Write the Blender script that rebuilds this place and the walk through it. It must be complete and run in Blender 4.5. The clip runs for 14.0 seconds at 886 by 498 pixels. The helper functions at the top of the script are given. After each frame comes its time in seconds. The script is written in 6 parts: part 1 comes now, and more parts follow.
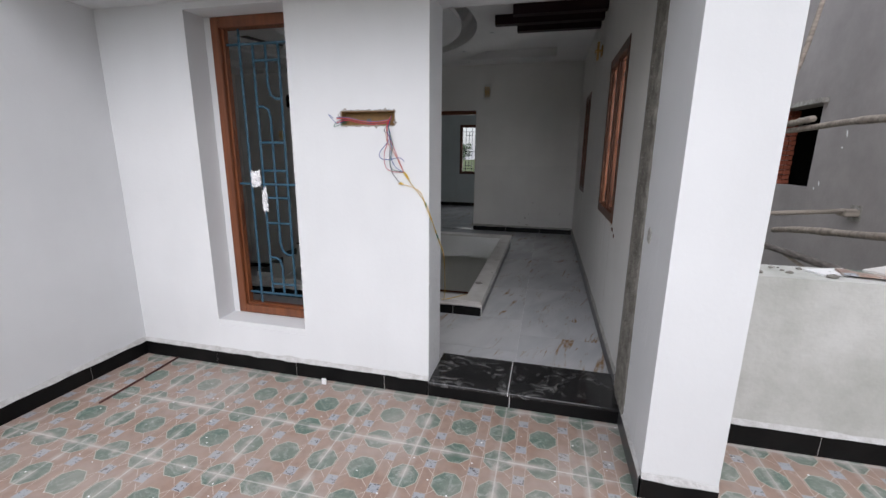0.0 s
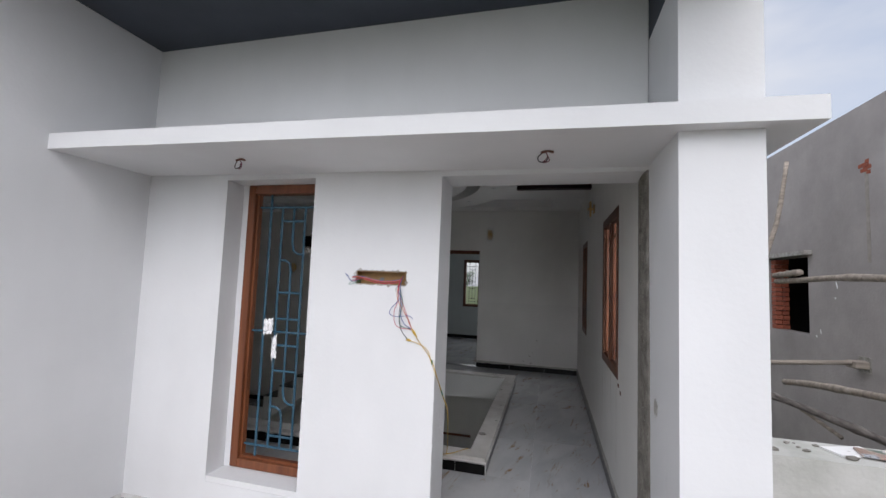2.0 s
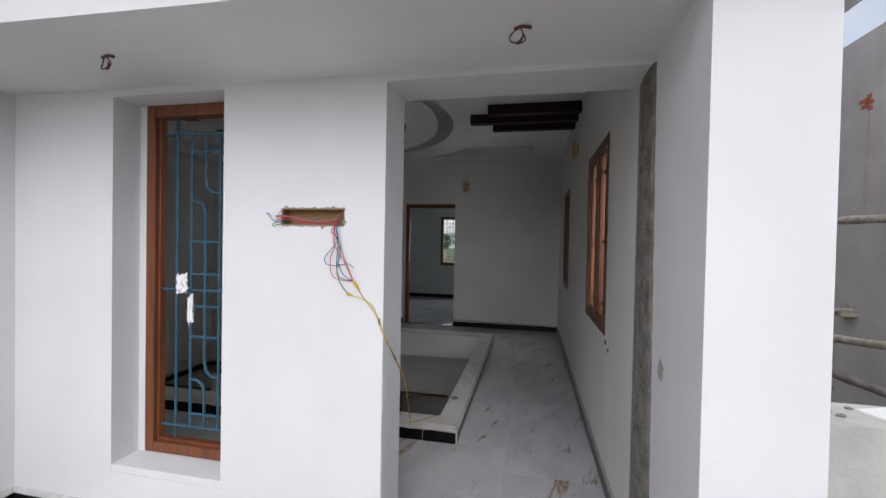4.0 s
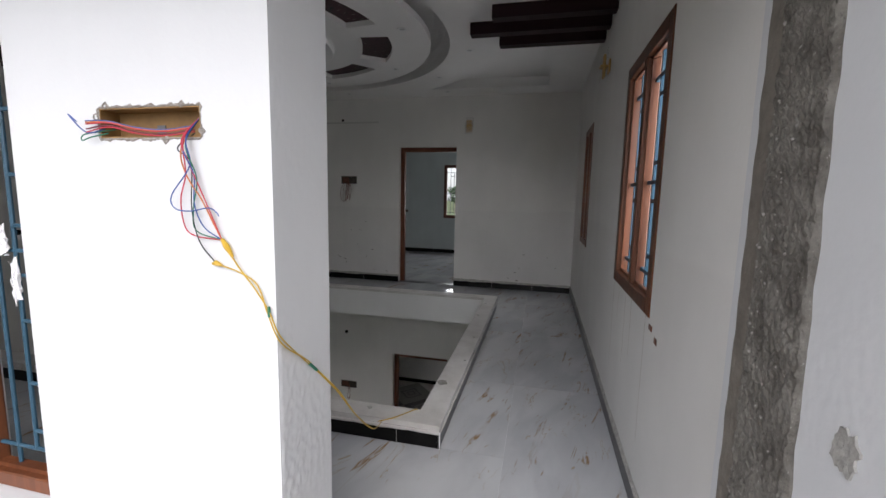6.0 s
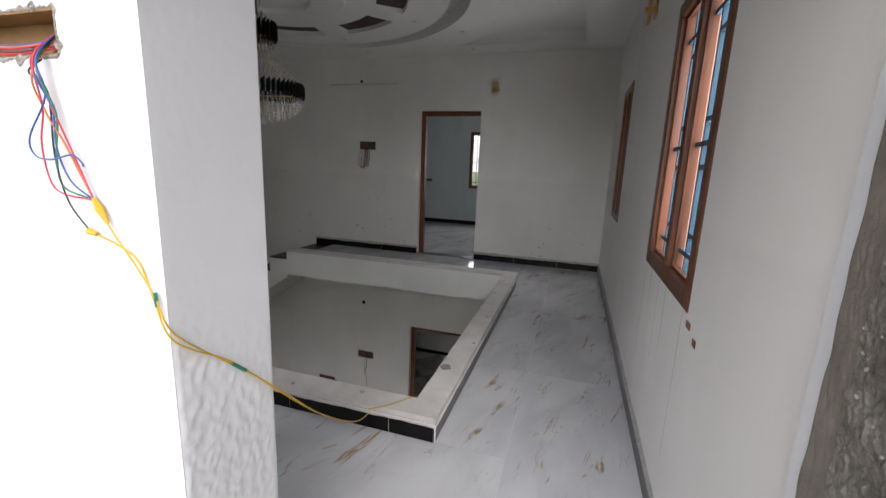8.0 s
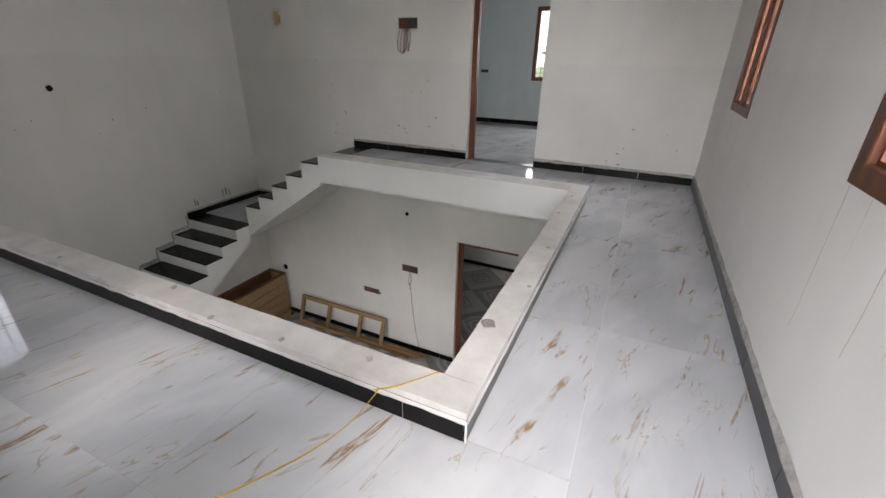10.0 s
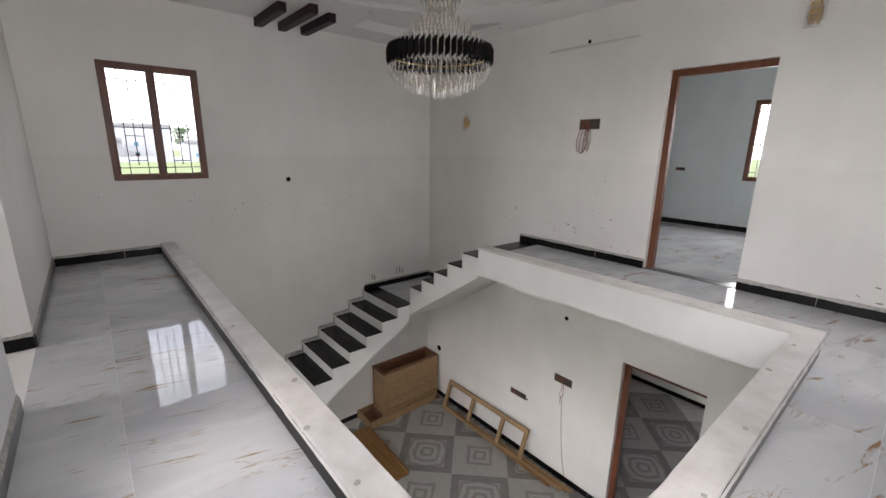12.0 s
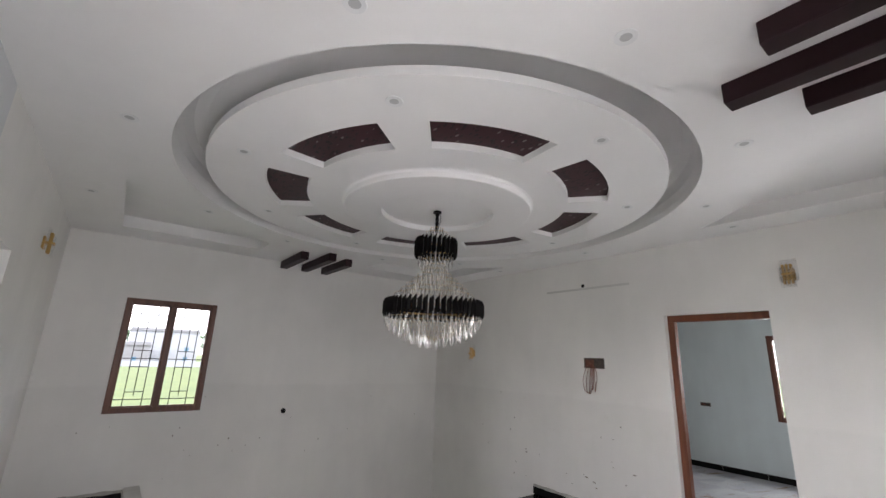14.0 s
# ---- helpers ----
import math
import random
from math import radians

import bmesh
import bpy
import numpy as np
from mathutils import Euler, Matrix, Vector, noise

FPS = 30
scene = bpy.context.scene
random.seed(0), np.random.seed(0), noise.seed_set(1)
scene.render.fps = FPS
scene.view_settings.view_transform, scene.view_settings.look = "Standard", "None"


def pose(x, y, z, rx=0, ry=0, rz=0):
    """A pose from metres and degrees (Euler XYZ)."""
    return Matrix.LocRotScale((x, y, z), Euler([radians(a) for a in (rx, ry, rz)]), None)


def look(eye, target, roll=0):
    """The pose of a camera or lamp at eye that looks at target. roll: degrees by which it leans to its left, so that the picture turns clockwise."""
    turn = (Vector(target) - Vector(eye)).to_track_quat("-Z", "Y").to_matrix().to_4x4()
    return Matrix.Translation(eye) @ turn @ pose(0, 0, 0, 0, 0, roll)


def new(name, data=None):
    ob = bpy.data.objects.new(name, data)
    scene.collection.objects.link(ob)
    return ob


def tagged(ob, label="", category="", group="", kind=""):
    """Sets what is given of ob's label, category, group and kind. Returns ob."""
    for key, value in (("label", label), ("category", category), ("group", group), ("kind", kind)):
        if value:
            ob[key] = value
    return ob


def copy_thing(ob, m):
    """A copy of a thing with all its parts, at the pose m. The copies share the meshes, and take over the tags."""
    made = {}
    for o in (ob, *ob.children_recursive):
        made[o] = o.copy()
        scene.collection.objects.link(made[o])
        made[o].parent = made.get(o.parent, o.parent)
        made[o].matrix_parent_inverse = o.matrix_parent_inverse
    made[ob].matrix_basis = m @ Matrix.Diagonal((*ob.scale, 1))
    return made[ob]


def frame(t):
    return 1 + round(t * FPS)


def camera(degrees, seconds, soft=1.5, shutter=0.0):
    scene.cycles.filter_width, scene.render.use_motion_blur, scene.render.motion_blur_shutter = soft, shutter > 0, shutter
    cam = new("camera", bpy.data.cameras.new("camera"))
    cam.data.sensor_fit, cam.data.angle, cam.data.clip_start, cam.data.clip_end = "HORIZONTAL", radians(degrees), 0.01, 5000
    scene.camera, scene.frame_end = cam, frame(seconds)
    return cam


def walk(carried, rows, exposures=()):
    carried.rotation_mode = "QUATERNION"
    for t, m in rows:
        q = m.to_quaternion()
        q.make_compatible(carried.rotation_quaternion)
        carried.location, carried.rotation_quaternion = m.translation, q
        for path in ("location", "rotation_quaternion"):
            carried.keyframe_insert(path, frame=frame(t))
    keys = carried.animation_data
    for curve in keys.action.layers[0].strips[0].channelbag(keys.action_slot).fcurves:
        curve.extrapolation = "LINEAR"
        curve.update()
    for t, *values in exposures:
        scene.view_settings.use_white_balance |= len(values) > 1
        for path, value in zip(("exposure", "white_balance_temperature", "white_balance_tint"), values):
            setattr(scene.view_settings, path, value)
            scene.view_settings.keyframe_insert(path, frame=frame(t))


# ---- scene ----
cam = camera(93.9, 14.0)
PATH = [
    (0, (0.028, 1.758, 1.305), (-0.438, 3.651, 0.856), 0.6),
    (0.5, (0.025, 1.742, 1.352), (-0.446, 3.662, 1.051), 1.1),
    (1, (0.029, 1.714, 1.402), (-0.449, 3.652, 1.272), 1.6),
    (1.5, (0.031, 1.691, 1.45), (-0.459, 3.63, 1.481), 2.0),
    (2, (0.021, 1.673, 1.488), (-0.481, 3.603, 1.635), 2.2),
    (2.5, (0.012, 1.678, 1.505), (-0.494, 3.604, 1.697), 2.2),
    (3, (0.009, 1.765, 1.465), (-0.488, 3.695, 1.626), 2.0),
    (3.5, (0.04, 1.981, 1.414), (-0.424, 3.925, 1.488), 1.6),
    (4, (0.039, 2.195, 1.382), (-0.373, 4.152, 1.35), 1.1),
    (4.2, (0.008, 2.286, 1.387), (-0.376, 4.247, 1.305), 1.2),
    (6.5, (0.054, 3.139, 1.307), (-0.447, 5.056, 1.039), 1.6),
    (7, (0.118, 3.182, 1.303), (-0.436, 5.082, 1.015), 2.1),
    (9.3, (-0.033, 3.838, 1.184), (-0.637, 5.619, 0.504), 1.9),
    (9.5, (-0.06, 3.929, 1.159), (-0.699, 5.677, 0.426), 1.5),
    (10, (-0.104, 4.137, 1.145), (-0.863, 5.788, 0.309), 1.1),
    (10.5, (-0.16, 4.277, 1.177), (-1.095, 5.815, 0.304), 0.5),
    (11, (-0.16, 4.375, 1.172), (-1.295, 5.797, 0.343), 0.1),
    (11.5, (-0.133, 4.488, 1.187), (-1.458, 5.817, 0.495), 0.2),
    (12, (-0.164, 4.559, 1.237), (-1.644, 5.818, 0.762), 0.9),
    (12.5, (-0.197, 4.666, 1.331), (-1.771, 5.879, 1.102), 1.6),
    (13, (-0.167, 4.736, 1.403), (-1.772, 5.929, 1.446), 2.0),
    (13.5, (-0.118, 4.765, 1.495), (-1.706, 5.945, 1.787), 2.2),
    (14, (-0.089, 4.763, 1.55), (-1.632, 5.932, 2.054), 2.1),
]
EXPOSURES = [(0, 1.76, 6500, 13), (4, 1.8, 6500, 13), (6.5, 2.45, 6600, 13), (7, 2.58, 6600, 13), (9.5, 3.32, 6850, 14), (10, 3.72, 6800, 14), (11, 3.93, 6850, 14), (12.5, 4.2, 6850, 15), (14, 4.12, 6700, 15)]
walk(cam, [(t, look(eye, target, roll)) for t, eye, target, roll in PATH], EXPOSURES)

# ---------- world, sun, exposure ----------
world = bpy.data.worlds.new("sky")
scene.world = world
world.use_nodes = True
wn, wl = world.node_tree.nodes, world.node_tree.links
wn.clear()
w_out = wn.new("ShaderNodeOutputWorld")
w_bg = wn.new("ShaderNodeBackground")
w_sky = wn.new("ShaderNodeTexSky")
w_sky.sky_type = "NISHITA"
w_sky.sun_disc = False
w_sky.sun_elevation = radians(45)
w_sky.sun_rotation = radians(160)
w_sky.dust_density = 3.0
w_tc = wn.new("ShaderNodeTexCoord")
w_noise = wn.new("ShaderNodeTexNoise")
w_noise.inputs["Scale"].default_value = 2.2
w_noise.inputs["Detail"].default_value = 6
w_ramp = wn.new("ShaderNodeValToRGB")
w_ramp.color_ramp.elements[0].position = 0.36
w_ramp.color_ramp.elements[1].position = 0.6
w_ramp.color_ramp.elements[0].color = (0.55, 0.55, 0.55, 1)
w_mix = wn.new("ShaderNodeMixRGB")
w_mix.inputs[2].default_value = (3.6, 3.8, 4.1, 1)
w_map = wn.new("ShaderNodeMapping")
w_map.inputs["Scale"].default_value = (1, 1, 2.5)
wl.new(w_tc.outputs["Generated"], w_map.inputs["Vector"])
wl.new(w_map.outputs[0], w_noise.inputs["Vector"])
wl.new(w_noise.outputs["Fac"], w_ramp.inputs[0])
wl.new(w_ramp.outputs[0], w_mix.inputs[0])
wl.new(w_sky.outputs[0], w_mix.inputs[1])
wl.new(w_mix.outputs[0], w_bg.inputs[0])
wl.new(w_bg.outputs[0], w_out.inputs[0])
w_bg.inputs[1].default_value = 0.06

sun = new("sun", bpy.data.lights.new("sun", "SUN"))
sun.data.energy = 1.3
sun.data.angle = radians(100)
sun.data.color = (0.945, 0.965, 1.0)
sun.matrix_world = look((9, -24, 22), (0, 0, 0))


def window_fill(name, x, y, z, w, h, aim, power):
    """Area lamp added outside a window opening to strengthen the sky light indoors."""
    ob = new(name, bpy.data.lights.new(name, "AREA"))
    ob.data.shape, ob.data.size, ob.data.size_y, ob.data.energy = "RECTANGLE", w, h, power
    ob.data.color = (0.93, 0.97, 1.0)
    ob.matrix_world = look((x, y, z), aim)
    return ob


window_fill("sky_window_east", 0.84, 5.36, 1.46, 0.88, 1.22, (-3, 5.36, 0.9), 4.2)
window_fill("sky_window_east_far", 0.84, 7.88, 1.46, 0.68, 1.22, (-3, 7.88, 0.9), 3.6)
window_fill("sky_window_bedroom", -1.63, 13.12, 1.42, 1.2, 1.2, (-1.63, 10, 0.8), 4.5)


# ---------- materials ----------
def mat(name, colour, rough=0.6, metal=0.0, var=0.0, scale=3.0, bump=0.0, bscale=60.0, colour2=None, spec=0.5, coat=0.0):
    """A paint, plaster, stone or metal: base colour with slow stains and fine relief."""
    m = bpy.data.materials.new(name)
    m.use_nodes = True
    n, l = m.node_tree.nodes, m.node_tree.links
    b = n["Principled BSDF"]
    b.inputs["Base Color"].default_value = (*colour, 1)
    b.inputs["Roughness"].default_value = rough
    b.inputs["Metallic"].default_value = metal
    b.inputs["Specular IOR Level"].default_value = spec
    b.inputs["Coat Weight"].default_value = coat
    tc = n.new("ShaderNodeTexCoord")
    if var or colour2:
        t1 = n.new("ShaderNodeTexNoise")
        t1.inputs["Scale"].default_value = scale
        t1.inputs["Detail"].default_value = 8
        t1.inputs["Roughness"].default_value = 0.62
        l.new(tc.outputs["Object"], t1.inputs["Vector"])
        r = n.new("ShaderNodeValToRGB")
        r.color_ramp.elements[0].position, r.color_ramp.elements[1].position = 0.32, 0.68
        c2 = colour2 or tuple(c * (1 - var) for c in colour)
        r.color_ramp.elements[0].color = (*c2, 1)
        r.color_ramp.elements[1].color = (*colour, 1)
        l.new(t1.outputs["Fac"], r.inputs[0])
        l.new(r.outputs[0], b.inputs["Base Color"])
        m["ramp"] = 1
    if bump:
        t2 = n.new("ShaderNodeTexNoise")
        t2.inputs["Scale"].default_value = bscale
        t2.inputs["Detail"].default_value = 5
        l.new(tc.outputs["Object"], t2.inputs["Vector"])
        bp = n.new("ShaderNodeBump")
        bp.inputs["Strength"].default_value = bump
        bp.inputs["Distance"].default_value = 0.01
        l.new(t2.outputs["Fac"], bp.inputs["Height"])
        l.new(bp.outputs[0], b.inputs["Normal"])
    return m


def painted_wall(name, colour, stain=(0.55, 0.53, 0.47), amount=0.25, low=None, streak=0.06):
    """Whitewashed plaster: faint upright brush streaks, soft patches, sparse scuffs and small dark nicks."""
    m = bpy.data.materials.new(name)
    m.use_nodes = True
    n, l = m.node_tree.nodes, m.node_tree.links
    b = n["Principled BSDF"]
    b.inputs["Roughness"].default_value = 0.75
    b.inputs["Specular IOR Level"].default_value = 0.3
    tc = n.new("ShaderNodeTexCoord")
    mp = n.new("ShaderNodeMapping")
    mp.inputs["Scale"].default_value = (5, 5, 1.1)
    l.new(tc.outputs["Object"], mp.inputs["Vector"])
    t1 = n.new("ShaderNodeTexNoise")
    t1.inputs["Scale"].default_value = 1.0
    t1.inputs["Detail"].default_value = 6
    l.new(mp.outputs[0], t1.inputs["Vector"])
    t2 = n.new("ShaderNodeTexNoise")
    t2.inputs["Scale"].default_value = 0.9
    t2.inputs["Detail"].default_value = 6
    l.new(tc.outputs["Object"], t2.inputs["Vector"])
    t3 = n.new("ShaderNodeTexNoise")
    t3.inputs["Scale"].default_value = 5.0
    t3.inputs["Detail"].default_value = 9
    t3.inputs["Roughness"].default_value = 0.7
    l.new(tc.outputs["Object"], t3.inputs["Vector"])

    def ramp(src, p0, p1, v0, v1):
        r = n.new("ShaderNodeMapRange")
        r.inputs["From Min"].default_value, r.inputs["From Max"].default_value = p0, p1
        r.inputs["To Min"].default_value, r.inputs["To Max"].default_value = v0, v1
        l.new(src, r.inputs["Value"])
        return r.outputs[0]
    a = ramp(t1.outputs["Fac"], 0.3, 0.7, 1 - streak, 1.0)
    c = ramp(t2.outputs["Fac"], 0.32, 0.68, 0.91, 1.03)
    mul = n.new("ShaderNodeMath")
    mul.operation = "MULTIPLY"
    l.new(a, mul.inputs[0]), l.new(c, mul.inputs[1])
    vm = n.new("ShaderNodeVectorMath")
    vm.operation = "SCALE"
    vm.inputs[0].default_value = colour
    l.new(mul.outputs[0], vm.inputs["Scale"])
    if low:
        sz = n.new("ShaderNodeSeparateXYZ")
        l.new(tc.outputs["Object"], sz.inputs[0])
        wav = n.new("ShaderNodeMath")
        wav.operation = "MULTIPLY_ADD"
        wav.inputs[1].default_value = 0.12
        l.new(t2.outputs["Fac"], wav.inputs[0]), l.new(sz.outputs[2], wav.inputs[2])
        coat = n.new("ShaderNodeMath")
        coat.operation = "MULTIPLY"
        l.new(mul.outputs[0], coat.inputs[0])
        l.new(ramp(wav.outputs[0], low, low + 0.03, 0.965, 1.0), coat.inputs[1])
        mul = coat
    vm2 = n.new("ShaderNodeVectorMath")
    vm2.operation = "SCALE"
    vm2.inputs[0].default_value = colour
    l.new(mul.outputs[0], vm2.inputs["Scale"])
    vm = vm2
    mx = n.new("ShaderNodeMixRGB")
    mx.inputs[2].default_value = (*stain, 1)
    l.new(ramp(t3.outputs["Fac"], 0.64, 0.78, 0, amount), mx.inputs[0])
    l.new(vm.outputs[0], mx.inputs[1])
    l.new(mx.outputs[0], b.inputs["Base Color"])
    t4 = n.new("ShaderNodeTexNoise")
    t4.inputs["Scale"].default_value = 45
    t4.inputs["Detail"].default_value = 4
    l.new(tc.outputs["Object"], t4.inputs["Vector"])
    bp = n.new("ShaderNodeBump")
    bp.inputs["Strength"].default_value = 0.2
    bp.inputs["Distance"].default_value = 0.004
    l.new(t4.outputs["Fac"], bp.inputs["Height"])
    l.new(bp.outputs[0], b.inputs["Normal"])
    return m


def wood_mat(name, c1, c2, rough=0.42, along="z", scale=1.0):
    m = bpy.data.materials.new(name)
    m.use_nodes = True
    n, l = m.node_tree.nodes, m.node_tree.links
    b = n["Principled BSDF"]
    b.inputs["Roughness"].default_value = rough
    tc = n.new("ShaderNodeTexCoord")
    mp = n.new("ShaderNodeMapping")
    s = [28 * scale] * 3
    s["xyz".index(along)] = 1.6 * scale
    mp.inputs["Scale"].default_value = s
    l.new(tc.outputs["Object"], mp.inputs["Vector"])
    t = n.new("ShaderNodeTexNoise")
    t.inputs["Detail"].default_value = 6
    t.inputs["Scale"].default_value = 1.0
    t.inputs["Distortion"].default_value = 0.6
    l.new(mp.outputs[0], t.inputs["Vector"])
    r = n.new("ShaderNodeValToRGB")
    r.color_ramp.elements[0].position, r.color_ramp.elements[1].position = 0.3, 0.7
    r.color_ramp.elements[0].color, r.color_ramp.elements[1].color = (*c1, 1), (*c2, 1)
    l.new(t.outputs["Fac"], r.inputs[0])
    l.new(r.outputs[0], b.inputs["Base Color"])
    bp = n.new("ShaderNodeBump")
    bp.inputs["Strength"].default_value = 0.15
    bp.inputs["Distance"].default_value = 0.003
    l.new(t.outputs["Fac"], bp.inputs["Height"])
    l.new(bp.outputs[0], b.inputs["Normal"])
    return m


def math_node(n, l, op, a, b=None, clamp=False):
    """A Math node; a and b are sockets or numbers."""
    m = n.new("ShaderNodeMath")
    m.operation, m.use_clamp = op, clamp
    for i, v in enumerate((a, b)):
        if v is None:
            continue
        if isinstance(v, (int, float)):
            m.inputs[i].default_value = v
        else:
            l.new(v, m.inputs[i])
    return m.outputs[0]


def mix_colour(n, l, fac, a, b):
    m = n.new("ShaderNodeMixRGB")
    for i, v in enumerate((fac, a, b)):
        if isinstance(v, tuple):
            m.inputs[i].default_value = (*v, 1)
        elif isinstance(v, (int, float)):
            m.inputs[i].default_value = v
        else:
            l.new(v, m.inputs[i])
    return m.outputs[0]


def marble_mat(name):
    """Polished blue-white vitrified tile: clouded ground, sparse clusters of ragged gold-brown blots and hair veins."""
    m = bpy.data.materials.new(name)
    m.use_nodes = True
    n, l = m.node_tree.nodes, m.node_tree.links
    b = n["Principled BSDF"]
    b.inputs["Roughness"].default_value = 0.05
    b.inputs["Specular IOR Level"].default_value = 0.5
    tc = n.new("ShaderNodeTexCoord")
    info = n.new("ShaderNodeObjectInfo")
    add = n.new("ShaderNodeVectorMath")
    add.operation = "ADD"
    sc = n.new("ShaderNodeMath")
    sc.operation = "MULTIPLY"
    sc.inputs[1].default_value = 37.0
    l.new(info.outputs["Random"], sc.inputs[0])
    l.new(tc.outputs["Object"], add.inputs[0])
    l.new(sc.outputs[0], add.inputs[1])
    turn = n.new("ShaderNodeMapping")
    turn.inputs["Rotation"].default_value = (0, 0, radians(-76))
    l.new(add.outputs[0], turn.inputs["Vector"])

    def field(stretch, scale, detail, distortion=0.0, rough=0.5):
        """Noise drawn out along the veins."""
        mp = n.new("ShaderNodeMapping")
        mp.inputs["Scale"].default_value = stretch
        l.new(turn.outputs[0], mp.inputs["Vector"])
        t = n.new("ShaderNodeTexNoise")
        for k, v in (("Scale", scale), ("Detail", detail), ("Distortion", distortion), ("Roughness", rough)):
            t.inputs[k].default_value = v
        l.new(mp.outputs[0], t.inputs["Vector"])
        return t.outputs["Fac"]

    def band(src, p0, p1, v0=0.0, v1=1.0):
        r = n.new("ShaderNodeMapRange")
        r.interpolation_type = "SMOOTHSTEP"
        for k, v in (("From Min", p0), ("From Max", p1), ("To Min", v0), ("To Max", v1)):
            r.inputs[k].default_value = v
        l.new(src, r.inputs["Value"])
        return r.outputs[0]
    cluster = band(field((1.0, 2.0, 1), 2.3, 2), 0.43, 0.52)
    blot = band(field((1.15, 7.5, 1), 1.7, 5, 0.8, 0.60), 0.585, 0.66)
    grain = band(field((2, 8, 1), 11.0, 5), 0.34, 0.56, 0.25, 1.0)
    hair = math_node(n, l, "ABSOLUTE", math_node(n, l, "SUBTRACT", field((1.0, 3.4, 1), 1.4, 4, 1.2, 0.6), 0.5))
    hair = band(hair, 0.0, 0.011, 1.0, 0.0)
    hair = math_node(n, l, "MULTIPLY", hair, band(field((1, 1.5, 1), 3.3, 3), 0.52, 0.60, 0.0, 0.75))
    strong = math_node(n, l, "MULTIPLY", math_node(n, l, "MULTIPLY", blot, cluster), grain)
    cloud = field((1.0, 2.2, 1), 1.5, 5, 0.6)
    base = mix_colour(n, l, band(cloud, 0.32, 0.68), (0.475, 0.485, 0.51), (0.59, 0.60, 0.615))
    c = mix_colour(n, l, band(blot, 0.0, 1.0, 0.0, 0.20), base, (0.42, 0.38, 0.33))
    c = mix_colour(n, l, hair, c, (0.40, 0.31, 0.21))
    c = mix_colour(n, l, math_node(n, l, "MULTIPLY", strong, 0.92), c, (0.30, 0.175, 0.075))
    l.new(c, b.inputs["Base Color"])
    return m


def speckled_cement(name):
    """Dark gritty hacked cement with paler patches, dark pits and white flecks."""
    m = mat(name, (0.25, 0.235, 0.21), 0.75, colour2=(0.095, 0.085, 0.072), scale=13)
    n, l = m.node_tree.nodes, m.node_tree.links
    b = n["Principled BSDF"]
    tc = n.new("ShaderNodeTexCoord")
    f = n.new("ShaderNodeTexNoise")
    f.inputs["Scale"].default_value, f.inputs["Detail"].default_value, f.inputs["Roughness"].default_value = 150, 7, 0.8
    mp = n.new("ShaderNodeMapping")
    mp.inputs["Scale"].default_value = (1, 1, 0.55)
    l.new(tc.outputs["Object"], mp.inputs["Vector"]), l.new(mp.outputs[0], f.inputs["Vector"])
    old = b.inputs["Base Color"].links[0].from_socket
    dark = math_node(n, l, "MULTIPLY", math_node(n, l, "SUBTRACT", 0.47, f.outputs["Fac"]), 9.0, True)
    lite = math_node(n, l, "MULTIPLY", math_node(n, l, "SUBTRACT", f.outputs["Fac"], 0.60), 12.0, True)
    c = mix_colour(n, l, math_node(n, l, "MULTIPLY", dark, 0.7), old, (0.045, 0.04, 0.035))
    l.new(mix_colour(n, l, lite, c, (0.50, 0.49, 0.46)), b.inputs["Base Color"])
    bp = n.new("ShaderNodeBump")
    bp.inputs["Strength"].default_value, bp.inputs["Distance"].default_value = 0.8, 0.006
    l.new(f.outputs["Fac"], bp.inputs["Height"]), l.new(bp.outputs[0], b.inputs["Normal"])
    return m


M_EXT = painted_wall("exterior_white_paint", (0.72, 0.73, 0.745), amount=0.05, streak=0.03)
M_STAIRWHITE = painted_wall("stair_white_primer", (0.84, 0.84, 0.83), amount=0.08, streak=0.03)
M_INT = painted_wall("interior_white_primer", (0.84, 0.825, 0.80), stain=(0.4, 0.36, 0.28), amount=0.16, streak=0.03, low=1.16)
M_BLUEWALL = painted_wall("bedroom_pale_blue_paint", (0.66, 0.73, 0.74), amount=0.05)
M_CEIL = mat("ceiling_white_gypsum", (0.87, 0.86, 0.85), 0.8, var=0.03, bump=0.05)
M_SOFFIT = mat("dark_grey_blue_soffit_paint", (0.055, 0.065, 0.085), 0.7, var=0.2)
M_GRANITE = mat("black_granite", (0.004, 0.004, 0.0045), 0.25, var=0.4, scale=7, colour2=(0.012, 0.011, 0.010), spec=0.2)
M_SKIRT = mat("black_glossy_skirting_tile", (0.004, 0.004, 0.0045), 0.3, colour2=(0.010, 0.0095, 0.0095), scale=5, spec=0.12)
M_SKIRT_GREY = mat("dark_grey_skirting_tile", (0.05, 0.05, 0.055), 0.3, var=0.3, scale=6)
M_MARBLE = marble_mat("veined_white_tile")
M_CURB = mat("dusty_cream_marble_coping", (0.69, 0.675, 0.655), 0.5, colour2=(0.53, 0.51, 0.485), scale=5, bump=0.15)
M_CEMENT = mat("rough_cement", (0.40, 0.385, 0.36), 0.6, colour2=(0.15, 0.135, 0.115), scale=11, bump=0.8, bscale=70)
M_JAMBCEMENT = speckled_cement("gritty_jamb_cement")
M_MORTAR = mat("brown_grey_mortar", (0.24, 0.215, 0.185), 0.6, colour2=(0.15, 0.13, 0.11), scale=14, bump=0.35, bscale=60)
M_GRIT = mat("pale_grit", (0.40, 0.385, 0.36), 0.45, colour2=(0.25, 0.23, 0.21), scale=40)
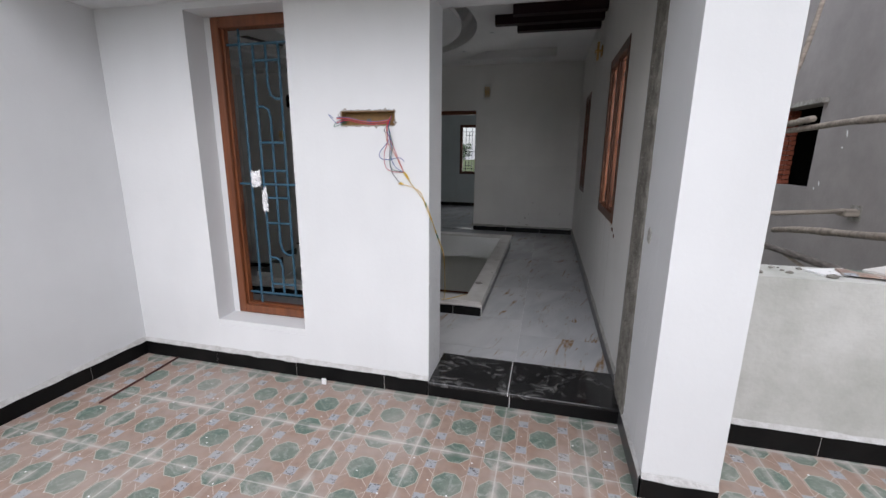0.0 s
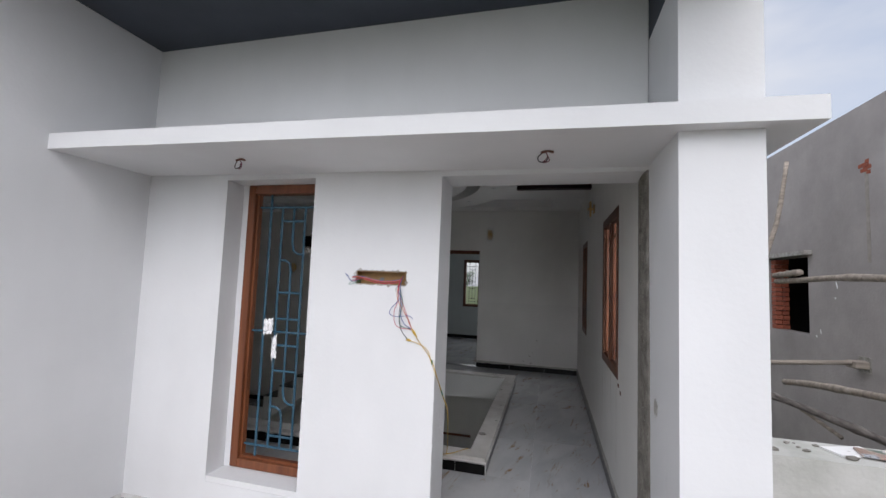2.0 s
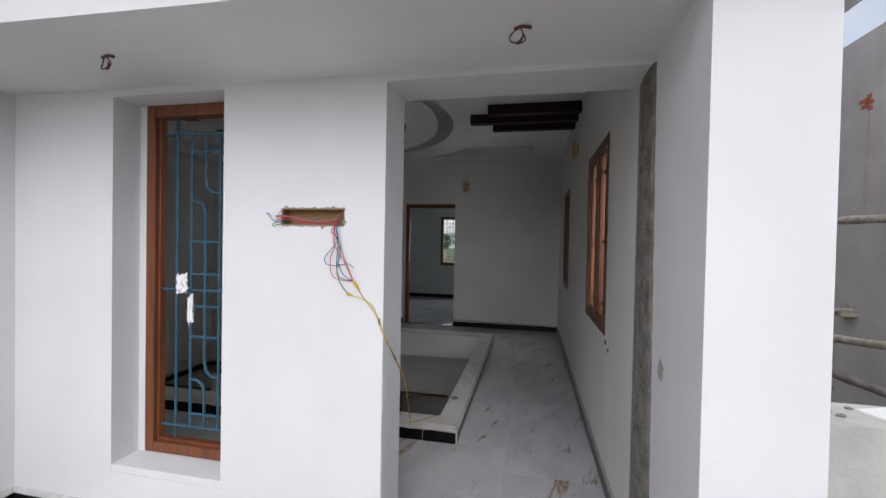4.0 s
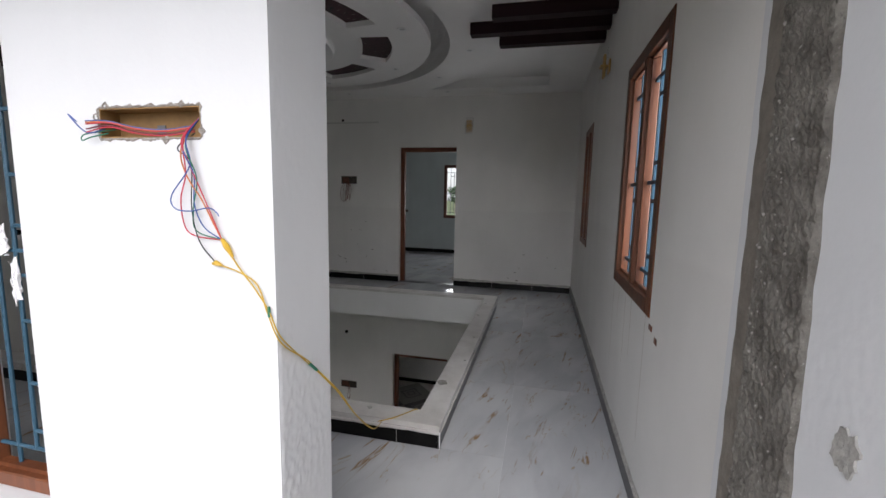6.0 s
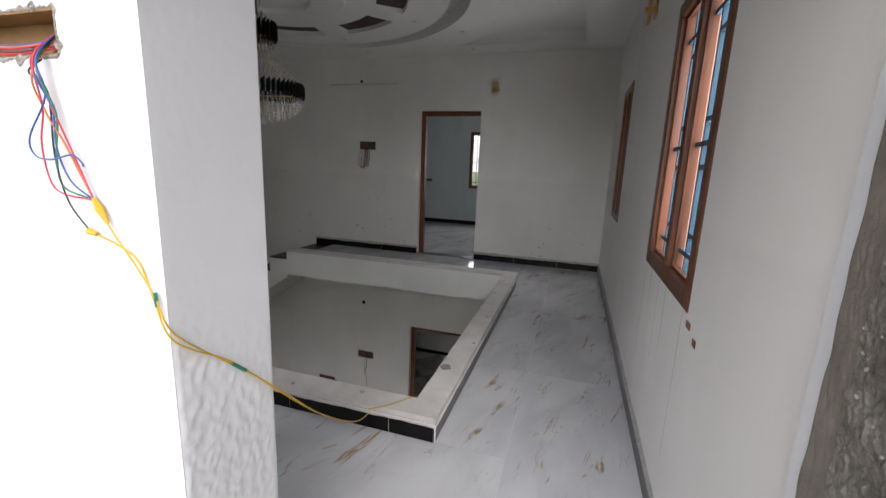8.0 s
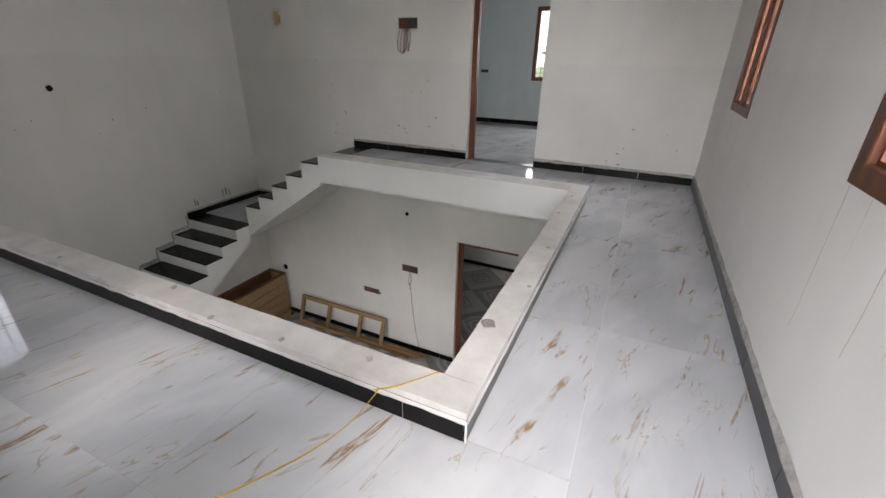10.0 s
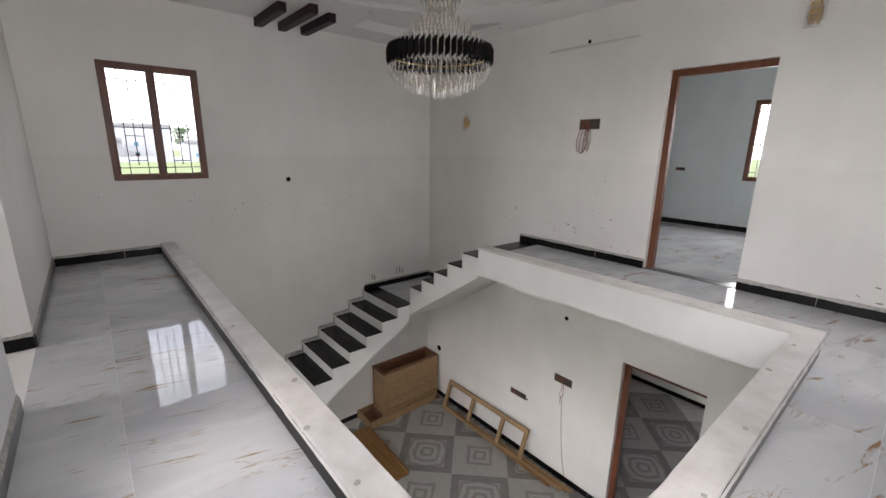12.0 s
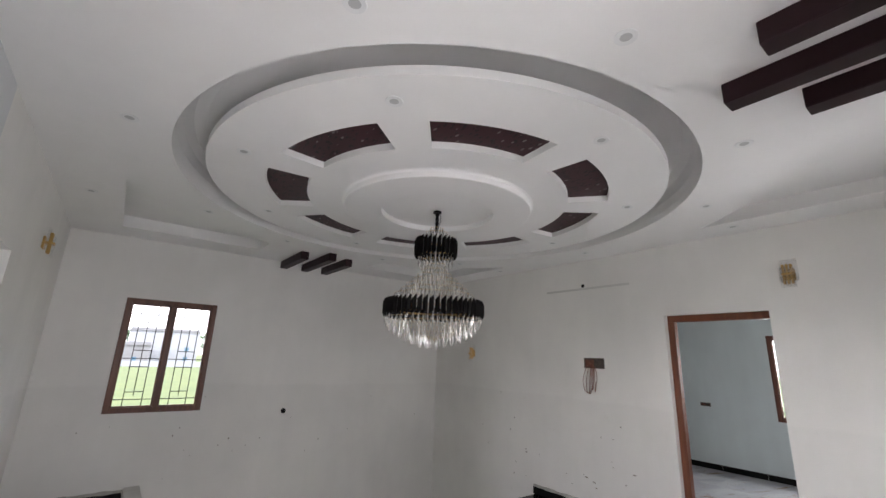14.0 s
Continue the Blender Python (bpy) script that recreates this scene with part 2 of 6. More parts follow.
M_STRING = mat("pale_cement_edge", (0.50, 0.49, 0.46), 0.9, colour2=(0.30, 0.29, 0.27), scale=25, bump=0.6)
M_JOINT = mat("white_joint_cement", (0.62, 0.61, 0.59), 0.9)
M_DUSTEDGE = mat("dusty_white_plaster_edge", (0.58, 0.58, 0.58), 0.9, colour2=(0.42, 0.41, 0.40), scale=22, bump=0.5)
M_RENDER = mat("grey_cement_render", (0.36, 0.335, 0.325), 0.95, colour2=(0.25, 0.23, 0.225), scale=0.9, bump=0.3, bscale=30)
M_PARAPET = mat("pale_stained_render", (0.54, 0.54, 0.52), 0.9, colour2=(0.38, 0.385, 0.355), scale=3.2, bump=0.3, bscale=40)
M_TEAK = wood_mat("varnished_teak", (0.105, 0.031, 0.012), (0.21, 0.068, 0.025))
M_DARKWOOD = wood_mat("dark_red_brown_wood", (0.085, 0.026, 0.014), (0.15, 0.05, 0.026))
M_PINE = wood_mat("raw_pale_timber", (0.27, 0.165, 0.08), (0.40, 0.265, 0.14), rough=0.7, along="x")
M_REDPINE = wood_mat("reddish_timber", (0.12, 0.05, 0.025), (0.22, 0.10, 0.05), rough=0.6, along="y")
M_POLE = wood_mat("weathered_pole", (0.17, 0.142, 0.12), (0.34, 0.295, 0.25), rough=0.9, along="x", scale=0.8)
M_POLE_DARK = wood_mat("dark_weathered_pole", (0.07, 0.06, 0.055), (0.24, 0.215, 0.20), rough=0.9, along="y", scale=0.8)
# darker copy of the teak, offsetting the added lamps at the east windows
M_TEAK_DARK = wood_mat("varnished_teak_darkened", (0.062, 0.019, 0.008), (0.15, 0.048, 0.018))
M_GRILLE = mat("blue_grille_paint", (0.032, 0.098, 0.155), 0.4, var=0.2, scale=20)
M_GRILLE_DARK = mat("dark_grille_paint", (0.03, 0.035, 0.045), 0.45)
M_BEAM = mat("maroon_black_laminate", (0.018, 0.0045, 0.007), 0.5, spec=0.25)
M_BRICK = mat("red_brick", (0.32, 0.09, 0.05), 0.9, colour2=(0.22, 0.06, 0.035), scale=20, bump=0.6)
# shade of an unlit interior put in as near-black colour
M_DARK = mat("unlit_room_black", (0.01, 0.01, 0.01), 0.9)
M_GRASS = mat("green_field_grass", (0.055, 0.070, 0.014), 0.95, colour2=(0.034, 0.054, 0.012), scale=0.3)
M_LEAF = mat("tree_leaves", (0.03, 0.06, 0.02), 0.8, colour2=(0.02, 0.045, 0.015), scale=1.0)
M_FAR = mat("far_white_house_paint", (0.22, 0.23, 0.25), 0.8, var=0.15, scale=0.5)
M_FARGREY = mat("far_grey_concrete", (0.15, 0.15, 0.16), 0.9, var=0.2, scale=0.5)
M_BLACK = mat("black_metal", (0.004, 0.003, 0.003), 0.4, spec=0.08)
M_GOLD = mat("brass_metal", (0.65, 0.42, 0.16), 0.3, metal=1.0)
M_WHITEPLASTIC = mat("white_plastic", (0.8, 0.8, 0.8), 0.4)
M_LENS = mat("frosted_lamp_lens", (0.5, 0.5, 0.5), 0.5)
M_PAPER = mat("white_paper", (0.8, 0.8, 0.82), 0.8)


def octagon_tile_mat(name, pitch, ox, oy):
    """Printed balcony tile: green marbled octagons, small speckled squares, brown-pink planks with pale lines, cement dust."""
    m = bpy.data.materials.new(name)
    m.use_nodes = True
    n, l = m.node_tree.nodes, m.node_tree.links
    b = n["Principled BSDF"]
    tc = n.new("ShaderNodeTexCoord")
    sep = n.new("ShaderNodeSeparateXYZ")
    l.new(tc.outputs["Object"], sep.inputs[0])

    def cell(s, o, shift):
        v = math_node(n, l, "DIVIDE", math_node(n, l, "SUBTRACT", s, o), pitch)
        v = math_node(n, l, "FRACT", math_node(n, l, "ADD", v, 0.5 + shift + 100))
        return math_node(n, l, "ABSOLUTE", math_node(n, l, "SUBTRACT", v, 0.5)), math_node(n, l, "SUBTRACT", v, 0.5)
    au, u = cell(sep.outputs[0], ox, 0)
    av, v = cell(sep.outputs[1], oy, 0)
    su, _ = cell(sep.outputs[0], ox, 0.5)
    sv, _ = cell(sep.outputs[1], oy, 0.5)
    mx = math_node(n, l, "MAXIMUM", au, av)
    dg = math_node(n, l, "MULTIPLY", math_node(n, l, "ADD", au, av), 0.72)
    octd = math_node(n, l, "MAXIMUM", mx, dg)
    sqd = math_node(n, l, "MAXIMUM", su, sv)
    in_oct = math_node(n, l, "LESS_THAN", octd, 0.325)
    oct_line = math_node(n, l, "LESS_THAN", math_node(n, l, "ABSOLUTE", math_node(n, l, "SUBTRACT", octd, 0.33)), 0.010)
    in_sq = math_node(n, l, "LESS_THAN", sqd, 0.125)
    sq_line = math_node(n, l, "LESS_THAN", math_node(n, l, "ABSOLUTE", math_node(n, l, "SUBTRACT", sqd, 0.13)), 0.008)
    # pale plank lines: short joints turning round each square
    l1 = math_node(n, l, "LESS_THAN", math_node(n, l, "ABSOLUTE", math_node(n, l, "SUBTRACT", u, v)), 0.010)
    l2 = math_node(n, l, "LESS_THAN", math_node(n, l, "ABSOLUTE", math_node(n, l, "ADD", math_node(n, l, "ADD", u, v), 0.17)), 0.010)
    l3 = math_node(n, l, "LESS_THAN", math_node(n, l, "ABSOLUTE", math_node(n, l, "SUBTRACT", su, 0.13)), 0.007)
    lines = math_node(n, l, "MAXIMUM", math_node(n, l, "MAXIMUM", l1, l2), l3)
    noise_a = n.new("ShaderNodeTexNoise")
    noise_a.inputs["Scale"].default_value = 28
    noise_a.inputs["Detail"].default_value = 6
    l.new(tc.outputs["Object"], noise_a.inputs["Vector"])
    vein = n.new("ShaderNodeTexNoise")
    vein.inputs["Scale"].default_value = 16
    vein.inputs["Detail"].default_value = 10
    vein.inputs["Roughness"].default_value = 0.8
    vein.inputs["Distortion"].default_value = 1.5
    l.new(tc.outputs["Object"], vein.inputs["Vector"])
    vr = n.new("ShaderNodeMapRange")
    vr.inputs["From Min"].default_value, vr.inputs["From Max"].default_value = 0.50, 0.72
    l.new(vein.outputs["Fac"], vr.inputs["Value"])
    green = mix_colour(n, l, noise_a.outputs["Fac"], (0.015, 0.06, 0.042), (0.07, 0.155, 0.115))
    green = mix_colour(n, l, vr.outputs[0], green, (0.42, 0.45, 0.43))
    brown = mix_colour(n, l, noise_a.outputs["Fac"], (0.19, 0.115, 0.085), (0.35, 0.225, 0.17))
    speck = n.new("ShaderNodeTexNoise")
    speck.inputs["Scale"].default_value = 90
    l.new(tc.outputs["Object"], speck.inputs["Vector"])
    sp = math_node(n, l, "GREATER_THAN", speck.outputs["Fac"], 0.6)
    grey = mix_colour(n, l, sp, (0.30, 0.33, 0.38), (0.03, 0.03, 0.045))
    c = mix_colour(n, l, lines, brown, (0.50, 0.42, 0.36))
    c = mix_colour(n, l, in_sq, c, grey)
    c = mix_colour(n, l, sq_line, c, (0.34, 0.28, 0.24))
    c = mix_colour(n, l, in_oct, c, green)
    c = mix_colour(n, l, oct_line, c, (0.38, 0.39, 0.33))
    # dust: broad films, and more of it along the tile joints
    dust = n.new("ShaderNodeTexNoise")
    dust.inputs["Scale"].default_value = 2.3
    dust.inputs["Detail"].default_value = 9
    dust.inputs["Roughness"].default_value = 0.65
    l.new(tc.outputs["Object"], dust.inputs["Vector"])

    def joint(s, o, sharp=13.0):
        w = math_node(n, l, "DIVIDE", math_node(n, l, "SUBTRACT", s, o), pitch * 2)
        w = math_node(n, l, "FRACT", math_node(n, l, "ADD", w, 100.5))
        w = math_node(n, l, "ABSOLUTE", math_node(n, l, "SUBTRACT", w, 0.5))
        return math_node(n, l, "SUBTRACT", 1.0, math_node(n, l, "MULTIPLY", w, sharp), True)
    jd = math_node(n, l, "MAXIMUM", joint(sep.outputs[0], ox), joint(sep.outputs[1], oy))
    fine = n.new("ShaderNodeTexNoise")
    fine.inputs["Scale"].default_value = 12
    fine.inputs["Detail"].default_value = 8
    l.new(tc.outputs["Object"], fine.inputs["Vector"])
    fr = n.new("ShaderNodeMapRange")
    fr.inputs["From Min"].default_value, fr.inputs["From Max"].default_value = 0.38, 0.66
    l.new(fine.outputs["Fac"], fr.inputs["Value"])
    dr = n.new("ShaderNodeMapRange")
    dr.inputs["From Min"].default_value, dr.inputs["From Max"].default_value = 0.40, 0.66
    dr.inputs["To Min"].default_value = 0.12
    dr.inputs["To Max"].default_value = 0.52
    l.new(dust.outputs["Fac"], dr.inputs["Value"])
    amount = math_node(n, l, "ADD", dr.outputs[0], math_node(n, l, "MULTIPLY", math_node(n, l, "MULTIPLY", jd, fr.outputs[0]), 1.0), True)
    c = mix_colour(n, l, amount, c, (0.44, 0.40, 0.375))
    core = math_node(n, l, "MAXIMUM", joint(sep.outputs[0], ox, 75.0), joint(sep.outputs[1], oy, 75.0))
    core = math_node(n, l, "MULTIPLY", core, math_node(n, l, "ADD", math_node(n, l, "MULTIPLY", dr.outputs[0], 0.9), 0.25), True)
    c = mix_colour(n, l, core, c, (0.66, 0.64, 0.62))
    l.new(c, b.inputs["Base Color"])
    rr = math_node(n, l, "ADD", math_node(n, l, "MULTIPLY", amount, 0.4), 0.32)
    l.new(rr, b.inputs["Roughness"])
    return m


def rug_tile_mat(name, ornate):
    """Printed lower hall tile, 0.6 m: grey marbled nested squares on off-white; centred on the piece."""
    m = bpy.data.materials.new(name)
    m.use_nodes = True
    n, l = m.node_tree.nodes, m.node_tree.links
    b = n["Principled BSDF"]
    b.inputs["Roughness"].default_value = 0.15
    tc = n.new("ShaderNodeTexCoord")
    sep = n.new("ShaderNodeSeparateXYZ")
    l.new(tc.outputs["Object"], sep.inputs[0])
    nz = n.new("ShaderNodeTexNoise")
    nz.inputs["Scale"].default_value = 7
    nz.inputs["Detail"].default_value = 6
    l.new(tc.outputs["Object"], nz.inputs["Vector"])
    wob = math_node(n, l, "MULTIPLY", math_node(n, l, "SUBTRACT", nz.outputs["Fac"], 0.5), 0.06)
    ax = math_node(n, l, "ADD", math_node(n, l, "ABSOLUTE", sep.outputs[0]), wob)
    ay = math_node(n, l, "ADD", math_node(n, l, "ABSOLUTE", sep.outputs[1]), wob)
    mx = math_node(n, l, "MAXIMUM", ax, ay)
    dm = math_node(n, l, "ADD", ax, ay)
    d = mx if not ornate else math_node(n, l, "ADD", math_node(n, l, "MULTIPLY", mx, 0.72), math_node(n, l, "MULTIPLY", dm, 0.2))
    waves = math_node(n, l, "SINE", math_node(n, l, "MULTIPLY", d, 62 if not ornate else 60))
    wr = n.new("ShaderNodeMapRange")
    wr.inputs["From Min"].default_value, wr.inputs["From Max"].default_value = -1.3, 0.5
    l.new(waves, wr.inputs["Value"])
    pale = mix_colour(n, l, nz.outputs["Fac"], (0.36, 0.35, 0.335), (0.46, 0.45, 0.43))
    dark = mix_colour(n, l, nz.outputs["Fac"], (0.20, 0.195, 0.185), (0.29, 0.28, 0.27))
    rings = mix_colour(n, l, wr.outputs[0], dark, pale)
    if ornate:
        inside = math_node(n, l, "LESS_THAN", mx, 0.30)
        c = mix_colour(n, l, inside, dark, rings)
    else:
        inside = math_node(n, l, "LESS_THAN", mx, 0.25)
        c = mix_colour(n, l, inside, pale, rings)
    l.new(c, b.inputs["Base Color"])
    return m


def fretwork_mat(name):
    """Dark maroon laser-cut board: rows of slanting leaf-shaped cuts drawn in near-black for their shade, a few pale
    like the slab above.
    """
    m = mat(name, (0.035, 0.012, 0.014), 0.45, spec=0.3)
    n, l = m.node_tree.nodes, m.node_tree.links
    b = n["Principled BSDF"]
    tc = n.new("ShaderNodeTexCoord")
    mp = n.new("ShaderNodeMapping")
    mp.inputs["Scale"].default_value = (1.0, 2.3, 1)
    mp.inputs["Rotation"].default_value = (0, 0, radians(34))
    l.new(tc.outputs["Object"], mp.inputs["Vector"])
    v = n.new("ShaderNodeTexVoronoi")
    v.inputs["Scale"].default_value = 19
    v.inputs["Randomness"].default_value = 0.75
    l.new(mp.outputs[0], v.inputs["Vector"])
    leaf = math_node(n, l, "LESS_THAN", v.outputs["Distance"], 0.36)
    sep = n.new("ShaderNodeSeparateXYZ")
    l.new(v.outputs["Color"], sep.inputs[0])
    pale = math_node(n, l, "MULTIPLY", leaf, math_node(n, l, "GREATER_THAN", sep.outputs[0], 0.93))
    c = mix_colour(n, l, leaf, (0.040, 0.0095, 0.014), (0.003, 0.001, 0.0015))
    l.new(mix_colour(n, l, pale, c, (0.20, 0.18, 0.175)), b.inputs["Base Color"])
    bp = n.new("ShaderNodeBump")
    bp.inputs["Distance"].default_value = 0.01
    bp.invert = True
    l.new(leaf, bp.inputs["Height"])
    l.new(bp.outputs[0], b.inputs["Normal"])
    return m


M_BALTILE = octagon_tile_mat("octagon_printed_tile", 0.2, -0.11, 3.444)
M_RUGTILE_A = rug_tile_mat("ornate_grey_printed_tile", True)
M_RUGTILE_B = rug_tile_mat("plain_nested_square_tile", False)
M_FRET = fretwork_mat("maroon_fretwork_board")


def clear_mat(name, gloss, solid, rough=0.03, body=(0.9, 0.9, 0.88)):
    """Thin clear glass or crystal: mostly see-through, with a share of mirror and a little body."""
    m = bpy.data.materials.new(name)
    m.use_nodes = True
    n, l = m.node_tree.nodes, m.node_tree.links
    b = n["Principled BSDF"]
    b.inputs["Base Color"].default_value = (*body, 1)
    b.inputs["Roughness"].default_value = 0.15
    g = n.new("ShaderNodeBsdfGlossy")
    g.inputs["Roughness"].default_value = rough
    tr = n.new("ShaderNodeBsdfTransparent")
    m1, m2 = n.new("ShaderNodeMixShader"), n.new("ShaderNodeMixShader")
    m1.inputs[0].default_value, m2.inputs[0].default_value = gloss, solid
    l.new(tr.outputs[0], m1.inputs[1]), l.new(g.outputs[0], m1.inputs[2])
    l.new(m1.outputs[0], m2.inputs[1]), l.new(b.outputs[0], m2.inputs[2])
    l.new(m2.outputs[0], n["Material Output"].inputs["Surface"])
    return m


M_CRYSTAL = clear_mat("clear_crystal", 0.17, 0.12, 0.16, (0.62, 0.56, 0.48))
M_GLASS = clear_mat("thin_glass", 0.12, 0.02)
M_WIRES = {c: mat(c + "_wire_sheath", v, 0.45) for c, v in dict(red=(0.50, 0.03, 0.06), blue=(0.03, 0.08, 0.30), green=(0.01, 0.15, 0.09), yellow=(0.55, 0.34, 0.02), black=(0.015, 0.017, 0.02), orange=(0.55, 0.17, 0.05), maroon=(0.16, 0.03, 0.05), copper=(0.20, 0.055, 0.03)).items()}


# ---------- mesh helpers ----------
def mesh_ob(name, bm, material, parent=None, smooth=False):
    me = bpy.data.meshes.new(name)
    bmesh.ops.recalc_face_normals(bm, faces=bm.faces)
    bm.to_mesh(me)
    bm.free()
    for p in me.polygons:
        p.use_smooth = smooth
    for m in (material if isinstance(material, (list, tuple)) else [material]):
        me.materials.append(m)
    ob = new(name, me)
    if parent:
        ob.parent = parent
        ob.matrix_parent_inverse = Matrix.Translation(-parent.location)
    return ob


def part(name, bm, material, parent, label="", smooth=False):
    return tagged(mesh_ob(name, bm, material, parent, smooth), label)


def thing(name, bm, material, label="", category="", group="", kind="", smooth=False):
    return tagged(mesh_ob(name, bm, material, None, smooth), label, category, group, kind)


def base(name, x, y, z, label="", category="", group="", kind=""):
    ob = new(name)
    ob.location = (x, y, z)
    ob.empty_display_size = 0.1
    return tagged(ob, label, category, group, kind)


def add_box(bm, x0, x1, y0, y1, z0, z1, bevel=0.0):
    vs = [bm.verts.new((x, y, z)) for x in (x0, x1) for y in (y0, y1) for z in (z0, z1)]
    fs = [bm.faces.new([vs[i] for i in f]) for f in ((0, 1, 3, 2), (4, 6, 7, 5), (0, 4, 5, 1), (2, 3, 7, 6), (0, 2, 6, 4), (1, 5, 7, 3))]
    if bevel:
        es = list({e for f in fs for e in f.edges})
        bmesh.ops.bevel(bm, geom=es, offset=bevel, segments=1, affect="EDGES")
    return bm


def boxes(*bs, bevel=0.0):
    bm = bmesh.new()
    for b in bs:
        add_box(bm, *b, bevel=bevel)
    return bm


def skin(bm, a, b):
    for k in range(len(a)):
        k2 = (k + 1) % len(a)
        bm.faces.new((a[k], a[k2], b[k2], b[k]))


def structure(name, bm, material, label=""):
    return thing(name, bm, material, label, "", "", "structure")


def wall_x(x0, x1, y0, y1, z0, z1, holes=()):
    """A wall of thickness x0..x1 along y, with holes (ya, yb, za, zb)."""
    bm = bmesh.new()
    y = y0
    for ya, yb, za, zb in sorted(holes):
        if ya > y:
            add_box(bm, x0, x1, y, ya, z0, z1)
        if za > z0:
            add_box(bm, x0, x1, ya, yb, z0, za)
        if zb < z1:
            add_box(bm, x0, x1, ya, yb, zb, z1)
        y = yb
    if y < y1:
        add_box(bm, x0, x1, y, y1, z0, z1)
    return bm


def wall_y(y0, y1, x0, x1, z0, z1, holes=()):
    bm = wall_x(y0, y1, x0, x1, z0, z1, holes)
    for v in bm.verts:
        v.co.x, v.co.y = v.co.y, v.co.x
    return bm


def tube(bm, pts, r, seg=8):
    """A round bar or cable along a line of points."""
    rings = []
    pts = [Vector(p) for p in pts]
    for i, p in enumerate(pts):
        d = (pts[min(i + 1, len(pts) - 1)] - pts[max(i - 1, 0)]).normalized()
        u = d.orthogonal().normalized() if i == 0 else (u - d * u.dot(d)).normalized()
        w = d.cross(u)
        rr = r[i] if isinstance(r, (list, tuple)) else r
        rings.append([bm.verts.new(p + (u * math.cos(a) + w * math.sin(a)) * rr) for a in [2 * math.pi * k / seg for k in range(seg)]])
    for a, b in zip(rings, rings[1:]):
        for k in range(seg):
            bm.faces.new((a[k], a[(k + 1) % seg], b[(k + 1) % seg], b[k]))
    bm.faces.new(rings[0][::-1])
    bm.faces.new(rings[-1])
    return bm


def curve_pts(ctrl, n=8):
    """Points of a smooth line through ctrl (Catmull-Rom)."""
    c = [Vector(p) for p in ctrl]
    c = [c[0] * 2 - c[1]] + c + [c[-1] * 2 - c[-2]]
    out = []
    for i in range(1, len(c) - 2):
        for k in range(n):
            t = k / n
            a, b, d, e = c[i - 1], c[i], c[i + 1], c[i + 2]
            out.append(0.5 * ((2 * b) + (-a + d) * t + (2 * a - 5 * b + 4 * d - e) * t * t + (-a + 3 * b - 3 * d + e) * t ** 3))
    out.append(c[-2])
    return out


# ---------- dimensions of the house ----------
FB = -0.095          # balcony floor
F1 = -0.067          # upper hall floor
F0 = -3.50           # lower hall floor
CZ = 2.79            # gypsum ceiling
XW, XE = -6.10, 0.505   # hall walls
YN, YF = 4.14, 9.26  # hall walls
FRONT = 3.885        # outer face of the front wall
BX = -2.65           # balcony side wall
COLX0, COLX1, COLY = 0.487, 0.775, 3.39
CX, CY = -2.83, 6.765

# ---------- ground and distance ----------
structure("ground", boxes((-400, 400, -400, 400, -4.2, -3.9)), M_GRASS, "flat green grassy ground")

# ---------- house walls ----------
structure("wall_front", wall_y(FRONT, YN, BX - 0.2, COLX0 - 0.002, FB - 0.3, 3.3,
          [(-2.013, -1.375, 0.192, 2.076), (-1.065, -0.764, 1.448, 1.52), (-0.575, COLX0 - 0.002, FB - 0.3, 2.066)]), M_EXT, "smooth white painted front wall")
structure("wall_front_infill", boxes((-1.065, -0.764, FRONT + 0.0555, YN - 0.001, 1.448, 1.52)), M_EXT)
structure("wall_hall_near", wall_y(YN - 0.25, YN, XW, BX - 0.2, -0.32, 3.3, [(-3.75, -2.852, F1, 2.1)]), M_INT, "off-white plastered hall wall with an opening")
# openings in the lower near and east walls: unseen, added to admit daylight
structure("wall_lower_near", wall_y(YN - 0.25, YN, XW, XE, -3.6, -0.4, [(-4.4, -3.2, -2.7, -1.3), (-1.8, -0.4, -2.7, -1.3)]), M_INT, "off-white plastered lower hall wall")
structure("wall_lower_east", wall_x(XE, COLX1, YN, 13.06, -3.6, -0.32, [(5.6, 6.7, -2.6, -1.4), (10.5, 12.0, -2.6, -1.2)]), M_INT)
structure("wall_east", wall_x(XE, COLX1, YN, 13.06, -0.32, 3.3, [(4.913, 5.804, 0.82, 2.085), (7.53, 8.23, 0.82, 2.085)]), M_INT, "off-white plastered wall with teak windows")
structure("wall_west", wall_x(XW - 0.25, XW, YN - 0.25, 13.06, -3.6, 3.3, [(4.775, 5.715, 0.82, 2.085)]), M_INT, "tall off-white plastered stairwell wall")
structure("wall_far", wall_y(YF, YF + 0.14, XW, XE, -0.32, 3.3, [(-2.147, -1.245, F1, 2.05)]), M_INT, "off-white plastered wall with a doorway")
structure("wall_lower_far", wall_y(YF, YF + 0.14, XW, XE, -3.6, -0.32, [(-2.235, -1.31, F0, -1.29)]), M_INT, "off-white lower hall wall with a doorway")
# unseen opening added to light the lower room
structure("wall_lower_back", wall_y(12.86, 13.06, XW, XE, -3.6, -0.32, [(-1.2, 0.2, -2.7, -1.3)]), M_INT)
structure("wall_bedroom_far", wall_y(12.86, 13.06, XW, XE, -0.32, 3.3, [(-2.27, -1.0, 0.78, 2.05)]), M_BLUEWALL, "pale blue-grey painted bedroom wall")
structure("wall_balcony_side", wall_x(BX - 0.2, BX, 2.4, FRONT, FB - 0.3, 3.3), M_EXT, "smooth white painted side wall")
structure("column_front", boxes((COLX0, COLX1, COLY, YN, FB, 2.74)), M_EXT, "square white painted column")
YPORCH = 2.5
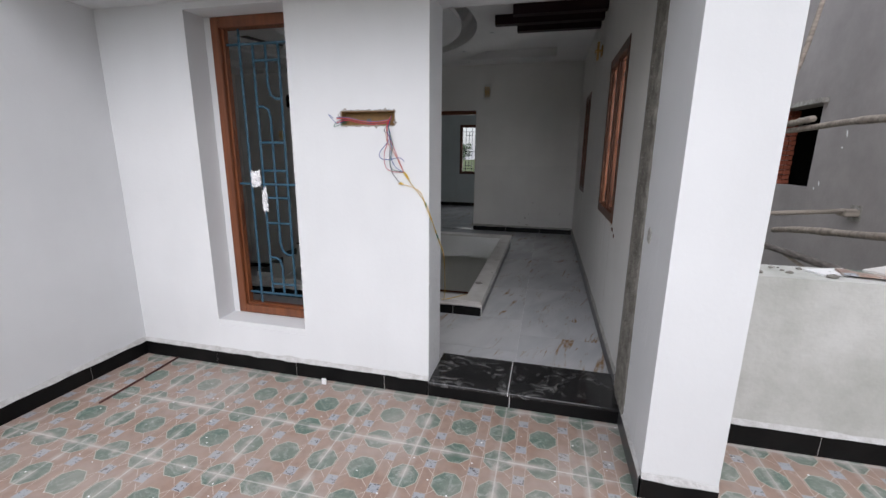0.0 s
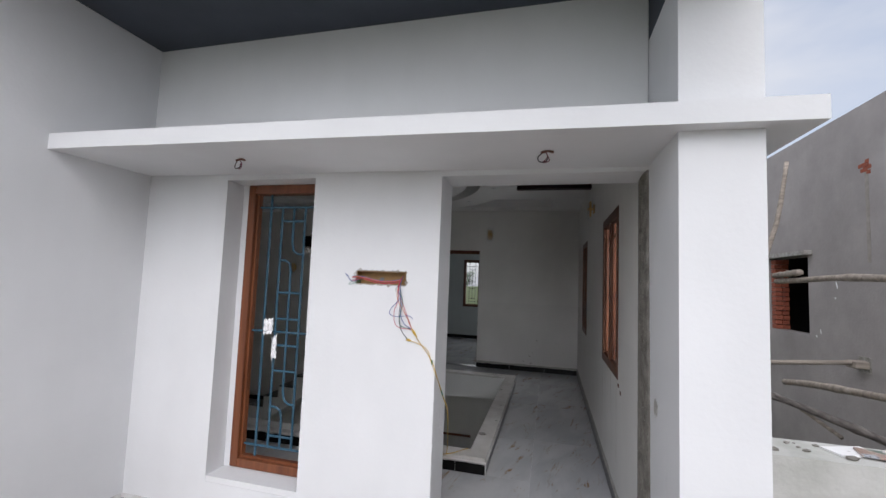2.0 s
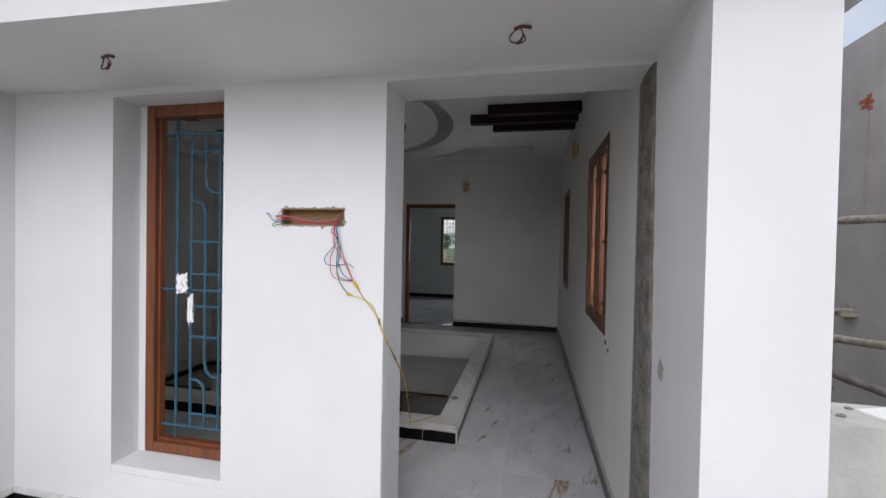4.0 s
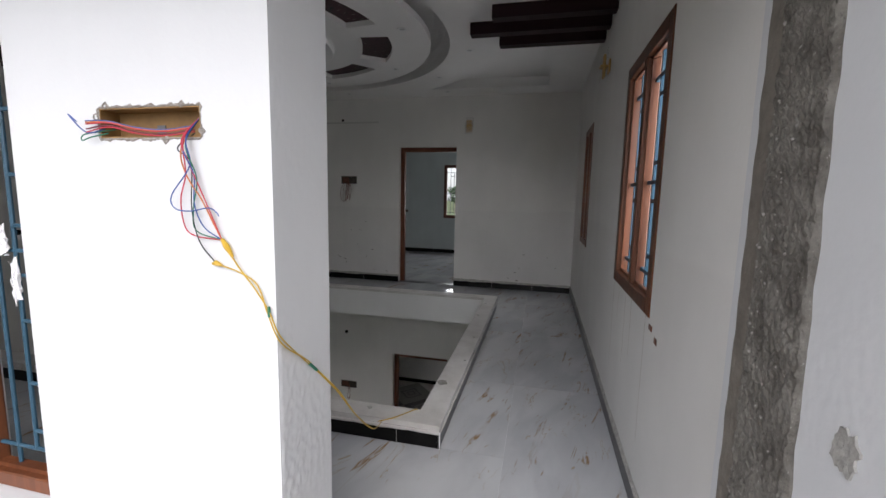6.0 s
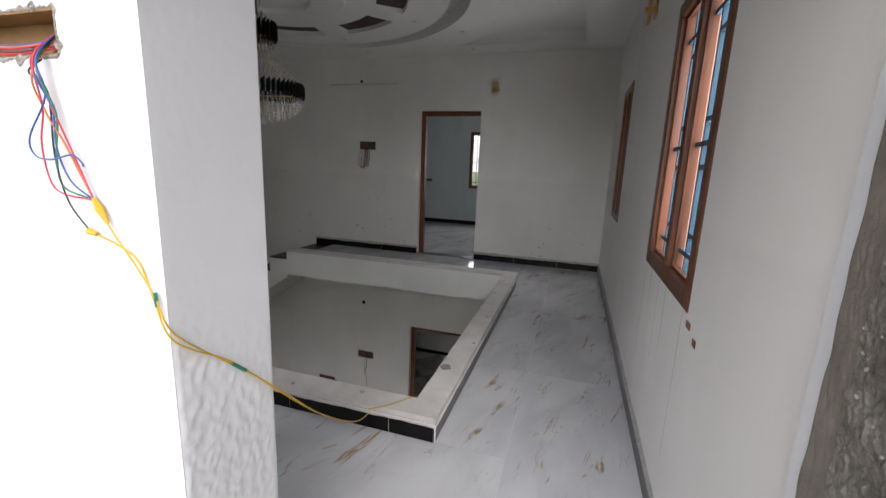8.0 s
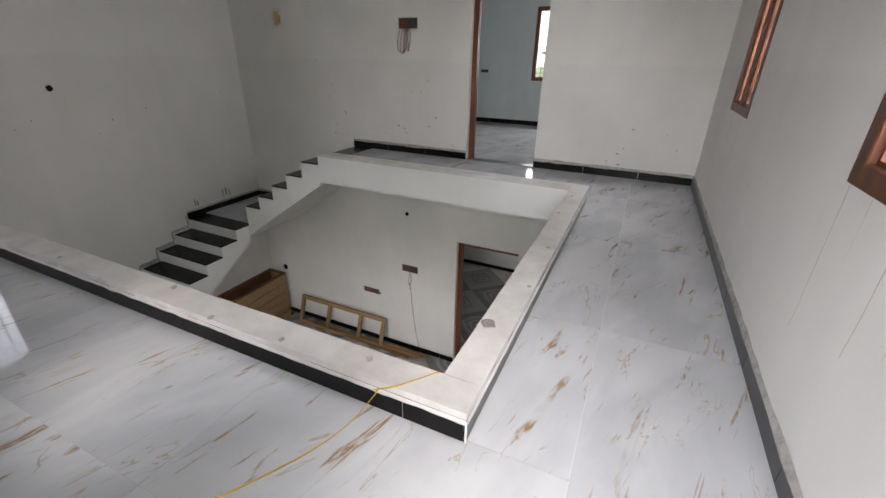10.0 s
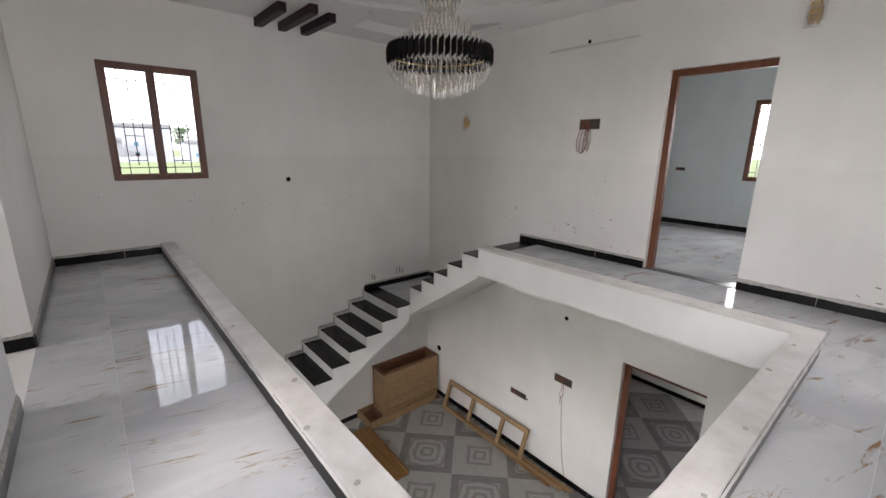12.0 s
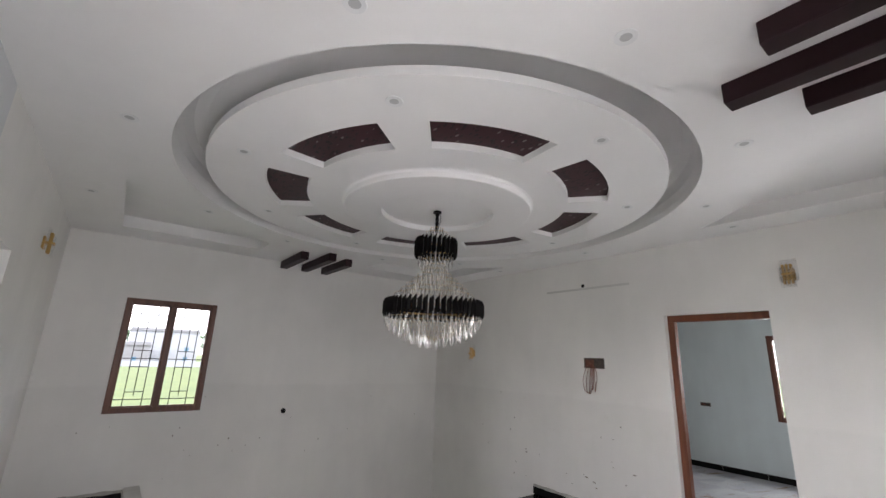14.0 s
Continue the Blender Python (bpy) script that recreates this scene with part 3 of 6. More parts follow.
structure("porch_beam", boxes((COLX0 + 0.012, COLX1, YPORCH, YN, 2.74, 3.3)), M_EXT, "white painted concrete porch beam")
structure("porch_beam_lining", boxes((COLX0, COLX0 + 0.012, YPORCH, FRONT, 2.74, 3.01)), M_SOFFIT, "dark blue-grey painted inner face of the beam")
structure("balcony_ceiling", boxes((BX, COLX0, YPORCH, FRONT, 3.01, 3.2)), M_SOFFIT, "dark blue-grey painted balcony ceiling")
structure("hall_roof", boxes((XW - 0.25, COLX1, YN, 13.06, 3.3, 3.45), (XW - 0.25, BX, 1.4, YN, 3.301, 3.45), (BX, COLX1, YPORCH, YN, 3.301, 3.45)), M_CEIL)
structure("ceiling_bedroom", boxes((XW, XE, YF + 0.14, 12.86, 2.8, 2.9)), M_CEIL)
structure("ceiling_lower_bedroom", boxes((XW, XE, YF + 0.14, 12.86, -0.6, -0.4)), M_CEIL)

# passage behind the opening in the near wall
structure("wall_passage_left", wall_x(-3.95, -3.752, 1.6, YN - 0.25, -0.3, 3.3), M_INT, "off-white plastered passage wall")
structure("wall_passage_end", wall_y(1.4, 1.6, -3.95, BX - 0.2, -0.3, 3.3, [(-3.6, -3.0, 0.9, 2.0)]), M_INT)
structure("wall_passage_right", wall_x(BX - 0.21, BX - 0.2, 1.6, YN - 0.25, -0.3, 3.3), M_INT)
structure("passage_floor", boxes((-3.95, BX - 0.21, 1.6, YN - 0.25, -0.3, F1 - 0.004), (-3.75, BX - 0.202, YN - 0.25, YN - 0.002, -0.3, F1 - 0.004)), M_GRANITE, "black granite passage floor")

# sun shade shelf over the window and door, running round the corner
bm = boxes((BX, 0.935, 3.29, FRONT, 2.119, 2.205))
add_box(bm, COLX1, 0.935, FRONT, 9.6, 2.119, 2.205)
for v in bm.verts:
    v.co.z -= (v.co.x - BX) * 0.010
    if v.co.y < 3.4:
        v.co.y += (v.co.x - BX) * 0.012 - 0.015
structure("sunshade_shelf", bm, M_EXT, "thin white concrete sunshade shelf")

X_TOP_EDGE = -3.632
# floors under the tiles
structure("balcony_slab", boxes((BX, 6.0, -0.3, FRONT, FB - 0.2, FB - 0.008)), M_CEMENT)
structure("floor_hall", boxes((XW, XE, YN, 5.248, -0.32, F1 - 0.0015), (-0.61, XE, 5.248, 8.08, -0.32, F1 - 0.0015), (X_TOP_EDGE, XE, 8.2225, YF, -0.294, F1 - 0.0015)), M_EXT, "white painted slab round the stairwell")
structure("floor_bedroom", boxes((XW, XE, YF + 0.14, 12.86, -0.318, F1 - 0.008), (-2.147, -1.245, YF + 0.003, YF + 0.14, F1 - 0.06, F1 - 0.008)), M_CURB)
structure("floor_lower", boxes((XW, XE, YN, 12.86, F0 - 0.1, F0 - 0.008)), M_CURB)

# ---------- entrance step ----------
def smeared_granite(name):
    """Polished black granite with swirled half-wiped cement, dust and small white spots."""
    m = mat(name, (0.004, 0.004, 0.0045), 0.12)
    n, l = m.node_tree.nodes, m.node_tree.links
    b = n["Principled BSDF"]
    tc = n.new("ShaderNodeTexCoord")
    sm = n.new("ShaderNodeTexNoise")
    for k, v in (("Scale", 5.5), ("Detail", 9), ("Roughness", 0.68), ("Distortion", 2.6)):
        sm.inputs[k].default_value = v
    big = n.new("ShaderNodeTexNoise")
    big.inputs["Scale"].default_value = 3.2
    sp_ = n.new("ShaderNodeTexVoronoi")
    sp_.inputs["Scale"].default_value = 34
    for q in (sm, big, sp_):
        l.new(tc.outputs["Object"], q.inputs["Vector"])

    def rng_(src, a, c, lo=0.0, hi=1.0):
        r = n.new("ShaderNodeMapRange")
        for k, v in (("From Min", a), ("From Max", c), ("To Min", lo), ("To Max", hi)):
            r.inputs[k].default_value = v
        l.new(src, r.inputs["Value"])
        return r.outputs[0]
    streak = math_node(n, l, "MULTIPLY", rng_(sm.outputs["Fac"], 0.5, 0.66), rng_(big.outputs["Fac"], 0.42, 0.62), True)
    film_ = rng_(big.outputs["Fac"], 0.3, 0.75, 0.05, 0.35)
    c = mix_colour(n, l, film_, (0.004, 0.004, 0.0045), (0.06, 0.06, 0.062))
    c = mix_colour(n, l, streak, c, (0.16, 0.16, 0.158))
    c = mix_colour(n, l, math_node(n, l, "LESS_THAN", sp_.outputs["Distance"], 0.035), c, (0.6, 0.6, 0.58))
    l.new(c, b.inputs["Base Color"])
    l.new(math_node(n, l, "ADD", math_node(n, l, "MULTIPLY", streak, 0.4), 0.14), b.inputs["Roughness"])
    return m


M_STEP = smeared_granite("smeared_black_granite")
step = base("entrance_step", -0.05, 3.9, FB, "black granite entrance step with white cement smears in the doorway", "step")
part("top_slab", boxes((-0.573, -0.112, 3.862, 4.245, -0.022, 0.0), bevel=0.004), M_STEP, step)
part("top_slab", boxes((-0.108, COLX0 - 0.003, 3.862, 4.245, -0.022, 0.0), bevel=0.004), M_STEP, step)
part("riser", boxes((-0.573, -0.10, 3.875, 3.885, FB, -0.0225)), M_SKIRT, step)
part("riser", boxes((-0.097, COLX0 - 0.003, 3.875, 3.885, FB, -0.0225)), M_SKIRT, step)
part("joint", boxes((-0.1115, -0.1085, 3.863, 4.245, -0.021, -0.0012), (-0.1115, -0.0965, 3.8755, 3.885, FB, -0.0225)), M_WHITEPLASTIC, step, "white cement joint")
part("core", boxes((-0.572, COLX0 - 0.003, 3.886, 4.24, FB, -0.0225)), M_CEMENT, step)

# rough cement groove left for the door frame
rng = random.Random(5)


def rough_patch(y0, y1, z0, z1, x, depth, ny, nz, seed, lean=0.0):
    """An uneven cement face in the plane x, standing out towards -x."""
    bm = bmesh.new()
    g = []
    for j in range(nz + 1):
        row = []
        for i in range(ny + 1):
            y, z = y0 + (y1 - y0) * i / ny, z0 + (z1 - z0) * j / nz
            h = noise.fractal(Vector((y * 24, z * 22, seed)), 0.75, 2.2, 5) * 0.28 + noise.fractal(Vector((y * 75, z * 60, seed)), 0.8, 2.1, 4) * 0.34 + 0.5
            y -= (z - z0) * lean * (1 - i / ny)
            if i in (0, ny):
                y += noise.noise(Vector((z * 14, i, seed))) * 0.007
                h = 0.0
            row.append(bm.verts.new((x - 0.003 - depth * max(h, 0), y, z)))
        g.append(row)
    for j in range(nz):
        for i in range(ny):
            bm.faces.new((g[j][i], g[j][i + 1], g[j + 1][i + 1], g[j + 1][i]))
    # sides back to the wall
    rim = [g[0][i] for i in range(ny + 1)] + [g[j][ny] for j in range(1, nz + 1)] + [g[nz][i] for i in range(ny - 1, -1, -1)] + [g[j][0] for j in range(nz - 1, 0, -1)]
    back = [bm.verts.new((x + 0.03, v.co.y, v.co.z)) for v in rim]
    for k in range(len(rim)):
        k2 = (k + 1) % len(rim)
        bm.faces.new((rim[k], back[k], back[k2], rim[k2]))
    return bm


structure("door_jamb_cement", rough_patch(3.805, 4.03, 0.0, 2.07, COLX0 - 0.003, 0.013, 48, 420, 3.0, -0.035), M_JAMBCEMENT, "rough grey cement strip where a door frame will go")
structure("door_jamb_mortar_band", rough_patch(4.025, 4.095, 0.0, 2.07, COLX0 - 0.003, 0.004, 10, 120, 8.0), M_MORTAR, "smoother brown-grey mortar band beside the rough cement")
for k in range(110):
    bm = bmesh.new()
    s_ = rng.uniform(0.0015, 0.0045)
    bmesh.ops.create_icosphere(bm, subdivisions=1, radius=s_)
    z_ = rng.uniform(0.03, 2.04)
    c_ = Vector((COLX0 - 0.012, rng.uniform(3.85 + z_ * 0.05, 4.03), z_))
    for v in bm.verts:
        v.co = c_ + Vector((v.co.x * 0.7, v.co.y * rng.uniform(0.7, 1.3), v.co.z * rng.uniform(0.7, 1.3)))
    if k == 0:
        grit = bm
    else:
        me_ = bpy.data.meshes.new("t")
        bm.to_mesh(me_)
        grit.from_mesh(me_)
        bpy.data.meshes.remove(me_)
        bm.free()
tagged(part("cement_grit", grit, M_GRIT, bpy.data.objects["door_jamb_cement"], "pale grit and pebbles in the cement"), kind="stuff")


def plaster_skin(x, y0, y1, z0, z1, way, depth, seed):
    """Hand-laid plaster on an upright face that looks along x: trowel ridges, smears and a wandering edge."""
    bm = bmesh.new()
    ny, nz = int((y1 - y0) / 0.006), int((z1 - z0) / 0.0075)
    g = []
    for j in range(nz + 1):
        row = []
        for i in range(ny + 1):
            y, z = y0 + (y1 - y0) * i / ny, z0 + (z1 - z0) * j / nz
            p = Vector((y * 30, z * 19, seed))
            swell = noise.noise(Vector((y * 5, z * 3, seed + 4)))
            ridge = abs(noise.fractal(p + Vector((swell * 1.5, 0, 0)), 0.7, 2.1, 5))
            patch = min(1.0, max(0.0, noise.noise(Vector((y * 3, z * 2.2, seed + 9))) * 2.2 + 0.45))
            fine = abs(noise.fractal(Vector((y * 46, z * 34, seed + 2)), 0.6, 2.2, 4))
            lower = min(1.0, max(0.25, (1.25 - z) * 2.0))
            h = depth * lower * (0.3 + 0.25 * swell + patch * (max(0.0, 0.75 - ridge * 2.4) + max(0.0, 0.4 - fine * 1.3)))
            if i in (0, ny):
                y += noise.noise(Vector((z * 34, i, seed))) * 0.0014
            if j in (0, nz) or i in (0, ny):
                h = min(h, 0.0008) * 0.5
            row.append(bm.verts.new((x + way * (0.0006 + max(h, 0.0)), y, z)))
        g.append(row)
    for j in range(nz):
        for i in range(ny):
            bm.faces.new((g[j][i], g[j][i + 1], g[j + 1][i + 1], g[j + 1][i]))
    return bm


structure("jamb_plaster", plaster_skin(-0.575, 3.887, 4.138, 0.001, 2.064, 1, 0.0044, 2.0), M_EXT, "rough hand-trowelled white jamb plaster").data.shade_smooth()
structure("column_side_plaster", plaster_skin(COLX0, 3.56, 3.952, 0.001, 2.06, -1, 0.0032, 6.0), M_EXT, "rough white plaster beside the cement strip").data.shade_smooth()
bm = bmesh.new()
blot = [bm.verts.new((COLX0 - 0.0052, 3.725 + 0.026 * math.cos(a) * (1 + 0.5 * noise.noise(Vector((a * 2, 0, 1)))), 0.96 + 0.034 * math.sin(a) * (1 + 0.6 * noise.noise(Vector((a * 2.5, 3, 1)))))) for a in [2 * math.pi * k / 26 for k in range(26)]]
back = [bm.verts.new((COLX0 - 0.0005, v.co.y, v.co.z)) for v in blot]
bm.faces.new(blot)
skin(bm, blot, back)
structure("cement_smear", bm, M_STRING, "small grey cement smear on the white plaster")


# ---------- windows ----------
def on_wall(axis, d, a0, a1, d0, d1, z0, z1, bevel=0.0):
    """A box on a wall: a along it, d through it."""
    d0, d1 = min(d + d0, d + d1), max(d + d0, d + d1)
    return boxes((d0, d1, a0, a1, z0, z1) if axis == "x" else (a0, a1, d0, d1, z0, z1), bevel=bevel)


def bar(bm, axis, p, q, w):
    """A flat square bar from p to q, each (along, through, up)."""
    a, b = (Vector((v[1], v[0], v[2]) if axis == "x" else v) for v in (p, q))
    tube(bm, [a, b], w * 0.6, 4)


def window(name, axis, d, a0, a1, z0, z1, out, leaves, wood, paint, fw=0.06, label="", bw=0.011):
    """A wooden frame with mullions and a blue iron grille. out: the way through the wall to outdoors (+1 or -1)."""
    mid = (a0 + a1) / 2
    win = base(name, *((d, mid, z0) if axis == "x" else (mid, d, z0)), label, "", "", "structure")
    s = out
    fr = bmesh.new()
    for b in ((a0, a0 + fw, z0, z1), (a1 - fw, a1, z0, z1), (a0 + fw, a1 - fw, z0, z0 + fw), (a0 + fw, a1 - fw, z1 - fw, z1)):
        dd = sorted((d - 0.006 * s, d + 0.068 * s))
        add_box(fr, *((*dd, b[0], b[1]) if axis == "x" else (b[0], b[1], *dd)), b[2], b[3], bevel=0.004)
    frame_ob = part("window_frame", fr, wood, win)
    width = (a1 - a0 - 2 * fw)
    each = width / leaves
    for k in range(leaves):
        l0, l1 = a0 + fw + each * k, a0 + fw + each * (k + 1)
        if k:
            part("mullion", on_wall(axis, d, l0 - 0.028, l0 + 0.028, -0.004 * s, 0.062 * s, z0 + fw, z1 - fw, 0.004), wood, win)
            l0 += 0.028
        if k < leaves - 1:
            l1 -= 0.028
        bead = bmesh.new()
        for b in ((l0, l0 + 0.014, z0 + fw, z1 - fw), (l1 - 0.014, l1, z0 + fw, z1 - fw), (l0 + 0.014, l1 - 0.014, z0 + fw, z0 + fw + 0.014), (l0 + 0.014, l1 - 0.014, z1 - fw - 0.014, z1 - fw)):
            dd = sorted((d + 0.018 * s, d + 0.034 * s))
            add_box(bead, *((*dd, b[0], b[1]) if axis == "x" else (b[0], b[1], *dd)), b[2], b[3])
        part("bead", bead, wood, win)
        gr = bmesh.new()
        g = d + 0.050 * s
        h = z1 - z0 - 2 * fw
        zt = z1 - fw
        xs = [l0 + (l1 - l0) * f for f in (0.27, 0.5, 0.73)]
        bar(gr, axis, (xs[0], g, z0 + fw), (xs[0], g, zt), bw)
        bar(gr, axis, (xs[1], g, zt - 0.9 * h), (xs[1], g, zt - 0.1 * h), bw)
        bar(gr, axis, (xs[2], g, z0 + fw), (xs[2], g, zt), bw)
        for f in (0.1, 0.54, 0.93):
            bar(gr, axis, (l0 - 0.01, g, zt - f * h), (l1 + 0.01, g, zt - f * h), bw)
        for f in (0.18, 0.46, 0.62, 0.86):
            bar(gr, axis, (xs[0], g, zt - f * h), (xs[2], g, zt - f * h), bw)
        part("grille", gr, paint, win)
    sl = sorted((d + 0.069 * s, d + 0.255 * s))
    part("window_sill", boxes((*sl, a0, a1, z0, z0 + 0.02)) if axis == "x" else boxes((a0, a1, *sl, z0, z0 + 0.02)), M_EXT, win, "white painted sill")
    return win


window("window_1", "x", XE, 4.913, 5.804, 0.82, 2.085, 1, 2, M_TEAK_DARK, M_GRILLE, 0.07, "varnished teak window with a blue iron grille", bw=0.022)
window("window_2", "x", XE, 7.53, 8.23, 0.82, 2.085, 1, 2, M_TEAK_DARK, M_GRILLE, 0.06, "varnished teak window with a blue iron grille", bw=0.022)
window("window_3", "x", XW, 4.775, 5.715, 0.82, 2.085, -1, 2, M_DARKWOOD, M_BLACK, 0.06, "dark wooden window with a thin iron grille", bw=0.010)
window("window_4", "y", 12.86, -2.27, -1.0, 0.78, 2.05, 1, 3, M_DARKWOOD, M_GRILLE_DARK, 0.06, "dark wooden bedroom window with an iron grille", bw=0.013)

# narrow front window with curved grille work
WA, WB, WZ0, WZ1, WD = -1.970, -1.375, 0.232, 2.075, 4.03
win = base("window_5", (WA + WB) / 2, WD, WZ0, "tall narrow teak window with a blue patterned grille", "", "", "structure")
part("window_frame", boxes((WA, WA + 0.055, WD, WD + 0.075, WZ0, WZ1), (WB - 0.055, WB, WD, WD + 0.075, WZ0, WZ1), (WA + 0.055, WB - 0.055, WD, WD + 0.075, WZ0, WZ0 + 0.055), (WA + 0.055, WB - 0.055, WD, WD + 0.075, WZ1 - 0.06, WZ1), bevel=0.004), M_TEAK, win)
part("bead", boxes((WA + 0.055, WA + 0.07, WD + 0.025, WD + 0.06, WZ0 + 0.055, WZ1 - 0.06), (WB - 0.07, WB - 0.055, WD + 0.025, WD + 0.06, WZ0 + 0.055, WZ1 - 0.06), (WA + 0.07, WB - 0.07, WD + 0.025, WD + 0.06, WZ0 + 0.055, WZ0 + 0.07)), M_TEAK, win)
gb = bmesh.new()
V1, V2, V3, V4, V5 = -1.815, -1.725, -1.638, -1.552, -1.465
ZT, ZB = 1.93, 0.37
GY = WD + 0.045


def gz(f):
    return ZT + (ZB - ZT) * f


def gbar(x0, z0, x1, z1):
    tube(gb, [(x0, GY, z0), (x1, GY, z1)], 0.0075, 6)


gbar(V1, 2.02, V1, 0.29), gbar(V5, 2.02, V5, 0.29)
gbar(V2, ZT, V2, ZB), gbar(V4, ZT, V4, ZB)
for f in (0.0, 0.53, 1.0):
    gbar(-1.91, gz(f), WB - 0.07, gz(f))
for f in (0.06, 0.365, 0.475, 0.585, 0.69, 0.955):
    gbar(V2, gz(f), V4, gz(f))
for pts in ([(V3, 0.0), (V3, 0.15), (V3 + 0.012, 0.185), (V3 + 0.045, 0.2), (V4, 0.2)], [(V2, 0.228), (V3 - 0.045, 0.228), (V3 - 0.012, 0.24), (V3, 0.27), (V3, 0.5), (V3, 0.77), (V3 + 0.012, 0.805), (V3 + 0.045, 0.822), (V4, 0.822)], [(V2, 0.838), (V3 - 0.045, 0.838), (V3 - 0.012, 0.85), (V3, 0.88), (V3, 1.0)]):
    tube(gb, [(x, GY, gz(f)) for x, f in pts], 0.0075, 6)
part("grille", gb, M_GRILLE, win, "blue painted iron grille")
structure("window_5_sill", boxes((-2.012, WB, FRONT + 0.002, YN - 0.002, 0.193, 0.228)), M_EXT)
structure("window_5_fillet", boxes((-2.0125, WA - 0.0005, WD + 0.004, YN - 0.002, 0.2285, 2.0755)), M_EXT, "white plaster fillet beside the window frame")

paper = bmesh.new()


def crumple(bm, x0, x1, z0, z1, y, seed):
    """A crumpled sheet with two faces."""
    n = 7
    for side in (0, 0.002):
        g = [[bm.verts.new((x0 + (x1 - x0) * (i / n + 0.25 * noise.noise(Vector((i * 0.9, j * 0.7, seed)))), y + side + 0.016 * noise.noise(Vector((i * 0.8, j * 0.8, seed + 3))), z0 + (z1 - z0) * (j / n + 0.3 * noise.noise(Vector((i * 0.7, j * 0.5, seed + 8)))))) for i in range(n + 1)] for j in range(n + 1)]
        for j in range(n):
            for i in range(n):
                bm.faces.new((g[j][i], g[j][i + 1], g[j + 1][i + 1], g[j + 1][i]))


crumple(paper, -1.80, -1.735, 1.09, 1.185, GY - 0.018, 1)
crumple(paper, -1.735, -1.70, 0.93, 1.07, GY - 0.014, 5)
thing("paper_scrap", paper, M_PAPER, "crumpled white paper scrap caught in the blue grille", "paper")


# ---------- doors frames ----------
def door_frame(name, x0, x1, y, z0, z1, label, wood):
    d = base(name, (x0 + x1) / 2, y, z0, label, "", "", "structure")
    part("jamb", boxes((x0, x0 + 0.065, y, y + 0.07, z0, z1 - 0.065), bevel=0.003), wood, d)
    part("jamb", boxes((x1 - 0.012, x1, y, y + 0.06, z0, z1 - 0.065)), wood, d)
    part("head", boxes((x0, x1, y, y + 0.07, z1 - 0.065, z1), bevel=0.003), wood, d)


door_frame("door_1", -2.147, -1.245, YF + 0.065, F1, 2.05, "varnished red-brown wooden door frame without a door", wood_mat("red_brown_frame_wood", (0.11, 0.030, 0.013), (0.19, 0.058, 0.022)))
door_frame("door_2", -2.235, -1.31, YF + 0.065, F0, -1.29, "red-brown wooden lower door frame without a door", bpy.data.materials["red_brown_frame_wood"])
structure("door_1_threshold", boxes((-2.147, -1.245, YF + 0.002, YF + 0.138, F1 - 0.006, F1 + 0.004)), M_SKIRT_GREY, "dark grey stone threshold")

# ---------- curb round the stairwell ----------
bm = bmesh.new()
for x0, x1, y0, y1 in ((XW, -0.452, 5.108, 5.252), (-0.602, -0.452, 5.252, 8.0735)):
    add_box(bm, x0, x1, y0, y1, 0.035, 0.065)
curb = structure("stairwell_curb", boxes((XW, -0.462, 5.118, 5.248, F1, 0.035), (-0.61, -0.462, 5.248, 8.08, F1, 0.035)), M_EXT, "low white curb round the stairwell")
bmesh.ops.subdivide_edges(bm, edges=[e for e in bm.edges if e.calc_length() > 1], cuts=60)
for v in bm.verts:
    v.co.z += noise.noise(v.co * 9) * 0.003
    v.co.y += noise.noise(v.co * 13 + Vector((5, 0, 0))) * 0.004
    v.co.x += noise.noise(v.co * 13 + Vector((0, 5, 0))) * 0.003
part("coping", bm, M_CURB, curb, "dusty cream marble coping with chipped cement edges")
for k, (x, y, s_) in enumerate(((-0.56, 5.64, 0.045), (-0.50, 6.6, 0.016), (-0.57, 7.3, 0.02), (-1.3, 5.14, 0.018), (-2.1, 5.22, 0.022), (-0.9, 5.20, 0.02), (-3.0, 5.15, 0.016), (-0.48, 6.05, 0.014), (-1.7, 5.12, 0.02), (-0.55, 7.8, 0.018))):
    bm = bmesh.new()
    lo_ = [(x + math.cos(a) * s_ * (0.6 + 0.7 * abs(noise.noise(Vector((a * 2, k, 1))))), y + math.sin(a) * s_ * (0.6 + 0.9 * abs(noise.noise(Vector((a * 2, k, 9)))))) for a in [2 * math.pi * j / 13 for j in range(13)]]
    top_ = [bm.verts.new((u, v, 0.0685)) for u, v in lo_]
    bot_ = [bm.verts.new((u, v, 0.060)) for u, v in lo_]
    bm.faces.new(top_)
    skin(bm, top_, bot_)
    part("chipped_patch", bm, M_STRING if k else M_CEMENT, curb)

# ---------- stairs ----------
ZL, Y_LOW = -1.135, 7.862      # landing height, front edge of the landing
G1, G2, R2 = 0.2865, 0.2745, (F0 - ZL) / 15
X_TOP, Y_FLANK, X_FLANK = -3.632, 8.08, -5.085
TREADS = [F1, -0.267, -0.457, -0.647, -0.838]
prof = [(X_TOP - 0.0005, F1 - 0.012)]
for i, z in enumerate(TREADS):
    nxt = TREADS[i + 1] if i < 4 else ZL
    prof += [(X_TOP - G1 * (i + 1), z - 0.012), (X_TOP - G1 * (i + 1), nxt - 0.012)]
prof[-2] = (X_FLANK + 0.015, TREADS[4] - 0.012)
prof[-1] = (X_FLANK + 0.015, ZL - 0.012)
prof += [(XW, ZL - 0.012), (XW, -1.375), (-5.2, -1.375), (X_TOP - 0.0005, -0.332)]


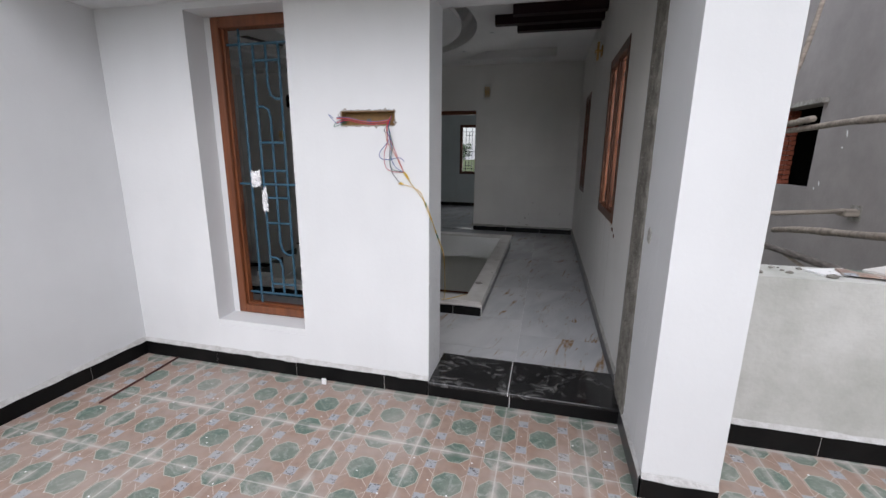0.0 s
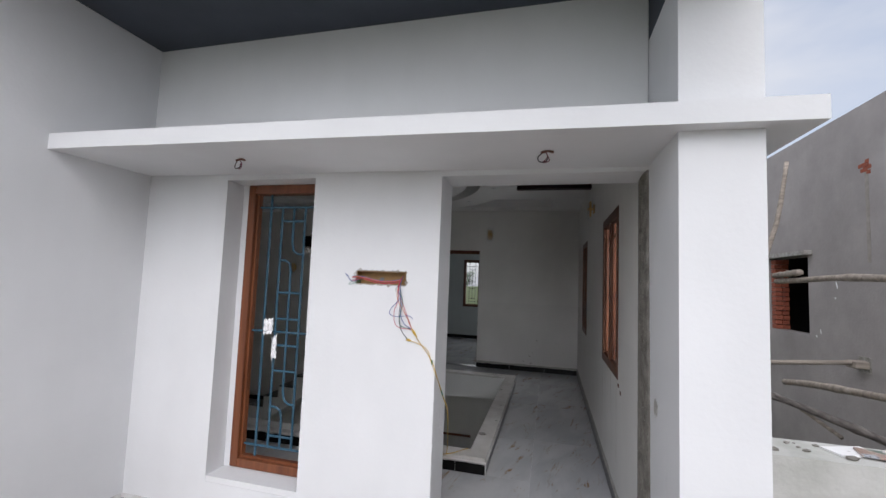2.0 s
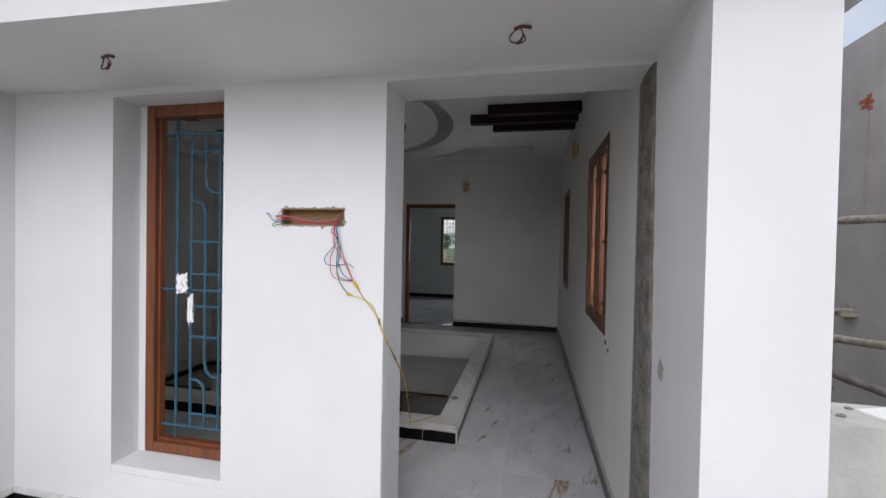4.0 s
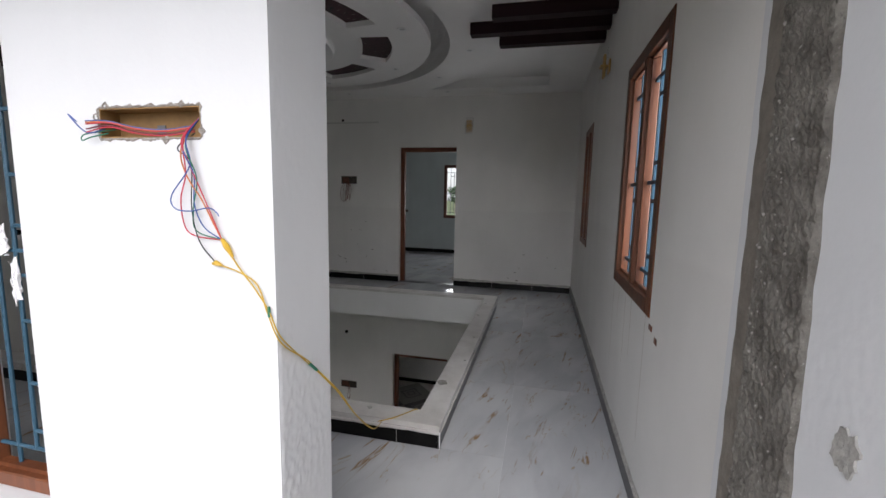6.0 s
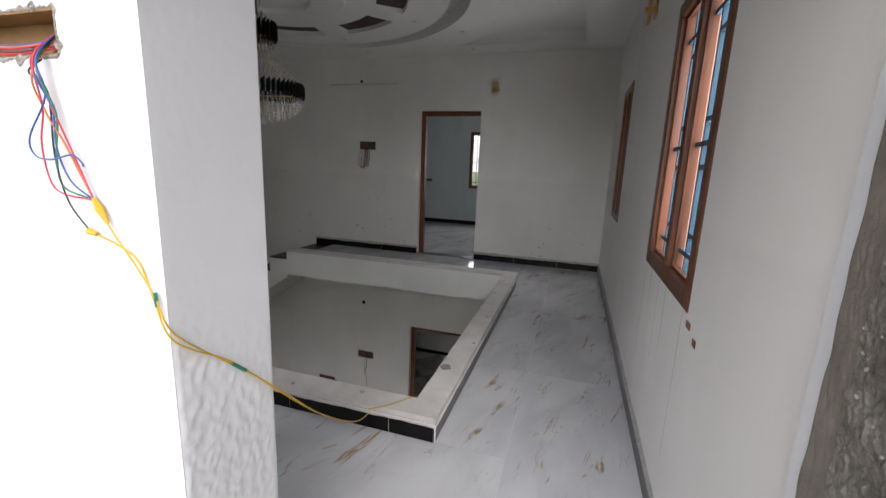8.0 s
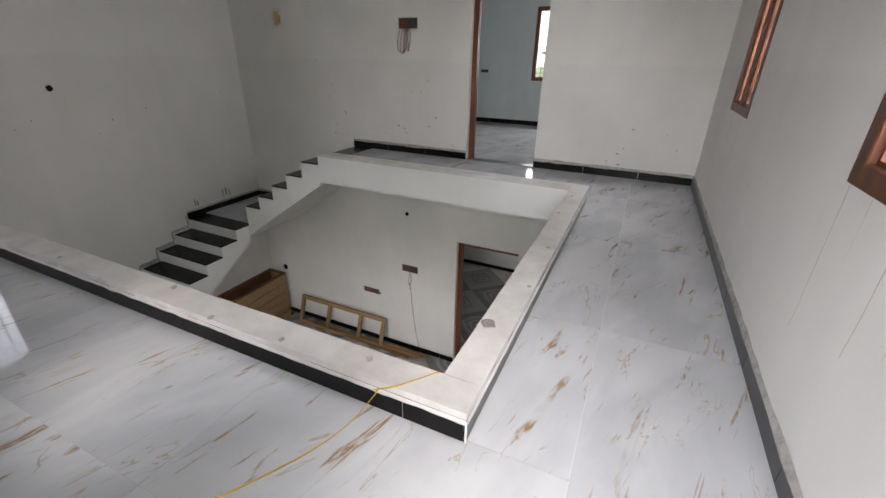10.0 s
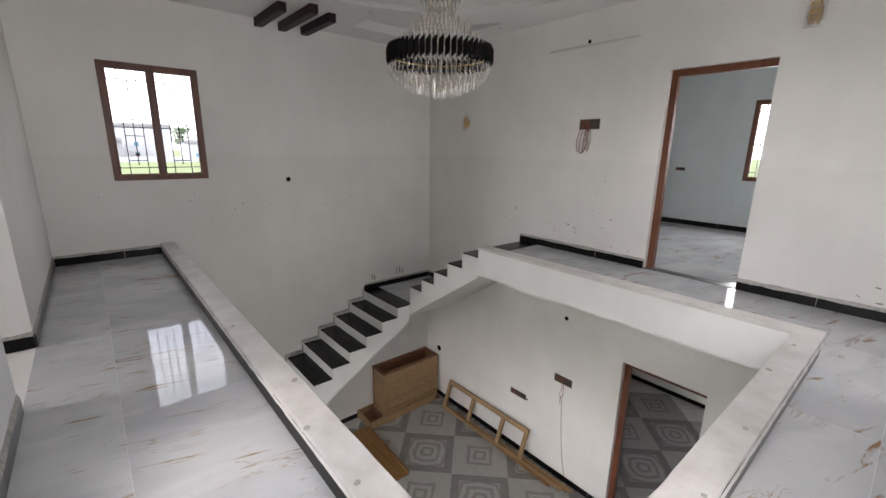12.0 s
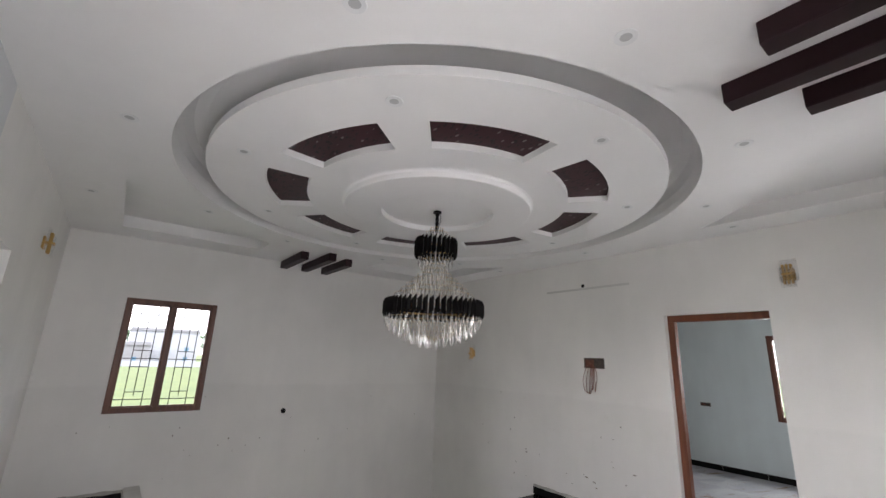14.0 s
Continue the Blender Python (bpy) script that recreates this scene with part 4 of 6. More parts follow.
def extrude(prof, place, d0, d1):
    bm = bmesh.new()
    a = [bm.verts.new(place(u, d0, z)) for u, z in prof]
    b = [bm.verts.new(place(u, d1, z)) for u, z in prof]
    bm.faces.new(a), bm.faces.new(b[::-1])
    for k in range(len(a)):
        bm.faces.new((a[k], b[k], b[(k + 1) % len(a)], a[(k + 1) % len(a)]))
    return bm


upper = structure("stairs_upper", extrude(prof, lambda u, d, z: (u, d, z), Y_FLANK, YF), M_STAIRWHITE, "white plastered upper flight and landing")
prof = [(Y_FLANK - 0.001, ZL - 0.012), (Y_LOW, ZL - 0.012)]
for i in range(15):
    prof += [(Y_LOW - G2 * i, ZL - 0.012 + R2 * (i + 1))]
    prof += [(Y_LOW - G2 * (i + 1), ZL - 0.012 + R2 * (i + 1))]
prof = prof[:-1] + [(Y_LOW - G2 * 14, F0), (4.62, F0), (Y_FLANK - 0.001, -1.405)]
prof = [p for k, p in enumerate(prof) if k == 0 or (p[1] > F0 - 0.001) or p[1] == F0]
flight = structure("stairs_lower", extrude(prof, lambda u, d, z: (d, u, z), XW, X_FLANK), M_STAIRWHITE, "white plastered lower flight")


def tread(parent, x0, x1, y0, y1, z, m=M_GRANITE):
    part("tread", boxes((x0, x1, y0, y1, z - 0.012, z + 0.003)), m, parent)


for i, z in enumerate(TREADS):
    tread(upper, X_TOP - G1 * (i + 1) + 0.001, X_TOP - G1 * i - 0.001, Y_FLANK + 0.010, YF - 0.002, z)
part("landing_slab", boxes((XW + 0.002, X_FLANK - 0.002, 8.142, YF - 0.002, ZL - 0.012, ZL + 0.001)), M_MARBLE, upper, "white marble landing")
tread(upper, XW + 0.002, X_FLANK - 0.012, Y_LOW + 0.001, 8.14, ZL)
for i in range(14):
    tread(flight, XW + 0.03, X_FLANK - 0.012, Y_LOW - G2 * (i + 1) + 0.002, Y_LOW - G2 * i - 0.002, ZL + R2 * (i + 1))
# jagged cement along the wall side of the lower flight
bm = bmesh.new()
for i in range(15):
    y1, z = Y_LOW - G2 * i, ZL + R2 * i
    add_box(bm, XW + 0.001, XW + 0.010, y1 - 0.01, y1 + 0.26, z + 0.004, z + 0.055)
    add_box(bm, XW + 0.001, XW + 0.010, y1 - 0.028, y1 - 0.01, z - 0.10, z + 0.055)
bmesh.ops.subdivide_edges(bm, edges=bm.edges[:], cuts=3)
for v in bm.verts:
    v.co.z += noise.noise(v.co * 16) * 0.016
    v.co.y += noise.noise(v.co * 19) * 0.014
part("wall_string", bm, M_STRING, flight, "rough pale cement edge")

# far walkway: upstand and coping along the stairwell
structure("walkway_upstand", boxes((X_TOP, -0.612, Y_FLANK, 8.222, -0.295, 0.035)), M_STAIRWHITE, "low white upstand at the edge of the walkway")
part("coping", boxes((X_TOP + 0.0, -0.4525, Y_FLANK - 0.006, 8.228, 0.0355, 0.065)), M_CURB, bpy.data.objects["walkway_upstand"], "dusty cream marble coping")
part("upstand_end", boxes((-0.6115, -0.462, 8.0835, 8.222, F1, 0.035)), M_EXT, bpy.data.objects["walkway_upstand"])


# ---------- gypsum ceiling ----------
RECESS = (-5.58, 0.05, 4.60, 8.87)     # west, east, south and north edges of the corner recesses
RECESS_R, RECESS_CUT = 2.45, 0.757


def ceiling_mesh():
    """Flat board with a round cove, and four corner recesses bounded by an arc."""
    bm = bmesh.new()
    n = 96
    cc = Vector((CX, CY))
    X0, X1, Y0, Y1 = XW, XE, YN, YF
    RX0, RX1, RY0, RY1 = RECESS
    RO, RI, RD = 1.962, 1.772, 0.24
    RA, cut = RECESS_R, RECESS_CUT
    # corner recess outlines, counter-clockwise
    recs = []
    for sx, xe in ((-1, RX0), (1, RX1)):
        for sy, ye in ((-1, RY0), (1, RY1)):
            ax = math.sqrt(RA ** 2 - (ye - CY) ** 2)
            a_start = math.atan2(ye - CY, sx * ax)
            ycut = CY + sy * cut
            a_end = math.atan2(sy * cut, sx * math.sqrt(RA ** 2 - cut ** 2))
            d = (a_end - a_start + math.pi) % (2 * math.pi) - math.pi
            arc = [(CX + RA * math.cos(a_start + d * k / 20), CY + RA * math.sin(a_start + d * k / 20)) for k in range(21)]
            recs.append([(xe, ye)] + arc + [(xe, ycut)])
    return recs, (RO, RI, RD)


def polar_band(bm, r0, r1, z, n=96):
    a = [bm.verts.new((CX + r0 * math.cos(2 * math.pi * k / n), CY + r0 * math.sin(2 * math.pi * k / n), z)) for k in range(n)]
    b = [bm.verts.new((CX + r1 * math.cos(2 * math.pi * k / n), CY + r1 * math.sin(2 * math.pi * k / n), z)) for k in range(n)]
    for k in range(n):
        bm.faces.new((a[k], a[(k + 1) % n], b[(k + 1) % n], b[k]))
    return a, b




recs, (RO, RI, RD) = ceiling_mesh()
bm = bmesh.new()
edges = []


def loop(pts, z):
    vs = [bm.verts.new((x, y, z)) for x, y in pts]
    es = [bm.edges.new((vs[k], vs[(k + 1) % len(vs)])) for k in range(len(vs))]
    edges.extend(es)
    return vs


loop([(XW, YN), (XE, YN), (XE, YF), (XW, YF)], CZ)
rec_loops = [loop(r, CZ) for r in recs]
circ = loop([(CX + RO * math.cos(2 * math.pi * k / 120), CY + RO * math.sin(2 * math.pi * k / 120)) for k in range(120)], CZ)
bmesh.ops.triangle_fill(bm, use_beauty=True, use_dissolve=False, edges=edges, normal=(0, 0, -1))
# take away what filled the holes
doomed = []
for f in bm.faces:
    c = f.calc_center_median()
    r = math.hypot(c.x - CX, c.y - CY)
    if r < RO - 0.003:
        doomed.append(f)
    elif r > RECESS_R + 0.003 and abs(c.y - CY) > RECESS_CUT and RECESS[0] < c.x < RECESS[1] and RECESS[2] < c.y < RECESS[3]:
        doomed.append(f)
bmesh.ops.delete(bm, geom=doomed, context="FACES_ONLY")
for vs in rec_loops:
    sx, sy = math.copysign(1, vs[0].co.x - CX), math.copysign(1, vs[0].co.y - CY)
    lip = [bm.verts.new((v.co.x, v.co.y, CZ + 0.012)) for v in vs]
    out_ = []
    for k, v in enumerate(vs):
        ox = 0.07 * sx if k in (0, len(vs) - 1) else 0.0
        oy = 0.07 * sy if k in (0, 1) else 0.0
        out_.append(bm.verts.new((v.co.x + ox, v.co.y + oy, CZ + 0.0125)))
    up_ = [bm.verts.new((v.co.x, v.co.y, CZ + 0.14)) for v in out_]
    skin(bm, vs, lip), skin(bm, lip, out_), skin(bm, out_, up_)
    bm.faces.new(up_)
up_ = circ
for rr, zz in ((RO, 0.05), (RO - 0.01, 0.12), (RO - 0.04, 0.18), (RO - 0.09, 0.22), (RO - 0.16, RD)):
    ring_ = [bm.verts.new((CX + rr * math.cos(2 * math.pi * k / 120), CY + rr * math.sin(2 * math.pi * k / 120), CZ + zz)) for k in range(120)]
    skin(bm, up_, ring_)
    up_ = ring_
inner_top = [bm.verts.new((CX + (RI - 0.25) * math.cos(2 * math.pi * k / 120), CY + (RI - 0.25) * math.sin(2 * math.pi * k / 120), CZ + RD)) for k in range(120)]
skin(bm, up_, inner_top)
structure("ceiling", bm, M_CEIL, "white gypsum false ceiling with corner recesses and a round cove")

# hanging round disc with eight arc-shaped cut-outs
DZ = CZ
SR0, SR1, SH = 1.085, 1.385, radians(16.5)
bm = bmesh.new()


def ring_pt(r, a, z):
    return (CX + r * math.cos(a), CY + r * math.sin(a), z)


def arc_quad(bm, r0, r1, a0, a1, z, n):
    """A flat piece of a ring."""
    p = [bm.verts.new(ring_pt(r0, a0 + (a1 - a0) * k / n, z)) for k in range(n + 1)]
    q = [bm.verts.new(ring_pt(r1, a0 + (a1 - a0) * k / n, z)) for k in range(n + 1)]
    for k in range(n):
        bm.faces.new((p[k], p[k + 1], q[k + 1], q[k]))
    return p, q


for k in range(8):
    c = radians(22.5 + 45 * k)
    h = radians(22.5)
    for (r0, r1, a0, a1, n) in ((0.60, SR0, c - h, c - SH, 3), (0.60, SR0, c - SH, c + SH, 10), (0.60, SR0, c + SH, c + h, 3),
                                (SR1, RI, c - h, c - SH, 3), (SR1, RI, c - SH, c + SH, 10), (SR1, RI, c + SH, c + h, 3),
                                (SR0, SR1, c - h, c - SH, 3), (SR0, SR1, c + SH, c + h, 3)):
        arc_quad(bm, r0, r1, a0, a1, DZ, n)
    outline = [ring_pt(SR0, c - SH + 2 * SH * j / 10, 0) for j in range(11)] + [ring_pt(SR1, c + SH - 2 * SH * j / 10, 0) for j in range(11)]
    lo = [bm.verts.new((x, y, DZ)) for x, y, _ in outline]
    hi = [bm.verts.new((x, y, DZ + 0.052)) for x, y, _ in outline]
    skin(bm, lo, hi)
bmesh.ops.remove_doubles(bm, verts=bm.verts, dist=0.0004)
rim0 = [bm.verts.new(ring_pt(RI, 2 * math.pi * k / 128, DZ)) for k in range(128)]
rim1 = [bm.verts.new(ring_pt(RI, 2 * math.pi * k / 128, DZ + 0.05)) for k in range(128)]
rim2 = [bm.verts.new(ring_pt(RI - 0.3, 2 * math.pi * k / 128, DZ + 0.051)) for k in range(128)]
skin(bm, rim0, rim1), skin(bm, rim1, rim2)
disc = structure("ceiling_disc", bm, M_CEIL, "white round gypsum disc with eight arc-shaped cut-outs")
for k in range(8):
    c = radians(22.5 + 45 * k)
    bm = bmesh.new()
    arc_quad(bm, SR0 - 0.01, SR1 + 0.01, c - SH - 0.01, c + SH + 0.01, DZ + 0.046, 10)
    ext = bmesh.ops.extrude_face_region(bm, geom=bm.faces[:])
    bmesh.ops.translate(bm, verts=[v for v in ext["geom"] if isinstance(v, bmesh.types.BMVert)], vec=(0, 0, 0.01))
    part("fretwork_panel", bm, M_FRET, disc, "dark maroon cut fretwork panel")
# lower centre ring
bm = bmesh.new()
N = 96
r_in, r_out, z0, z1 = 0.48, 0.785, CZ - 0.056, CZ - 0.001
for zz, (ra, rb) in ((z0, (r_in, r_out)),):
    a, b = polar_band(bm, ra, rb, zz, N)
a2 = [bm.verts.new((v.co.x, v.co.y, CZ - 0.006)) for v in a]
skin(bm, a, a2)
rim_ = b
for rr, zz in ((0.790, z0 + 0.002), (0.793, z0 + 0.008), (0.793, CZ - 0.016), (0.798, CZ - 0.007), (0.812, z1)):
    ring_ = [bm.verts.new(ring_pt(rr, 2 * math.pi * k / N, zz)) for k in range(N)]
    skin(bm, rim_, ring_)
    rim_ = ring_
bm.faces.new(a2)
structure("ceiling_centre_ring", bm, M_CEIL, "white lower round gypsum ring over the chandelier")

# recessed downlights
def downlight(x, y, z):
    d = base("ceiling_downlight", x, y, z, "small round white recessed ceiling downlight", "ceiling light", "ceiling downlights")
    bm = bmesh.new()
    n = 20
    rs = ((0.024, -0.002), (0.044, -0.004), (0.047, 0.001))
    rings = [[bm.verts.new((x + r * math.cos(2 * math.pi * k / n), y + r * math.sin(2 * math.pi * k / n), z + dz)) for k in range(n)] for r, dz in rs]
    skin(bm, rings[0], rings[1]), skin(bm, rings[1], rings[2])
    part("trim_ring", bm, M_WHITEPLASTIC, d)
    bm = bmesh.new()
    bm.faces.new([bm.verts.new((x + 0.024 * math.cos(2 * math.pi * k / n), y + 0.024 * math.sin(2 * math.pi * k / n), z - 0.001)) for k in range(n)])
    part("lens", bm, M_LENS, d)
    return d


dl = downlight(0, 0, 0)
spots = [(CX + 1.57 * math.cos(radians(45 * k)), CY + 1.57 * math.sin(radians(45 * k))) for k in range(8)]
spots += [(CX + 2.17 * math.cos(radians(a)), CY + 2.17 * math.sin(radians(a))) for a in (-163, -135, -90, -45, -17, 17, 45, 90, 135, 163)]
spots += [(-4.47, 4.37), (-1.35, 9.02), (-4.3, 9.02)]
for x, y in spots:
    copy_thing(dl, pose(x, y, CZ))
for o in (*dl.children, dl):
    bpy.data.objects.remove(o)

# dark beams across the ceiling
def beam(x0, x1, y0):
    thing("ceiling_beam", boxes((x0, x1, y0, y0 + 0.1, CZ - 0.1, CZ - 0.001), bevel=0.004), M_BEAM, "dark maroon laminated decorative beam under the white ceiling", "ceiling beam", "decorative ceiling beams")


for xe_, xw_, y in ((-0.415, -5.24, 6.42), (-0.635, -5.07, 6.72), (-0.415, -5.24, 7.02)):
    beam(xe_, XE - 0.001, y)
    beam(XW + 0.001, xw_, y)

structure("parapet", boxes((COLX1, 6.0, 3.87, 4.12, FB - 0.2, 0.775)), M_PARAPET, "pale rendered parapet with dusty top")
structure("parapet_front", boxes((BX, 6.0, -0.5, -0.3, FB - 0.2, 0.8)), M_PARAPET)

# ---------- neighbouring building ----------
NX = 3.88
structure("neighbour_wall", wall_x(NX, NX + 0.22, -6.0, 16, -3.9, 3.95, [(9.27, 10.4, 0.85, 2.08)]), M_RENDER, "rough grey cement-rendered neighbouring wall")
# added closed box, coloured black so the window hole looks dark inside
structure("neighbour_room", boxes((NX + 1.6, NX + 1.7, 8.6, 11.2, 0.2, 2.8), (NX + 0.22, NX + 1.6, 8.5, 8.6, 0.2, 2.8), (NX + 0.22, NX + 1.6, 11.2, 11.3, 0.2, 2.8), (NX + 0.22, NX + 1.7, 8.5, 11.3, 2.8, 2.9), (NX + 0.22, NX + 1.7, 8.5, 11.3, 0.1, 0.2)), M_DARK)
structure("neighbour_lintel", boxes((NX - 0.10, NX - 0.001, 9.15, 10.5, 2.08, 2.15)), M_CEMENT, "rough cement ledge over the window hole")
jamb = base("brick_jamb", NX + 0.1, 10.2, 0.85, "exposed red brick jamb in the neighbour's window hole", "bricks")
for i in range(15):
    for j in range(2):
        part("brick", boxes((NX + 0.005 + 0.107 * j, NX + 0.105 + 0.107 * j, 10.24 + 0.02 * (i % 2), 10.385, 0.855 + 0.081 * i, 0.925 + 0.081 * i), bevel=0.004), M_BRICK, jamb)
bm = bmesh.new()
for k in range(9):
    a, r = k * 2.4, 0.02 + 0.012 * k
    y, z = 8.0 + math.cos(a) * r * 0.9, 3.12 + math.sin(a) * r * 0.8
    add_box(bm, NX - 0.006, NX + 0.004, y - 0.035, y + 0.035, z - 0.025, z + 0.025, bevel=0.006)
thing("exposed_brick_patch", bm, M_BRICK, "broken hole in grey render showing red brick", "brick patch")
structure("render_drip_stain", rough_patch(7.96, 8.02, 1.9, 3.05, NX + 0.0, 0.002, 3, 20, 9.0), mat("pale_drip_on_render", (0.33, 0.30, 0.27), 0.9, var=0.3, scale=8))


for y, z, h in ((8.62, 1.62, 0.10), (8.66, 1.44, 0.03), (9.0, 0.94, 0.07), (9.1, 0.86, 0.04)):
    bm = bmesh.new()
    rim = [bm.verts.new((NX - 0.001, y + 0.014 * math.cos(a) * (1 + 0.6 * noise.noise(Vector((a, z, 1)))) + 0.12 * h * math.sin(a), z + h * 0.5 * math.sin(a))) for a in [2 * math.pi * k / 12 for k in range(12)]]
    bm.faces.new(rim)
    thing("paint_splash", bm, M_WHITEPLASTIC, "small white paint splash on the grey render", "paint splash", "paint splashes on the render")


def pole(pts, r0, r1, label, wood=M_POLE):
    """A crooked tree-branch scaffold pole with knots and cut ends."""
    bm = bmesh.new()
    pts = [Vector(p) for p in pts]
    along = [0.0]
    for p, q in zip(pts, pts[1:]):
        along.append(along[-1] + (q - p).length)
    n = 26
    line, rad = [], []
    for k in range(n + 1):
        t = k / n
        i = next(i for i in range(len(pts) - 1) if t * along[-1] <= along[i + 1] + 1e-6)
        c = pts[i].lerp(pts[i + 1], (t * along[-1] - along[i]) / (along[i + 1] - along[i]))
        w = Vector((noise.noise(c * 0.9), noise.noise(c * 0.9 + Vector((7, 0, 0))), noise.noise(c * 0.9 + Vector((0, 9, 0))))) * 0.035
        line.append(c + w)
        rad.append((r0 + (r1 - r0) * t) * (1 + 0.14 * noise.noise(c * 6) + (0.22 if k in (7, 15, 21) else 0)))
    tube(bm, line, rad, 9)
    return thing("scaffold_pole", bm, wood, label, "scaffold pole", smooth=True)


pole([(3.02, 8.3, 1.645), (2.96, 2.8, 1.64)], 0.032, 0.045, "weathered horizontal wooden scaffold pole tied by the grey wall")
pole([(2.98, 8.25, 1.72), (2.96, 7.62, 1.73)], 0.035, 0.038, "short cut stub of weathered scaffold pole on the ledger")
pole([(1.0, 8.10, 0.47), (3.9, 8.13, 0.63)], 0.022, 0.03, "thin wooden pole run into a hole in the grey wall")
pole([(2.6, 7.21, 0.487), (2.6, 5.6, 0.725), (2.6, 4.0, 0.80)], 0.032, 0.034, "thick weathered wooden pole with a cut end")
pole([(2.15, 8.0, -3.9), (2.30, 8.0, 0.37), (2.66, 8.0, 1.6), (2.90, 8.0, 2.45), (2.97, 8.0, 2.85), (3.03, 8.0, 3.22)], 0.055, 0.026, "upright crooked tree-branch scaffold pole leaning by the grey wall")
pole([(2.30, 8.0, 0.37), (3.15, 5.33, 0.15)], 0.034, 0.042, "slanting dark weathered scaffold pole beyond the parapet", M_POLE_DARK)
pole([(2.60, 7.10, 0.30), (2.76, 6.62, 0.11)], 0.018, 0.018, "thin slanting scaffold stick beyond the parapet")
thing("putlog_block", boxes((NX - 0.16, NX + 0.0, 8.04, 8.22, 0.575, 0.665), bevel=0.01), M_POLE, "short timber block packed into the putlog hole", "timber block")
structure("putlog_hole", rough_patch(8.02, 8.25, 0.52, 0.72, NX, 0.012, 8, 8, 2.0), M_CEMENT)

# rubble and tile offcuts on the parapet
for i in range(26):
    x, y, s = rng.uniform(0.85, 2.6), rng.uniform(3.90, 4.08), rng.uniform(0.005, 0.016)
    bm = bmesh.new()
    bmesh.ops.create_icosphere(bm, subdivisions=1, radius=s)
    for v in bm.verts:
        v.co = Vector((v.co.x * rng.uniform(0.8, 1.7) + x, v.co.y * rng.uniform(0.7, 1.2) + y, v.co.z * 0.6 + 0.775 + s * 0.45))
    thing("rubble_stone", bm, M_CEMENT, "small broken cement crumb on the parapet", "rubble", "rubble on the parapet")
for x, y, s in ((1.02, 3.93, 0.014), (1.16, 3.96, 0.012), (1.24, 4.05, 0.011), (0.93, 4.04, 0.010), (1.31, 3.92, 0.017), (0.88, 3.92, 0.009)):
    bm = bmesh.new()
    bmesh.ops.create_icosphere(bm, subdivisions=1, radius=s)
    for v in bm.verts:
        v.co = Vector((v.co.x * rng.uniform(0.9, 2.0) + x, v.co.y * rng.uniform(0.7, 1.3) + y, v.co.z * rng.uniform(0.5, 0.8) + 0.775 + s * 0.45))
    thing("rubble_stone", bm, M_JAMBCEMENT, "dark broken mortar lump on the parapet", "rubble", "rubble on the parapet")
for i, (x, y, a) in enumerate(((1.36, 4.02, 20), (1.47, 3.98, -12), (1.58, 4.03, 35))):
    bm = boxes((-0.10, 0.10, -0.05, 0.05, 0, 0.009))
    bmesh.ops.transform(bm, matrix=pose(x, y, 0.776 + 0.0095 * i, 0, 0, a), verts=bm.verts)
    thing("tile_offcut", bm, (M_WHITEPLASTIC, M_BALTILE, M_CURB)[i], "broken ceramic tile offcut lying on the parapet", "tile offcut", "tile offcuts on the parapet")


# ---------- skirting ----------
def skirting(name, p, q, nrm, z, h, material, label, length=0.6, top=True):
    """A run of skirting tiles from p to q on a wall whose face looks along nrm, with ragged plaster over it."""
    p, q, nrm = Vector(p), Vector(q), Vector(nrm)
    sk = base(name, p.x, p.y, z, label, "", "", "structure")
    d = (q - p).normalized()
    total, at = (q - p).length, 0.0
    while at < total - 0.01:
        e = min(at + length - 0.003, total)
        a, b = p + d * at, p + d * e + nrm * 0.011
        part("skirting_tile", boxes((min(a.x, b.x), max(a.x, b.x), min(a.y, b.y), max(a.y, b.y), z, z + h)), material, sk)
        at += length
    a, b = p, q + nrm * 0.0085
    part("joint_cement", boxes((min(a.x, b.x), max(a.x, b.x), min(a.y, b.y), max(a.y, b.y), z, z + h - 0.002)), M_JOINT, sk)
    if top:
        bm = bmesh.new()
        n = max(8, int(total / 0.04))
        rows = [[], [], []]
        for k in range(n + 1):
            c = p + d * total * k / n
            j = noise.noise(Vector((c.x * 9, c.y * 9, z))) * 0.5 + 0.5
            for row, (o, zz) in zip(rows, ((0.0118, z + h - 0.012 * max(0, j * 2 - 0.9)), (0.0118, z + h + 0.002), (0.0005, z + h + 0.016 + 0.022 * j))):
                v = c + nrm * o
                row.append(bm.verts.new((v.x, v.y, zz)))
        for r0, r1 in zip(rows, rows[1:]):
            for k in range(n):
                bm.faces.new((r0[k], r0[k + 1], r1[k + 1], r1[k]))
        part("plaster_edge", bm, M_DUSTEDGE if z == FB else M_STRING, sk)
    return sk


skirting("baseboard", (BX, FRONT), (-0.575, FRONT), (0, -1), FB, 0.095, M_SKIRT, "black glossy skirting with ragged plaster edge")
skirting("baseboard", (BX, 0.5), (BX, FRONT - 0.012), (1, 0), FB, 0.095, M_SKIRT, "black glossy skirting with ragged plaster edge")
skirting("baseboard", (COLX0, COLY - 0.011), (COLX0, 3.874), (-1, 0), FB, 0.095, M_SKIRT_GREY, "dark grey skirting tile on the column side")
skirting("baseboard", (COLX0, COLY), (COLX1, COLY), (0, -1), FB, 0.09, M_SKIRT, "black skirting tile on the column front")
skirting("baseboard", (COLX1, 3.87), (5.5, 3.87), (0, -1), FB, 0.11, M_SKIRT, "black skirting along the parapet")
skirting("baseboard", (XE, 4.2), (XE, YF - 0.012), (-1, 0), F1, 0.085, M_SKIRT_GREY, "dark grey skirting tile, dusty on top")
